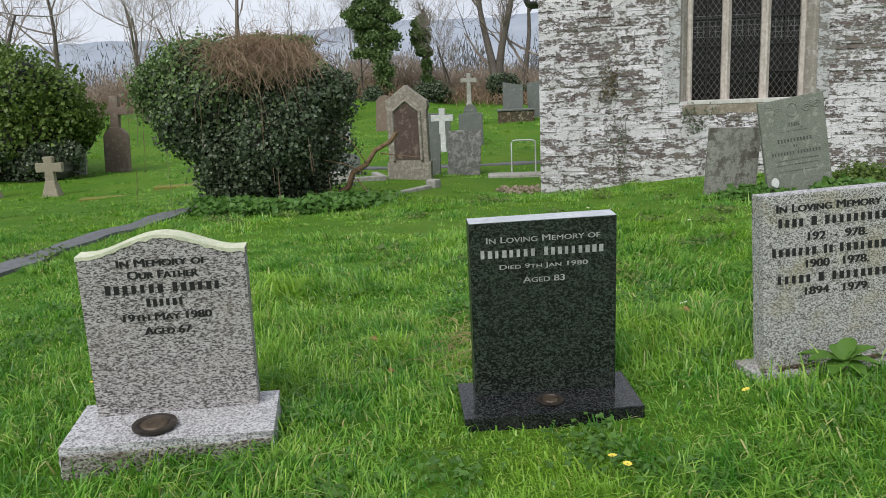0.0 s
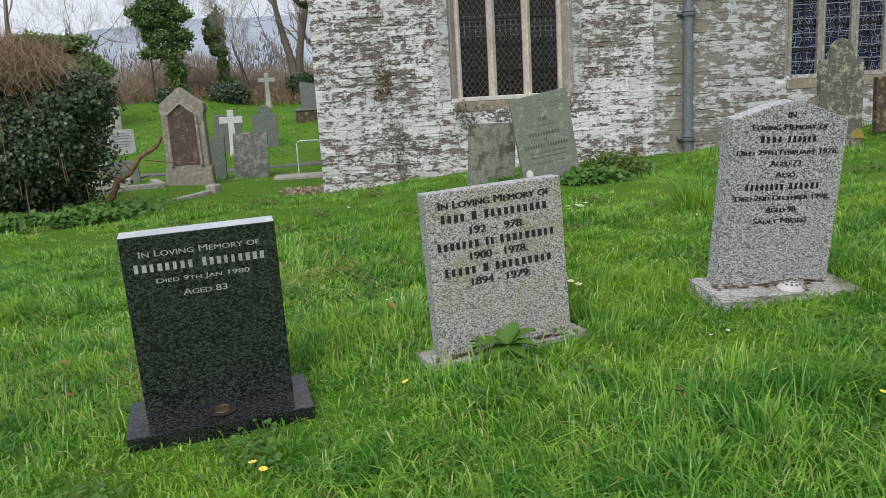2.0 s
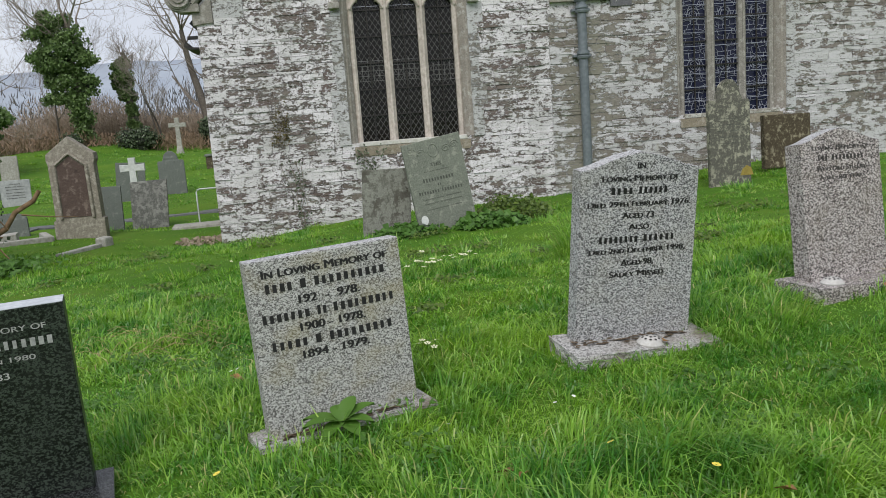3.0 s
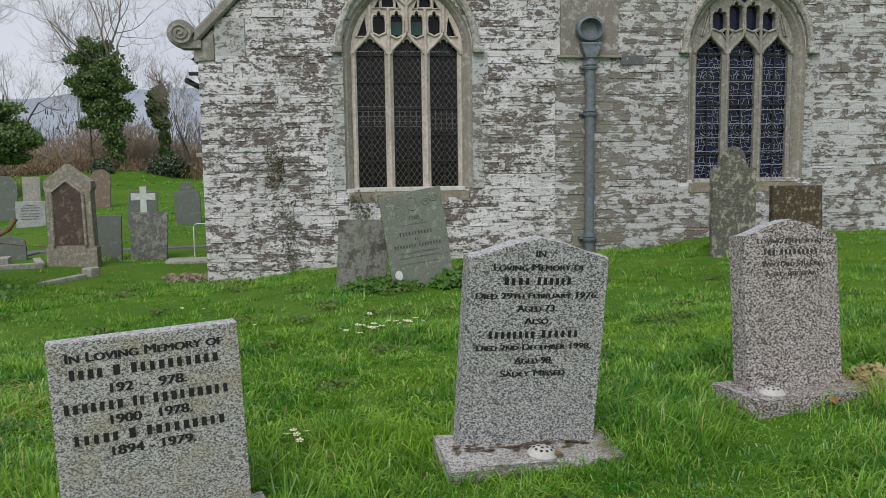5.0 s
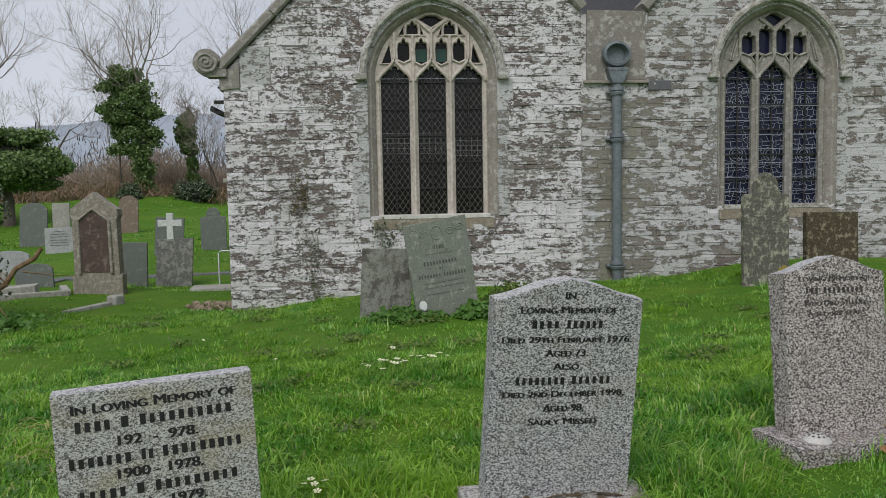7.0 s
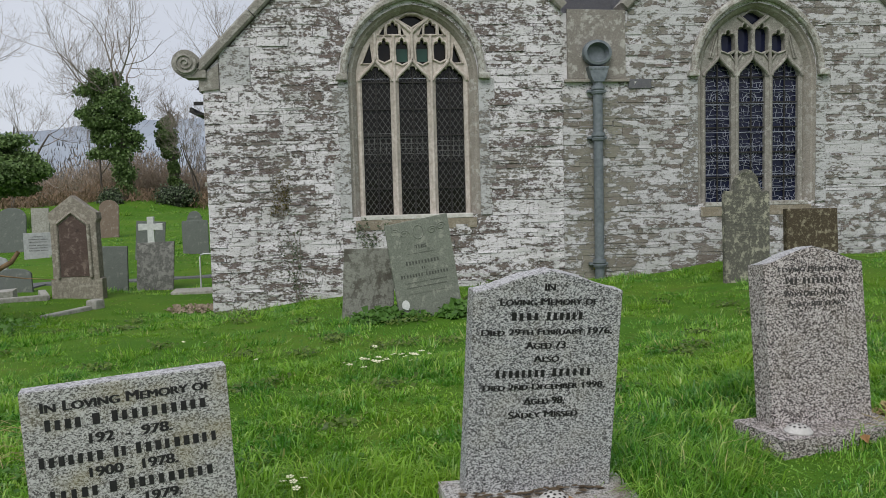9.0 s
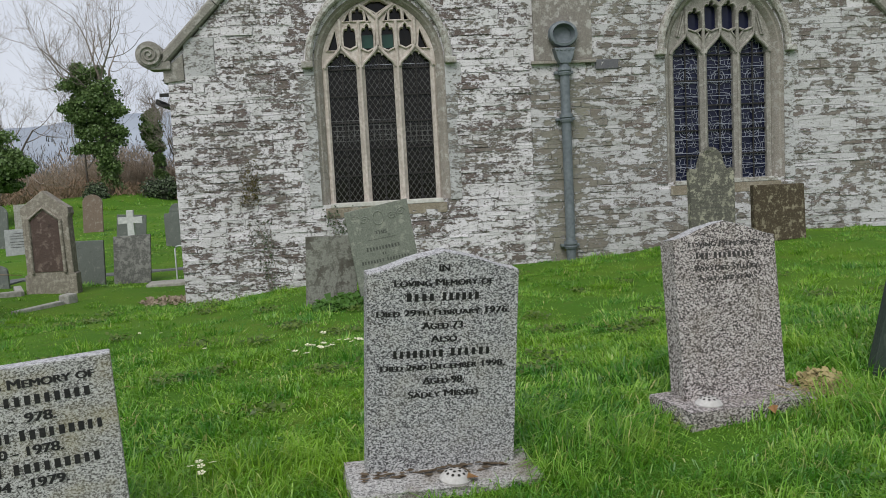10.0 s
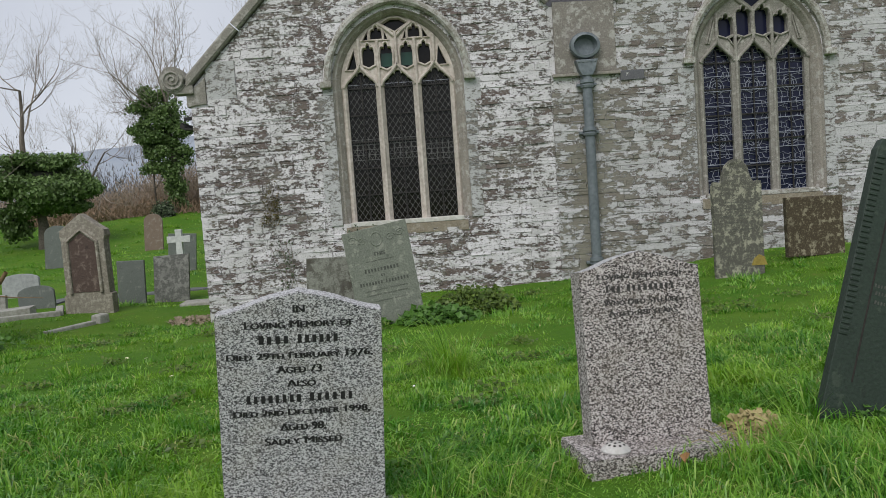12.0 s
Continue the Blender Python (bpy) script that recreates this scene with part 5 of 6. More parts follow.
simple_stone(-1.2, 35.5, 0, "slant", 1.0, 1.5, 0.1, 0.1, M_SLATE_FAR, "tall dark slate headstone", -4, -2, seed=15)
tomb = thing("chest_tomb", pose(-2.1, 33.9, spot(-2.1, 33.9), 0, 0, 3), "low mossy stone chest tomb", "tomb", "old churchyard graves")
part("chest", box(-0.78, 0.72, -0.6, 0.5, -0.2, 0.38, 0.05), M_BROWN_LICH, tomb)
part("lid", box(-0.82, 0.76, -0.64, 0.53, 0.38, 0.46, 0.02), M_SLATE_FAR, tomb)

# a kerb stone, a steel hoop and its slab near the corner
kerb = thing("grave_kerb", pose(-2.65, 14.9, spot(-2.65, 14.9) + 0.02, 0, 0, 68), "broken line of weathered grave kerb in the grass", "grave kerb")
part("kerb_stone", box(-1.0, 0.05, -0.07, 0.07, -0.1, 0.05, 0.02), M_KERB, kerb)
part("kerb_end", box(0.1, 0.34, -0.11, 0.11, -0.1, 0.14, 0.04), M_KERB, kerb)
kerb2 = thing("grave_kerb", pose(-4.4, 15.9, spot(-4.4, 15.9) + 0.02, 0, 0, 24), "low stone kerb round an old grave", "grave kerb")
part("kerb_stone", box(-1.4, 0.7, -0.07, 0.07, -0.1, 0.07, 0.02), M_KERB, kerb2)
part("kerb_end", box(0.6, 0.74, 0.0, 1.1, -0.1, 0.06, 0.02), M_KERB, kerb2)
hoop = thing("steel_hoop", pose(-0.95, 17.5, spot(-0.95, 17.5), 0, 0, 2), "pale galvanised steel hoop standing in grass", "hoop")
v, f = tube_mesh([[(-0.26, 0, -0.1, .016), (-0.26, 0, 0.3, .016), (-0.26, 0, 0.72, .016), (-0.24, 0, 0.76, .016), (-0.18, 0, 0.78, .016), (0.18, 0, 0.78, .016), (0.24, 0, 0.76, .016), (0.26, 0, 0.72, .016), (0.26, 0, 0.3, .016), (0.26, 0, -0.1, .016)]], 8)
raw_mesh("hoop_tube", v, f, M_GALV, hoop, True)
flat = thing("ledger_slab", pose(-1.0, 17.2, spot(-1.0, 17.2) + 0.01, 0, 0, 4), "low worn ledger slab by the hoop", "grave slab")
part("slab", box(-0.7, 0.6, -0.35, 0.3, -0.1, 0.06, 0.015), M_KERB, flat)

# granite crosses on the lower lawn
for cx, cy, ch, ca, yaw, roll in ((-8.15, 8.31, 0.6, 0.19, 20, 2), (-11.36, 12.14, 0.95, 0.28, 30, -2), (-9.28, 11.26, 0.92, 0.27, 15, 3), (-13.6, 17.0, 0.95, 0.3, 10, -3), (-12.2, 17.3, 0.95, 0.3, 14, 0)):
    stone_cross(cx, cy, yaw, ch, ca, 0.2, M_OLD_CROSS, "squat mossy granite cross on tapered base", 0.32, roll=roll)
simple_stone(-13.6, 13.0, 20, "round", 0.5, 0.5, 0.15, 0.12, M_OLD_CROSS, "leaning mossy stone at the lawn's edge", -6, 12, seed=21)
simple_stone(-14.5, 22.0, 10, "slant", 0.35, 0.85, 0.05, 0.1, M_KERB, "narrow grey slab under the hedge", -3, 2, seed=22)
hc = thing("grave_cross", pose(-13.85, 23, spot(-13.85, 23), -2, 2, 6), "tall brown sandstone cross with round-headed panel", "grave cross", "stone grave crosses")
part("panel_stone", extruded(outline("round", 0.75, 1.0, 0.38), -0.12, 0.12, 0.02, 0.006, 3), M_SANDSTONE, hc)
part("shaft", extruded([(-0.13, 1.1), (-0.13, 1.75), (-0.42, 1.75), (-0.42, 1.98), (-0.13, 1.98), (-0.13, 2.3), (0.13, 2.3), (0.13, 1.98), (0.42, 1.98), (0.42, 1.75), (0.13, 1.75), (0.13, 1.1)], -0.1, 0.1, 0.012), M_SANDSTONE, hc)
desk = thing("desk_tablet", pose(-2.52, 2.38, spot(-2.6, 2.4), 0, 0, 20), "low sloping grey granite tablet in the grass", "grave tablet")
part("tablet", extruded([(-0.7, -0.15), (-0.7, 0.1), (0.0, 0.1), (0.0, -0.15)], -0.32, 0.3, 0.008), M_GRAN_BASE, desk)

# ---- trees, bushes and plants ----
def unit(v):
    return v / (np.linalg.norm(v, axis=-1, keepdims=True) + 1e-9)


def leaves(pts, out, size, rng, spread_n=0.8, droop=0.5, width=0.55):
    """Folded four-cornered leaves at pts, facing roughly along out, as arrays."""
    n = len(pts)
    nor = unit(out + rng.normal(0, spread_n, (n, 3)))
    u = rng.normal(0, 1, (n, 3)) - [0, 0, droop]
    u = unit(u - nor * (u * nor).sum(1, keepdims=True))
    v = np.cross(nor, u)
    s = (size * rng.uniform(0.6, 1.35, n))[:, None]
    co = np.stack([pts, pts + s * (0.42 * u + width * v + 0.16 * nor), pts + s * u, pts + s * (0.42 * u - width * v + 0.16 * nor)], 1).reshape(-1, 3)
    b = np.arange(n)[:, None] * 4
    return co, np.concatenate([b + [0, 1, 2], b + [0, 2, 3]], 1).reshape(-1, 3)


def lump(dirs, seed, amount, freq=2.2):
    a = np.zeros(len(dirs))
    r = np.random.RandomState(seed)
    for f in (1.0, 1.9, 3.7):
        k = r.normal(0, freq * f, (3, 4))
        ph = r.uniform(0, 6.28, 4)
        a += (np.sin(dirs @ k + ph).sum(1)) / 4 / f
    return 1 + amount * a


def mound(center, radii, n, seed, size, shell=0.16, amount=0.22, flare=0.0, **kw):
    """Leaves over a lumpy mound, with gaps; returns arrays and the sampled places."""
    rng = np.random.RandomState(seed)
    d = unit(rng.normal(0, 1, (n, 3)))
    r = lump(d, seed, amount) * (1 - shell * rng.uniform(0, 1, n) ** 1.6 + 0.075 * rng.normal(0, 1, n))
    wid = 1 + flare * d[:, 2:3] * np.array([[1, 1, 0]])
    pts = np.array(center) + d * r[:, None] * np.array(radii) * wid
    out = unit(d / np.array(radii))
    return (*leaves(pts, out, size, rng, **kw), pts)


# Added solid lump that closes the gaps behind the leaves
def core_mesh(center, radii, seed, amount, flare=0.0, scale=0.84):
    bm = bmesh.new()
    bmesh.ops.create_icosphere(bm, subdivisions=4, radius=1)
    d = np.array([v.co[:] for v in bm.verts])
    r = lump(d, seed, amount) * scale
    for v, q, k in zip(bm.verts, d, r):
        wid = 1 + flare * q[2]
        v.co = (center[0] + q[0] * k * radii[0] * wid, center[1] + q[1] * k * radii[1] * wid, center[2] + q[2] * k * radii[2])
    return bm


def shrub(name, center, radii, n, seed, size, mat, label, category, amount=0.32, flare=0.0, lean=True, kind="", core=None):
    ob = thing(name, pose(center[0], center[1], spot(center[0], center[1])), label, category)
    base = np.array([center[0], center[1], spot(center[0], center[1])])
    c = np.array(center) - base
    rng = np.random.RandomState(seed)
    av, af, b0 = [], [], 0
    for k in range(12):
        q = unit(rng.normal(0, 1, 3) * [1, 1, 0.9] + [0, -0.3, 0.15]) * rng.uniform(0.5, 0.82)
        g = rng.uniform(0.4, 0.6)
        v, f, _ = mound(c + q * np.array(radii), np.array(radii) * g, n // 8, seed + k, size * 0.8, 0.4, 0.34)
        av.append(v), af.append(f + b0)
        b0 += len(v)
        part("inner_growth", core_mesh(c + q * np.array(radii), np.array(radii) * g, seed + k, 0.3, 0, 0.6), core or M_CORE_SHADE, ob)
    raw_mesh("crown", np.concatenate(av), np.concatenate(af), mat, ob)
    part("inner_growth", core_mesh(c, radii, seed, amount, flare, 0.66), core or M_CORE_SHADE, ob)
    return ob


def branch_paths(start, heading, length, radius, depth, rng, out, bend=0.25, up=0.12):
    n = 6 if depth else 3
    p, d = np.array(start, float), unit(np.array(heading, float))
    path = [(*p, radius)]
    for i in range(n):
        d = unit(d + rng.normal(0, bend / 2, 3) * (1 if depth else 1.4) + [0, 0, up * 6 / n])
        p = p + d * length / n
        r = radius * (1 - 0.62 * (i + 1) / n)
        path.append((*p, max(r, 0.004)))
        if depth and i > 0 and rng.rand() < 0.77:
            for _ in range(1 + (rng.rand() < 0.4)):
                side = unit(d + rng.normal(0, 0.75, 3))
                branch_paths(p, side, length * rng.uniform(0.42, 0.66), r * 0.62, depth - 1, rng, out, bend, up)
    out.append(path)


def bare_tree(x, y, h, seed, label, r=0.16, depth=4, stems=1, mat=None, lean=(0, 0)):
    rng = np.random.RandomState(seed)
    z = spot(x, y)
    ob = thing("bare_tree", pose(x, y, z), label, "tree")
    paths = []
    for s in range(stems):
        branch_paths((rng.normal(0, 0.25) * (stems > 1), rng.normal(0, 0.25) * (stems > 1), -0.2), (lean[0] + rng.normal(0, 0.12), lean[1] + rng.normal(0, 0.12), 1), h * 0.72, r, depth, rng, paths, 0.22)
    trunk, limbs = [], []
    for p in paths:
        (trunk if p[0][3] > r * 0.9 else limbs).append(p)
    v, f = tube_mesh(trunk, 8)
    raw_mesh("trunk", v, f, M_BARK, ob, True)
    v, f = tube_mesh(limbs, 3)
    tagged(raw_mesh("twig_growth", v, f, mat or M_TWIG, ob), kind="stuff")
    return ob


def ivied_tree(x, y, lumps, seed, label, trunk_h, n=5000, bare=0.0, size=0.17):
    """A trunk wrapped in ivy: lumps are (dx, z, rx, rz) above the foot."""
    z0 = spot(x, y)
    ob = thing("ivy_clad_tree", pose(x, y, z0), label, "tree")
    rng = np.random.RandomState(seed)
    paths = [[(0, 0, -0.2, 0.28), (0.05, 0, trunk_h * 0.35, 0.22), (-0.1, 0, trunk_h * 0.7, 0.16), (-0.05, 0, trunk_h, 0.08)]]
    v, f = tube_mesh(paths, 8)
    raw_mesh("trunk", v, f, M_BARK, ob, True)
    allv, allf, base = [], [], 0
    for i, (dx, z, rx, rz) in enumerate(lumps):
        # each mass is a loose heap of small ivy sprays
        for k in range(7):
            q = unit(rng.normal(0, 1, 3)) * rng.uniform(0.25, 0.85)
            g = rng.uniform(0.4, 0.68)
            v, f, _ = mound((dx + q[0] * rx, q[1] * rx, z + q[2] * rz), (rx * g, rx * g, rz * g * 0.8), int(n * rx * rz / 5), seed + i * 7 + k, size, 0.7, 0.4)
            allv.append(v)
            allf.append(f + base)
            base += len(v)
    raw_mesh("crown", np.concatenate(allv), np.concatenate(allf), M_IVY, ob)
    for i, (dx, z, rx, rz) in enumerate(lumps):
        part("inner_growth", core_mesh((dx, 0, z), (rx, rx, rz), seed + i, 0.3, 0, 0.34), M_CORE_SHADE, ob)
    if bare:
        out = []
        for k in range(6):
            branch_paths((rng.normal(0, 0.15), rng.normal(0, 0.15), trunk_h * rng.uniform(0.55, 0.95)), (rng.normal(-0.35, 0.75), rng.normal(0, 0.5), rng.uniform(0.45, 1.1)), bare, 0.07, 3, rng, out, 0.25, 0.1)
        v, f = tube_mesh(out, 3)
        tagged(raw_mesh("twig_growth", v, f, M_TWIG, ob), kind="stuff")
    return ob


# the great ivy bush in front of the old graves
BX, BY = -5.1, 12.25
bush = thing("ivy_bush", pose(BX, BY, spot(BX, BY)), "huge dense ivy bush topped with dead brambles", "bush")
MASSES = ((0.25, 0.0, 0.95, 1.18, 1.2, 0.95), (0.85, 0.1, 1.5, 0.82, 0.9, 0.8), (-0.2, 0.1, 1.95, 0.95, 1.0, 0.7), (-1.1, 0.0, 1.9, 0.66, 0.75, 0.64), (-0.7, -0.2, 1.4, 0.68, 0.8, 0.62), (0.35, 0.0, 0.4, 0.88, 0.9, 0.48),
          (0.6, -0.5, 1.05, 0.75, 0.8, 0.72), (-1.55, 0.1, 2.05, 0.3, 0.4, 0.28), (1.4, 0.0, 1.75, 0.4, 0.5, 0.42), (-0.7, -0.1, 2.35, 0.5, 0.5, 0.3), (-0.25, -0.75, 1.7, 0.5, 0.35, 0.45), (1.1, -0.7, 1.3, 0.4, 0.3, 0.5))
av, af, b0 = [], [], 0
for k, (dx, dy, dz, rx, ry, rz) in enumerate(MASSES):
    part("inner_growth", core_mesh((dx, dy, dz), (rx, ry, rz), 5 + k, 0.3, 0.0, 0.74), M_CORE_SHADE, bush)
    v, f, p = mound((dx, dy, dz), (rx, ry, rz), int(13500 * (rx * ry * rz) ** 0.67), 5 + k, 0.056, 0.3, 0.34)
    av.append(v), af.append(f + b0)
    b0 += len(v)
v, f = np.concatenate(av), np.concatenate(af)
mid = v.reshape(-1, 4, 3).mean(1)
# High and left-hand leaves get the lighter ivy: sunlight put into leaf colour
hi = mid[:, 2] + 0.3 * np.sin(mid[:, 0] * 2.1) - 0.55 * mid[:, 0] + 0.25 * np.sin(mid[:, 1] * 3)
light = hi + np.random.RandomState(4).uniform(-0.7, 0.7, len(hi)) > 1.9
tri = f.reshape(-1, 2, 3)
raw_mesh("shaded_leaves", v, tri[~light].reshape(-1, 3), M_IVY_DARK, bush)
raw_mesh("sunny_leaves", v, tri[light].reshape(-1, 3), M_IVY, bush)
rng = np.random.RandomState(8)
paths = []
for i in range(1300):
    a, b = rng.uniform(0, 6.28), rng.uniform(0.0, 1.0) ** 0.6
    x0, y0 = 0.5 + 0.8 * b * math.cos(a), -0.3 + 0.95 * b * math.sin(a)
    z0 = 1.2 + 1.3 * math.sqrt(max(0.05, 1 - ((x0 - 0.2) / 1.65) ** 2 - (y0 / 1.6) ** 2)) + rng.uniform(-0.18, 0.06)
    d = unit(rng.normal(0, 1, 3) * [1, 1, 0.35])
    ln, sag, side = rng.uniform(0.2, 0.75), rng.uniform(0.15, 0.6), rng.normal(0, 0.12)
    paths.append([(x0 + d[0] * ln * t - side * d[1] * t * t, y0 + d[1] * ln * t + side * d[0] * t * t, z0 + d[2] * ln * t - sag * ln * (2 * t - 1) ** 2 + 0.14, 0.0042 - 0.0015 * t) for t in (0, 0.2, 0.4, 0.6, 0.8, 1)])
v, f = tube_mesh(paths, 3)
tagged(raw_mesh("bramble_growth", v, f, M_DEAD, bush), "tangled dead bramble stems", kind="stuff")
paths = []
for i in range(22):
    a = rng.uniform(3.3, 6.1)
    x0, y0, z0 = 1.75 * math.cos(a), 1.72 * math.sin(a), rng.uniform(0.5, 2.2)
    ln = rng.uniform(0.3, 1.0)
    paths.append([(x0 * (1.03 + 0.02 * t), y0 * (1.03 + 0.02 * t), z0 - 0.7 * ln * t, 0.004) for t in (0, 0.4, 0.8, 1.1)])
for i in range(26):
    a = rng.uniform(0, 6.28)
    x0, y0 = 1.0 * math.cos(a), 0.8 * math.sin(a)
    paths.append([(x0 + 0.35 * math.cos(a) * t + 0.05 * t * t, y0, 2.3 + t * rng.uniform(0.3, 0.6), 0.006 - 0.003 * t) for t in (0, 0.5, 1)])
v, f = tube_mesh(paths, 3)
tagged(raw_mesh("stem_growth", v, f, M_DEAD, bush), kind="stuff")
limb = thing("fallen_limb", pose(-3.5, 12.2, spot(-3.5, 12.2)), "crooked orange-brown branch rising from the bush", "branch")
v, f = tube_mesh([[(-0.5, 0.05, 0.2, 0.055), (-0.12, 0, 0.16, 0.05), (0.06, 0, 0.28, 0.05), (0.14, 0, 0.5, 0.045), (0.36, 0.02, 0.62, 0.04), (0.52, 0, 0.84, 0.036), (0.78, 0, 0.98, 0.034), (0.88, 0, 1.12, 0.03)]], 8)
raw_mesh("stem", v, f, M_LIMB, limb, True)
v, f = tube_mesh([[(0.3, 0, 0.5, 0.014), (0.1, -0.3, 0.66, 0.01), (-0.15, -0.6, 0.76, 0.006)], [(0.6, 0, 0.8, 0.012), (0.9, 0.1, 0.74, 0.008), (1.3, 0.15, 0.7, 0.004)],
                  [(0.4, 0, 0.6, 0.01), (0.2, -0.2, 1.0, 0.008), (-0.3, -0.3, 1.3, 0.004)], [(0.2, 0, 0.4, 0.012), (0.5, -0.2, 0.1, 0.008), (0.9, -0.5, -0.05, 0.005)]], 5)
raw_mesh("side_twigs", v, f, M_LIMB, limb, True)

# nettles and low ivy round the bush
rng = np.random.RandomState(21)
n = 3800
ca, cr = rng.uniform(3.5, 6.3, 26), rng.uniform(0.7, 1.2, 26)
pk = rng.randint(0, 26, n)
x = BX + 0.8 + 1.1 * cr[pk] * np.cos(ca[pk]) + rng.normal(0, 0.24, n)
y = BY - 0.1 + 1.45 * cr[pk] * np.sin(ca[pk]) + rng.normal(0, 0.2, n)
z = land(x, y) + rng.uniform(0.02, 0.2, len(x)) * np.clip(1.5 - np.hypot((x - BX) / 2.0, (y - BY) / 1.8) * 0.6, 0.2, 1)
v, f = leaves(np.stack([x, y, z], -1), np.tile([0.0, -0.3, 1.0], (len(x), 1)), 0.085, rng, 0.5, 0.2)
tagged(raw_mesh("nettles", v, f, M_NETTLE), "low nettles and ivy round the bush", "nettles", kind="stuff")

# hedge and yew beyond the lower lawn
shrub("laurel_bush", (-15.3, 21.5, 0.9), (2.0, 1.8, 1.75), 16000, 31, 0.13, M_LAUREL, "glossy yellow-green laurel bush", "bush")
shrub("ivy_hedge", (-17.6, 22.0, 1.3), (2.7, 2.0, 2.2), 15000, 32, 0.14, M_LAUREL, "tall overgrown ivy hedge", "hedge")
shrub("laurel_bush", (-20.6, 23.0, 1.5), (2.6, 2.0, 2.3), 11000, 33, 0.14, M_LAUREL, "tall yellow-green evergreen bush", "bush")
shrub("ivy_hedge", (-17.8, 19.4, -0.1), (2.6, 1.0, 1.0), 9000, 34, 0.11, M_IVY_DARK, "dark low ivy under the hedge", "hedge")
shrub("ivy_hedge", (-14.6, 20.3, -0.2), (1.3, 0.7, 0.8), 5000, 44, 0.11, M_IVY_DARK, "dark low ivy under the laurel", "hedge")
yew = thing("yew_tree", pose(-18.3, 18.9, spot(-18.3, 18.9)), "dark upright yew beside the hedge", "tree")
av, af, b0 = [], [], 0
for k, (dx, dz, rx, rz) in enumerate(((-0.6, 1.5, 0.6, 1.9), (0.1, 1.4, 0.55, 2.0), (0.7, 1.2, 0.5, 1.6), (-1.3, 1.3, 0.6, 1.7))):
    v, f, _ = mound((dx, 0, dz), (rx, rx, rz), 4500, 60 + k, 0.11, 0.3, 0.15, droop=-1.5, width=0.14)
    av.append(v), af.append(f + b0)
    b0 += len(v)
raw_mesh("crown", np.concatenate(av), np.concatenate(af), M_YEW, yew)
for k, (dx, dz, rx, rz) in enumerate(((-0.6, 1.5, 0.6, 1.9), (0.1, 1.4, 0.55, 2.0), (0.7, 1.2, 0.5, 1.6), (-1.3, 1.3, 0.6, 1.7))):
    part("inner_growth", core_mesh((dx, 0, dz), (rx, rx, rz), 60 + k, 0.15, 0, 0.72), M_YEW, yew)

# ivy-clad and leafless trees on the far boundary
ivied_tree(-10.3, 45, ((-0.9, 6.5, 0.85, 0.7), (-1.1, 5.6, 0.95, 0.8), (-0.2, 5.4, 0.85, 0.8), (-1.4, 4.5, 0.85, 0.7), (-0.4, 4.5, 1.1, 0.85), (0.6, 4.6, 0.75, 0.55), (-1.2, 3.4, 0.75, 0.65),
                        (-0.3, 3.4, 1.0, 0.8), (0.6, 3.1, 0.65, 0.55), (-1.2, 2.6, 0.65, 0.45), (-0.1, 2.3, 0.85, 0.7), (0.2, 1.3, 0.55, 0.85), (0.2, 0.5, 0.6, 0.6)), 3, "tall ivy-clad tree with bare upper branches", 6.8, 2300, 4.2, 0.13)
ivied_tree(-8.2, 47.3, ((-0.3, 4.3, 0.5, 0.6), (-0.2, 3.6, 0.62, 0.6), (-0.5, 3.4, 0.42, 0.35), (-0.1, 2.7, 0.45, 0.6), (0.05, 1.9, 0.36, 0.6), (0.1, 1.1, 0.32, 0.6), (0.2, 0.5, 0.5, 0.45)), 13, "slender ivy-clad trunk in the scrub", 5.0, 9000, 0.9, 0.13)
ivied_tree(-13.4, 36, ((0.4, 3.1, 1.9, 1.0), (-1.0, 2.8, 1.5, 1.2), (1.5, 2.5, 1.2, 0.9), (0.3, 2.0, 1.6, 0.8), (-0.6, 3.7, 1.2, 0.6), (0.9, 3.6, 1.0, 0.5), (-1.2, 1.2, 0.7, 1.0), (1.6, 1.7, 0.7, 0.4)),
           23, "spreading dark ivy-covered tree", 3.0, 3600, 0.0, 0.13)
shrub("ivy_clump", (-10.6, 43.5, 1.1), (0.7, 0.7, 0.8), 1800, 51, 0.13, M_IVY_DARK, "ivy clump in the far hedge", "bush")
shrub("ivy_clump", (-7.5, 44.5, 1.3), (1.0, 0.8, 0.8), 2200, 52, 0.13, M_IVY_DARK, "rounded ivy clump in the far hedge", "bush")
shrub("ivy_clump", (-3.6, 46, 1.6), (1.1, 0.9, 0.9), 2600, 53, 0.13, M_IVY_DARK, "ivy-covered bank by bare trees", "bush")
bare_tree(-3.9, 48, 9.5, 71, "twin-stemmed bare tree with brown trunks", 0.3, 4, 2)
bare_tree(-2.4, 49, 9.0, 72, "bare tree behind the church corner", 0.2, 4, 1)
bare_tree(-21.5, 50, 12, 73, "leafless tree with fine spreading twigs", 0.22, 4, 1, lean=(0.25, 0))
bare_tree(-16.5, 46, 6.5, 74, "small leafless tree in the scrub", 0.1, 4, 2)
bare_tree(-26, 34, 9.0, 75, "leafless tree behind the hedge", 0.16, 4, 2)
bare_tree(-21, 38, 8.0, 76, "slim leafless tree behind the hedge", 0.12, 4, 2)
bare_tree(-16, 33, 7.0, 77, "slim leafless tree behind the bush", 0.1, 4, 2)
bare_tree(-30, 44, 11.0, 78, "tall leafless tree beyond the churchyard", 0.18, 4, 1)
bare_tree(-24.5, 26, 8.0, 79, "leafless tree rising over the hedge", 0.12, 4, 2)
bare_tree(-11.5, 47, 7.0, 80, "leafless sapling by the ivied tree", 0.07, 4, 2)
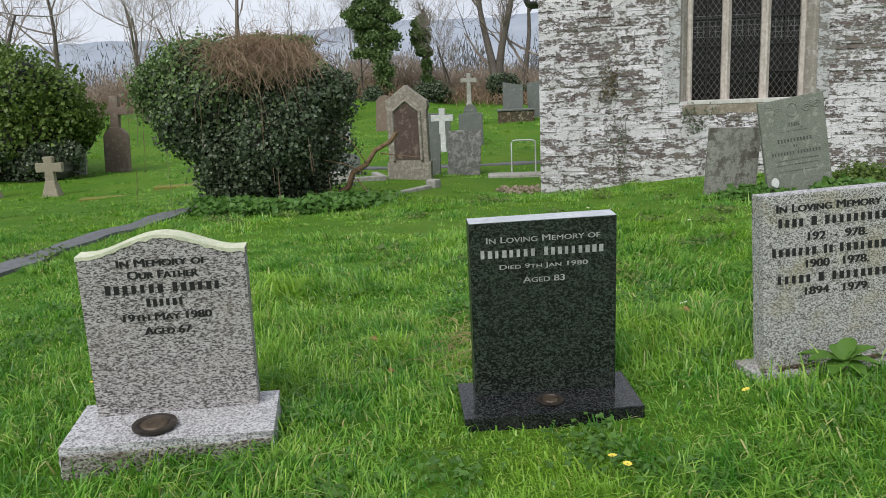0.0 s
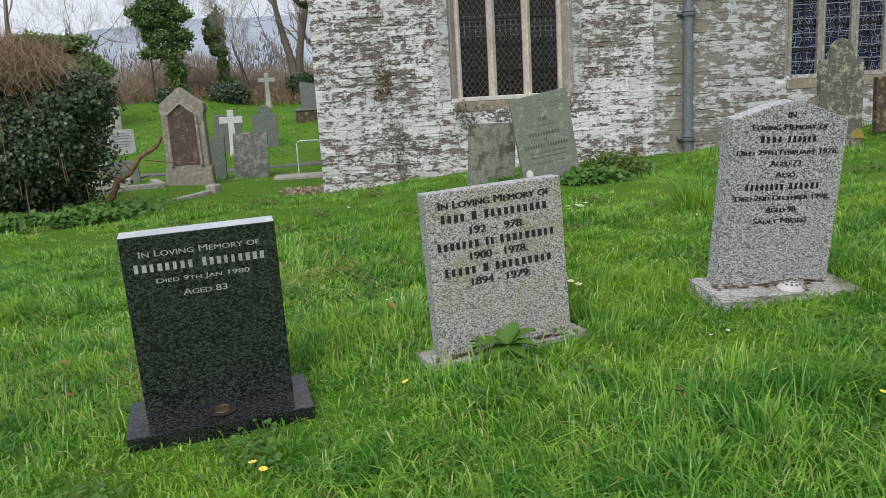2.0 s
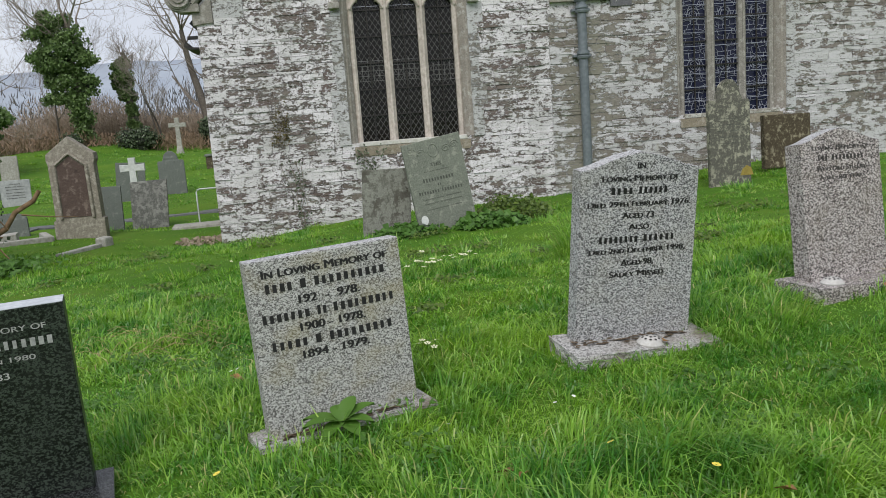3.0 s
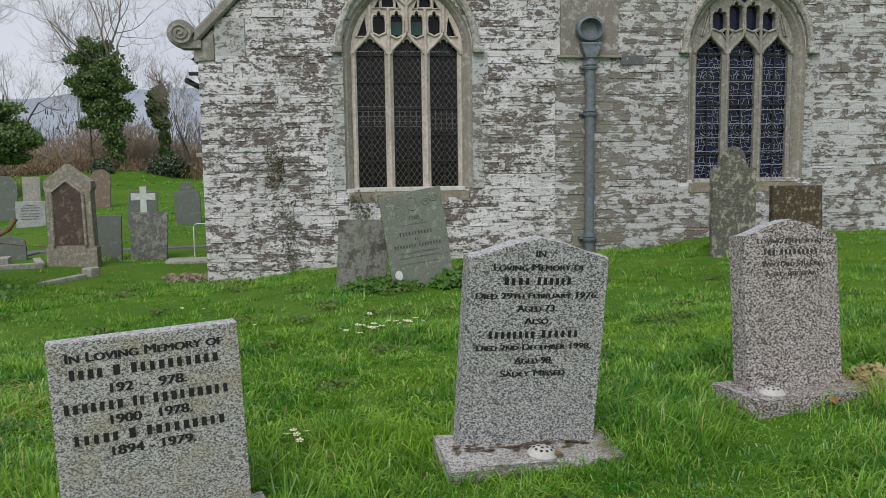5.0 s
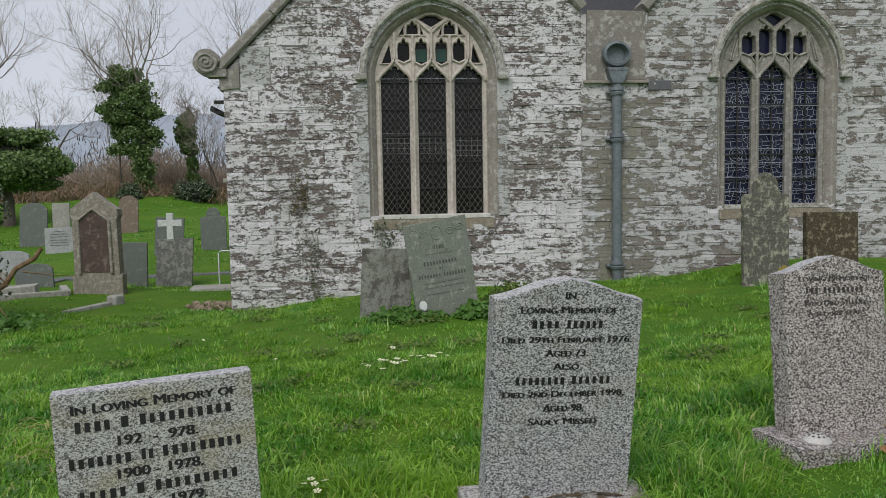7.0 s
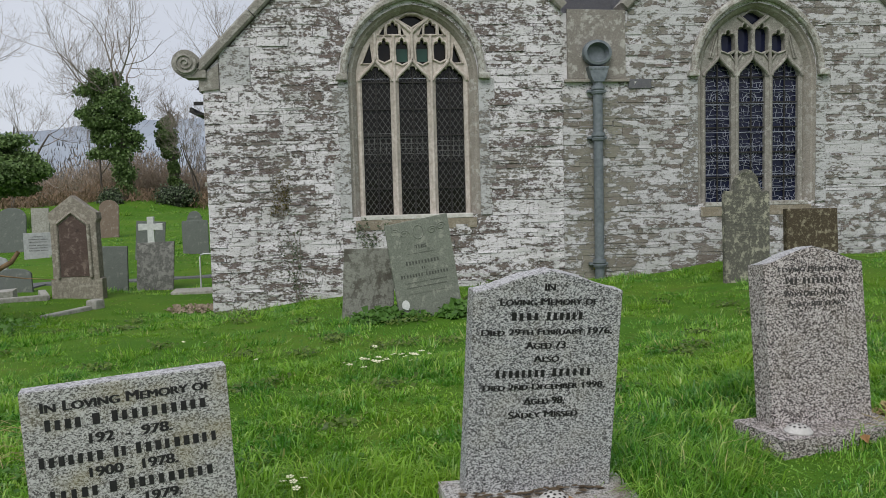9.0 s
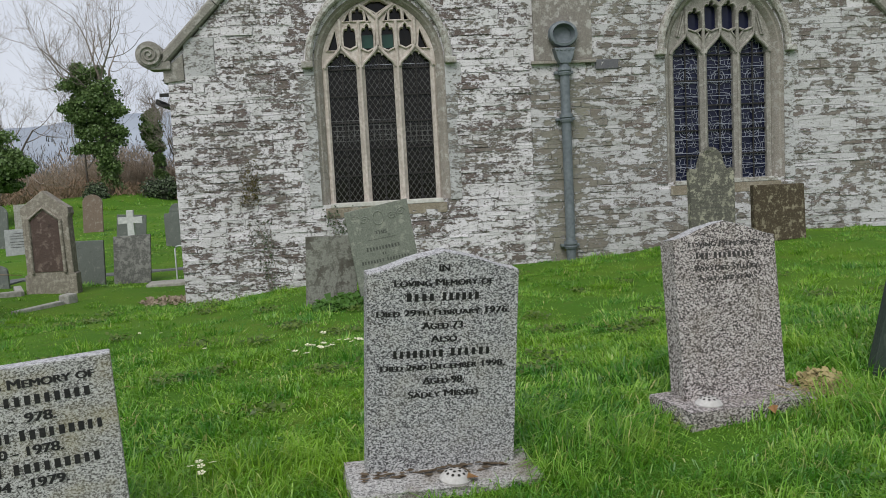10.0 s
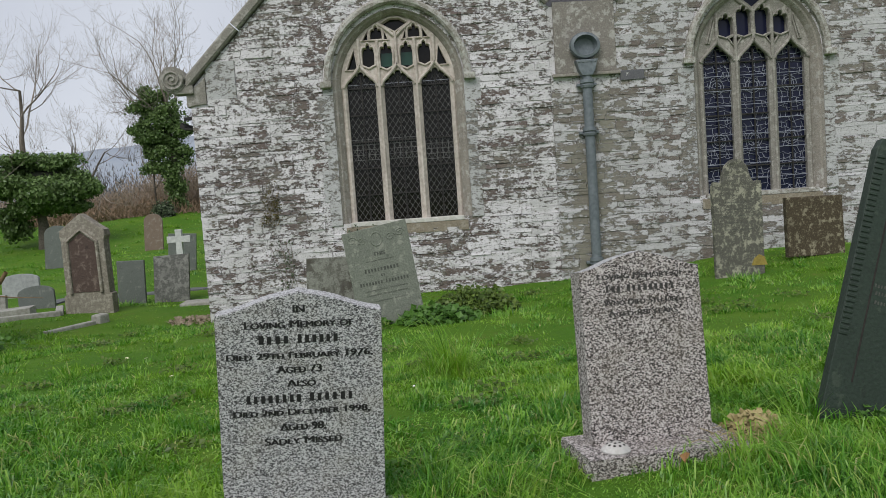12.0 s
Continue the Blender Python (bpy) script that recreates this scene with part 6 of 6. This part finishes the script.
bare_tree(-6.5, 47, 5.0, 81, "leafless thorn in the far hedge", 0.07, 4, 2)
ivied_tree(-27, 29, ((0, 3.4, 0.9, 1.5), (0.2, 5.4, 0.8, 1.3), (-0.2, 1.6, 0.7, 1.3)), 43, "ivy-clad trunk behind the hedge", 7.0, 1800, 3.0)


def thicket(name, xs, ys, count, h0, h1, w, mat, label, seed, spread_x=0.35):
    """Upright stems and twigs, each a thin blade, past counting."""
    rng = np.random.RandomState(seed)
    x, y = rng.uniform(*xs, count), rng.uniform(*ys, count)
    z = land(x, y)
    h = rng.uniform(h0, h1, count) * (0.75 + 0.35 * np.sin(x * 0.55 + seed) * np.sin(x * 0.21 + 1))
    a = rng.uniform(0, 3.14, count)
    lean = rng.normal(0, spread_x, (count, 2)) * h[:, None] * 0.6
    ux, uy = np.cos(a) * w, np.sin(a) * w
    low = h * rng.uniform(0.0, 1.0, count) ** 0.8
    ln = rng.uniform(0.18, 0.42, count) * (h0 + h1) / 2 * (1.15 - low / h)
    tip = np.stack([x + lean[:, 0] * ln / h * 2.5, y + lean[:, 1] * ln / h * 2.5, z + low + ln], -1)
    v = np.stack([np.stack([x - ux, y - uy, z + low - 0.1], -1), np.stack([x + ux, y + uy, z + low - 0.1], -1), tip], 1).reshape(-1, 3)
    f = np.arange(count * 3).reshape(-1, 3)
    tagged(raw_mesh(name, v, f, mat), label, "scrub", kind="stuff")


thicket("scrub", (-60, 8), (48, 57), 90000, 1.6, 3.6, 0.024, M_SCRUB, "thick brown leafless scrub along the boundary", 5, 0.7)
thicket("bracken", (-40, 6), (44, 48), 16000, 0.5, 1.5, 0.03, M_DEAD, "dead rust-brown bracken", 6, 0.6)
thicket("far_wood", (-190, 60), (118, 150), 30000, 6.0, 13.0, 0.1, M_WOOD, "grey leafless wood across the field", 7, 0.2)

# creepers on the church wall, weeds at its foot
def creeper(x, z, w, h, n, seed, mat):
    rng = np.random.RandomState(seed)
    paths, pts = [], []
    for i in range(5):
        px, pz = x + rng.uniform(-w, w) * 0.4, z
        path = [(px, FACE - 0.03, pz, 0.006)]
        for k in range(7):
            px, pz = px + rng.normal(0, w * 0.22), pz + h / 7
            path.append((px, FACE - 0.035, pz, 0.005))
            for _ in range(n // 35):
                pts.append((px + rng.normal(0, 0.05), FACE - 0.04 - abs(rng.normal(0, 0.03)), pz + rng.normal(0, 0.07)))
        paths.append(path)
    ob = thing("wall_creeper", pose(0, 0, 0), "sparse ivy creeping up the limewashed wall", "creeper")
    v, f = tube_mesh(paths, 4)
    raw_mesh("stem_growth", v, f, M_TWIG, ob)
    v, f = leaves(np.array(pts), np.tile([0, -1.0, 0.2], (len(pts), 1)), 0.034, rng)
    tagged(raw_mesh("leaf_mass", v, f, mat, ob), kind="stuff")


creeper(0.75, 1.05, 0.3, 0.75, 70, 1, M_MOSSY)
creeper(0.72, 1.1, 0.16, 0.45, 140, 9, M_MOSSY)
creeper(0.95, -0.45, 0.22, 1.15, 150, 2, M_IVY_DARK)
creeper(2.2, 0.45, 0.4, 0.45, 160, 3, M_IVY_DARK)


def clump(x, y, r, h, n, seed, size, mat, name, label):
    rng = np.random.RandomState(seed)
    a, q = rng.uniform(0, 6.28, n), np.sqrt(rng.uniform(0, 1, n))
    px, py = x + r * q * np.cos(a), y + 0.7 * r * q * np.sin(a)
    pz = land(px, py) + h * rng.uniform(0.15, 1, n) * (1 - 0.7 * q ** 2)
    v, f = leaves(np.stack([px, py, pz], -1), np.tile([0, -0.5, 1.0], (n, 1)), size, rng, 0.6, 0.2)
    tagged(raw_mesh(name, v, f, mat), label, "weeds", kind="stuff")


clump(4.0, 11.3, 0.6, 0.4, 1500, 4, 0.055, M_LAUREL, "weed_clump", "yellow-green weeds beside the leaning slate")
clump(3.5, 10.5, 0.5, 0.2, 800, 5, 0.08, M_NETTLE, "weed_clump", "low nettles at the slate's foot")
clump(2.4, 10.6, 0.5, 0.16, 500, 6, 0.08, M_NETTLE, "weed_clump", "nettles between the old slates")
clump(5.06, 4.76, 0.15, 0.12, 420, 7, 0.04, M_STRAW, "moss_clump", "golden dry moss beside the granite base")
clump(-0.85, 15.1, 0.5, 0.1, 260, 8, 0.06, M_SCRUB, "dead_weeds", "brown dead weeds at the church corner")

# dock plant in front of the square stone
dock = thing("dock_plant", pose(1.2, 3.45, spot(1.2, 3.45) + 0.035), "broad-leaved dock at the headstone's foot", "plant")
for i, (ang, ln, tilt) in enumerate(((205, 0.21, 0.5), (160, 0.2, 0.45), (105, 0.15, 1.0), (55, 0.19, 0.95), (15, 0.2, 0.7), (-25, 0.17, 0.5), (235, 0.15, 0.3), (-60, 0.14, 0.3))):
    bm = bmesh.new()
    rows = []
    for k in range(7):
        t = k / 6
        w = 0.04 * math.sin(math.pi * min(1, 0.08 + t * 0.92)) ** 0.8
        x, z = ln * t * math.cos(tilt), ln * math.sin(tilt) * t - 0.08 * t * t + 0.03
        rows.append([bm.verts.new((x, s * w, z + abs(s) * 0.012)) for s in (-1, 0, 1)])
    for a, b in zip(rows, rows[1:]):
        for k in (0, 1):
            bm.faces.new((a[k], a[k + 1], b[k + 1], b[k]))
    bmesh.ops.transform(bm, matrix=Matrix.Rotation(radians(ang), 4, "Z"), verts=bm.verts)
    lf = part("leaf", bm, M_DOCK, dock)
    for pl in lf.data.polygons:
        pl.use_smooth = True


def flower(x, y, h, r, petals, mat, name, label, lean=0.0):
    ob = thing(name, pose(x, y, spot(x, y), lean, lean * 0.5, x * 90), label, "flower", "small lawn flowers")
    bm = bmesh.new()
    for i in range(petals):
        a = 2 * math.pi * i / petals
        c, s = math.cos(a), math.sin(a)
        q = [bm.verts.new((c * u - s * w, s * u + c * w, h + z)) for u, w, z in ((0.1 * r, 0, 0), (0.7 * r, 0.38 * r, 0.1 * r), (r, 0, 0.15 * r), (0.7 * r, -0.38 * r, 0.1 * r))]
        bm.faces.new(q)
    part("petals", bm, mat, ob)
    v, f = tube_mesh([[(0, 0, 0, 0.002), (0, 0, h * 0.5, 0.002), (0, 0, h, 0.0015)]], 4)
    raw_mesh("stalk", v, f, M_DOCK, ob)


rng = random.Random(9)
for i in range(26):
    flower(2.2 + rng.gauss(0, 0.2), 7.2 + rng.gauss(0, 0.16), rng.uniform(0.13, 0.19), 0.03, 5, M_PETAL, "primrose", "pale yellow primrose in the grass", rng.uniform(-20, 20))
for x, y in ((1.66, 4.28), (1.71, 4.34), (1.76, 4.3), (1.69, 4.38), (1.73, 4.24), (2.5, 7.1), (2.6, 7.3), (1.15, 7.6), (0.2, 9.0), (0.5, 8.8)):
    flower(x, y, 0.14, 0.021, 5, M_PETAL, "primrose", "pale yellow primrose in the grass", rng.uniform(-25, 25))
for x, y in ((2.1, 3.2), (2.17, 3.3), (1.62, 3.15), (0.67, 4.4), (0.72, 4.45), (3.3, 6.4), (-2.6, 3.9), (-2.55, 3.85), (3.6, 7.4), (-7.5, 14.5), (-8.2, 15.2), (-7.0, 13.6), (-9.0, 14.8)):
    flower(x, y, 0.11, 0.01, 9, M_WHITE_PETAL, "daisy", "small white daisy in the lawn", rng.uniform(-25, 25))
for x, y in ((0.17, 2.49), (0.2, 2.44), (2.2, 2.75), (2.42, 2.5), (0.75, 3.05), (-2.3, 3.3), (4.2, 6.5)):
    flower(x, y, 0.11, 0.017, 8, M_YELLOW_PETAL, "celandine", "yellow celandine in the lawn", rng.uniform(-25, 25))
for i, (x, y) in enumerate(((-1.03, 3.97), (-0.83, 3.5), (1.76, 2.78), (1.8, 2.72), (-0.35, 4.1), (0.67, 4.42), (2.95, 3.99), (2.6, 2.35), (-2.2, 3.7), (4.6, 4.4))):
    ob = tagged(mesh_object("fallen_leaf", bmesh.new(), M_DRY_LEAF), "curled brown fallen leaf in the grass", "leaf", "fallen leaves")
    bm = bmesh.new()
    q = [bm.verts.new(c) for c in ((-0.045, 0, 0.01), (-0.01, 0.026, 0.018), (0.045, 0.005, 0.0), (-0.005, -0.026, 0.02), (0, 0, 0.004))]
    for a, b in ((0, 1), (1, 2), (2, 3), (3, 0)):
        bm.faces.new((q[a], q[b], q[4]))
    bm.to_mesh(ob.data)
    bm.free()
    ob.matrix_world = pose(x, y, spot(x, y) + 0.055, 15, 10, i * 67)

# tarmac path along the lower lawn
way = [(-5.2, 4.2), (-5.4, 5.6), (-5.45, 7.0), (-5.7, 8.9), (-5.75, 10.8), (-5.75, 12.5), (-5.7, 14.5), (-5.5, 17.5), (-5.2, 19.6), (-4.0, 20.3), (-1.2, 20.7), (0.4, 21.0)]
bm = bmesh.new()
fine = []
for (xa, ya), (xb, yb) in zip(way, way[1:]):
    fine += [(xa + (xb - xa) * k / 6, ya + (yb - ya) * k / 6) for k in range(6)]
prev = None
for i, (x, y) in enumerate(fine):
    a, b = fine[max(0, i - 1)], fine[min(len(fine) - 1, i + 1)]
    dx, dy = b[0] - a[0], b[1] - a[1]
    q = math.hypot(dx, dy)
    hw = 0.2 + 0.035 * math.sin(i * 1.7)
    row = [bm.verts.new((x + s * hw * dy / q, y - s * hw * dx / q, spot(x + s * hw * dy / q, y - s * hw * dx / q) + hgt)) for s, hgt in ((-1, -0.06), (-0.95, 0.035), (0, 0.05), (0.95, 0.035), (1, -0.06))]
    if prev:
        for k in range(4):
            bm.faces.new((prev[k], prev[k + 1], row[k + 1], row[k]))
    prev = row
tagged(mesh_object("path", bm, M_TARMAC), "narrow worn tarmac path across the lawn", "path", kind="structure")
for x, y, w, d, yaw in ((-10.2, 16.4, 1.2, 0.45, 30), (-9.0, 17.6, 1.3, 0.5, 20)):
    ob = thing("flat_grave", pose(x, y, spot(x, y), 0, 0, yaw), "flat mossy grave stone sunk in lawn", "grave slab")
    part("slab", box(-w / 2, w / 2, -d / 2, d / 2, -0.1, 0.03, 0.02), M_MOSS, ob)

# ---- grass ----
KEEP_OFF = [(-1.617, 2.865, 16.3, 0.4, -0.25, 0.12), (-0.085, 3.205, 12.5, 0.37, -0.2, 0.13), (1.225, 3.6, 16, 0.45, -0.13, 0.16), (2.83, 4.147, 7.5, 0.43, -0.19, 0.14),
            (4.52, 4.645, 10.5, 0.41, -0.19, 0.18), (5.93, 4.87, -4, 0.42, -0.02, 0.12), (-2.85, 2.27, 20, 0.36, -0.31, 0.29), (2.14, 10.92, 3, 0.34, -0.02, 0.12), (2.94, 10.55, 8, 0.42, -0.02, 0.12)]


def meadow(name, xs, ys, count, h0, h1, width, seed, label, tuft=0.62, far=False):
    rng = np.random.RandomState(seed)
    x, y = rng.uniform(*xs, count), rng.uniform(*ys, count)
    # pull a share of the blades together into tufts
    k = count // 110
    tx, ty, th = rng.uniform(*xs, k), rng.uniform(*ys, k), rng.uniform(0.0, 1.0, k) ** 1.6 * 1.7
    pick = rng.randint(0, k, count)
    pulled = rng.rand(count) < tuft
    rad = rng.normal(0, 0.075, (count, 2))
    x = np.where(pulled, tx[pick] + rad[:, 0], x)
    y = np.where(pulled, ty[pick] + rad[:, 1], y)
    ok = ~((x > CORNER - 0.03) & (y > FACE - 0.04))
    for px, py, yaw, hw, y0, y1 in KEEP_OFF:
        c, s = math.cos(radians(yaw)), math.sin(radians(yaw))
        u, v = (x - px) * c + (y - py) * s, -(x - px) * s + (y - py) * c
        ok &= ~((np.abs(u) < hw) & (v > y0) & (v < y1))
    for qx, qy in fine:
        ok &= ((x - qx) ** 2 + (y - qy) ** 2) > 0.21 ** 2 * (0.85 + 0.3 * rng.rand(count))
    ok &= ((x - BX) / 1.1) ** 2 + ((y - BY) / 1.0) ** 2 > 1
    x, y, pulled, pick, rad = x[ok], y[ok], pulled[ok], pick[ok], rad[ok]
    n = len(x)
    z = land(x, y) - 0.012
    patch = 0.75 + 0.35 * np.sin(x * 1.3 + 2 * np.sin(y * 0.8)) * np.sin(y * 1.7 + x * 0.4) + 0.15 * np.sin(x * 4.1) * np.sin(y * 3.3)
    h = rng.uniform(h0, h1, n) * patch * np.where(pulled, 0.65 + 0.9 * th[pick], 0.6)
    for cx, cy, r, gain in ((2.5, 2.75, 0.45, 0.15), (2.1, 2.55, 0.3, 0.2), (3.54, 7.1, 0.18, 2.4), (5.2, 4.2, 0.5, 0.4), (3.6, 4.2, 0.35, 0.8), (5.4, 8.5, 0.6, 0.8), (2.6, 5.4, 0.4, 0.4), (-1.9, 4.6, 0.5, 0.5), (4.9, 6.2, 0.5, 0.7)):
        h *= 1 + gain * np.exp(-((x - cx) ** 2 + (y - cy) ** 2) / r ** 2)
    a = rng.uniform(0, 6.283, n)
    lay = np.sin(x * 0.9 + y * 0.5) * 2.2 + 0.8
    a = np.where(rng.rand(n) < 0.25, lay + rng.normal(0, 0.7, n), a)
    # blades of a tuft lean outwards from its heart
    comb = np.where(rng.rand(n) < 0.45, lay + np.sin(pick * 12.9) * 0.9, np.arctan2(rad[:, 1], rad[:, 0]))
    a = np.where(pulled & (rng.rand(n) < 0.88), comb + rng.normal(0, 0.35, n), a)
    bend = rng.uniform(0.3, 1.6, n) * h
    dx, dy = np.cos(a) * bend, np.sin(a) * bend
    sa = a + np.pi / 2 + rng.normal(0, 0.5, n)
    w = width * rng.uniform(0.6, 1.4, n)
    wx, wy = np.cos(sa) * w, np.sin(sa) * w
    v = np.stack([np.stack([x - wx, y - wy, z], -1), np.stack([x + wx, y + wy, z], -1),
                  np.stack([x + 0.35 * dx - 0.8 * wx, y + 0.35 * dy - 0.8 * wy, z + 0.62 * h], -1), np.stack([x + 0.35 * dx + 0.8 * wx, y + 0.35 * dy + 0.8 * wy, z + 0.62 * h], -1),
                  np.stack([x + dx, y + dy, z + h * np.clip(0.98 - 0.36 * (bend / h) ** 2, 0.2, 1)], -1)], 1).reshape(-1, 3)
    b = np.arange(n)[:, None] * 5
    f = np.concatenate([b + [0, 1, 3], b + [0, 3, 2], b + [2, 3, 4]], 1).reshape(-1, 3)
    if far:
        v = v.reshape(-1, 5, 3)[:, [0, 1, 4]].reshape(-1, 3)
        f = np.arange(n * 3).reshape(-1, 3)
    tagged(raw_mesh(name, v, f, M_GRASS), label, "grass", kind="stuff")


def lawn_weeds(xs, ys, count, size, mat, name, label, seed):
    """Small broad leaves lying in patches among the blades."""
    rng = np.random.RandomState(seed)
    k = max(8, count // 60)
    px, py = rng.uniform(*xs, k), rng.uniform(*ys, k)
    pick = rng.randint(0, k, count)
    x, y = px[pick] + rng.normal(0, 0.09, count), py[pick] + rng.normal(0, 0.09, count)
    z = land(x, y) + rng.uniform(0.01, 0.065, count)
    v, f = leaves(np.stack([x, y, z], -1), np.tile([0.0, -0.25, 1.0], (count, 1)), size, rng, 0.4, 0.0, 0.45)
    tagged(raw_mesh(name, v, f, mat), label, "weeds", kind="stuff")


def straw(xs, ys, count, seed, label):
    """Dead blades lying flat between the green ones."""
    rng = np.random.RandomState(seed)
    paths = []
    for _ in range(count):
        x, y = rng.normal(sum(xs) / 2, (xs[1] - xs[0]) / 3), rng.normal(sum(ys) / 2, (ys[1] - ys[0]) / 3)
        a, ln = rng.uniform(0, 6.28), rng.uniform(0.06, 0.2)
        z = spot(x, y) + rng.uniform(0.02, 0.06)
        paths.append([(x + ln * t * math.cos(a), y + ln * t * math.sin(a), z + 0.03 * math.sin(3 * t), 0.0018) for t in (0, 0.5, 1)])
    v, f = tube_mesh(paths, 3)
    tagged(raw_mesh("dry_grass", v, f, M_STRAW), label, "dry grass", kind="stuff")


meadow("grass", (-4.4, 6.6), (1.75, 4.6), 240000, 0.035, 0.115, 0.0034, 1, "long wet green grass round the headstones", 0.7)
meadow("grass", (-5.0, 8.6), (4.6, 8.0), 175000, 0.035, 0.1, 0.005, 11, "tufted green grass behind the headstones", 0.7)
meadow("grass", (-8.0, 12.0), (8.0, 14.72), 150000, 0.035, 0.095, 0.0085, 2, "rough green grass sloping to the church", 0.65, True)
meadow("grass", (-16.0, -0.4), (9.0, 30.0), 100000, 0.035, 0.09, 0.014, 3, "mown green lawn among the old graves", 0.3, True)
meadow("grass", (-26.0, 3.0), (26.0, 46.0), 40000, 0.06, 0.16, 0.022, 4, "far churchyard grass", 0.3, True)
meadow("grass", (-12.0, -4.0), (3.0, 9.0), 50000, 0.04, 0.1, 0.006, 5, "lawn beside the tarmac path", 0.6, True)
meadow("grass", (-4.0, 8.0), (-3.0, 1.75), 14000, 0.04, 0.12, 0.006, 6, "rough grass along the walked line")
meadow("grass_tuft", (3.44, 3.64), (7.0, 7.2), 900, 0.13, 0.24, 0.003, 7, "dark green tuft of tall grass")
meadow("grass_tuft", (2.05, 2.95), (2.4, 3.0), 2600, 0.05, 0.105, 0.0036, 8, "long arching grass tussock")
meadow("grass_tuft", (5.0, 5.6), (3.9, 4.6), 1300, 0.06, 0.12, 0.0036, 9, "long arching grass tussock")
meadow("grass_tuft", (3.3, 3.8), (4.0, 4.6), 1800, 0.08, 0.15, 0.003, 10, "long grass beside the headstones")
lawn_weeds((-4.0, 6.0), (1.9, 5.2), 5200, 0.03, M_NETTLE, "lawn_weeds", "small broad weed leaves in the lawn", 31)
lawn_weeds((-6.0, 8.0), (5.2, 13.5), 4200, 0.04, M_LAUREL, "lawn_weeds", "yellowish weed leaves among the grass", 32)
straw((-0.75, -0.2), (3.5, 4.3), 230, 33, "dry straw between the headstones")
straw((-0.4, 0.6), (5.2, 6.2), 110, 35, "dry straw in the sloping lawn")
straw((4.85, 5.1), (4.5, 4.7), 70, 36, "dry straw beside the granite base")

# ---- wall stones ----
lay_stones()
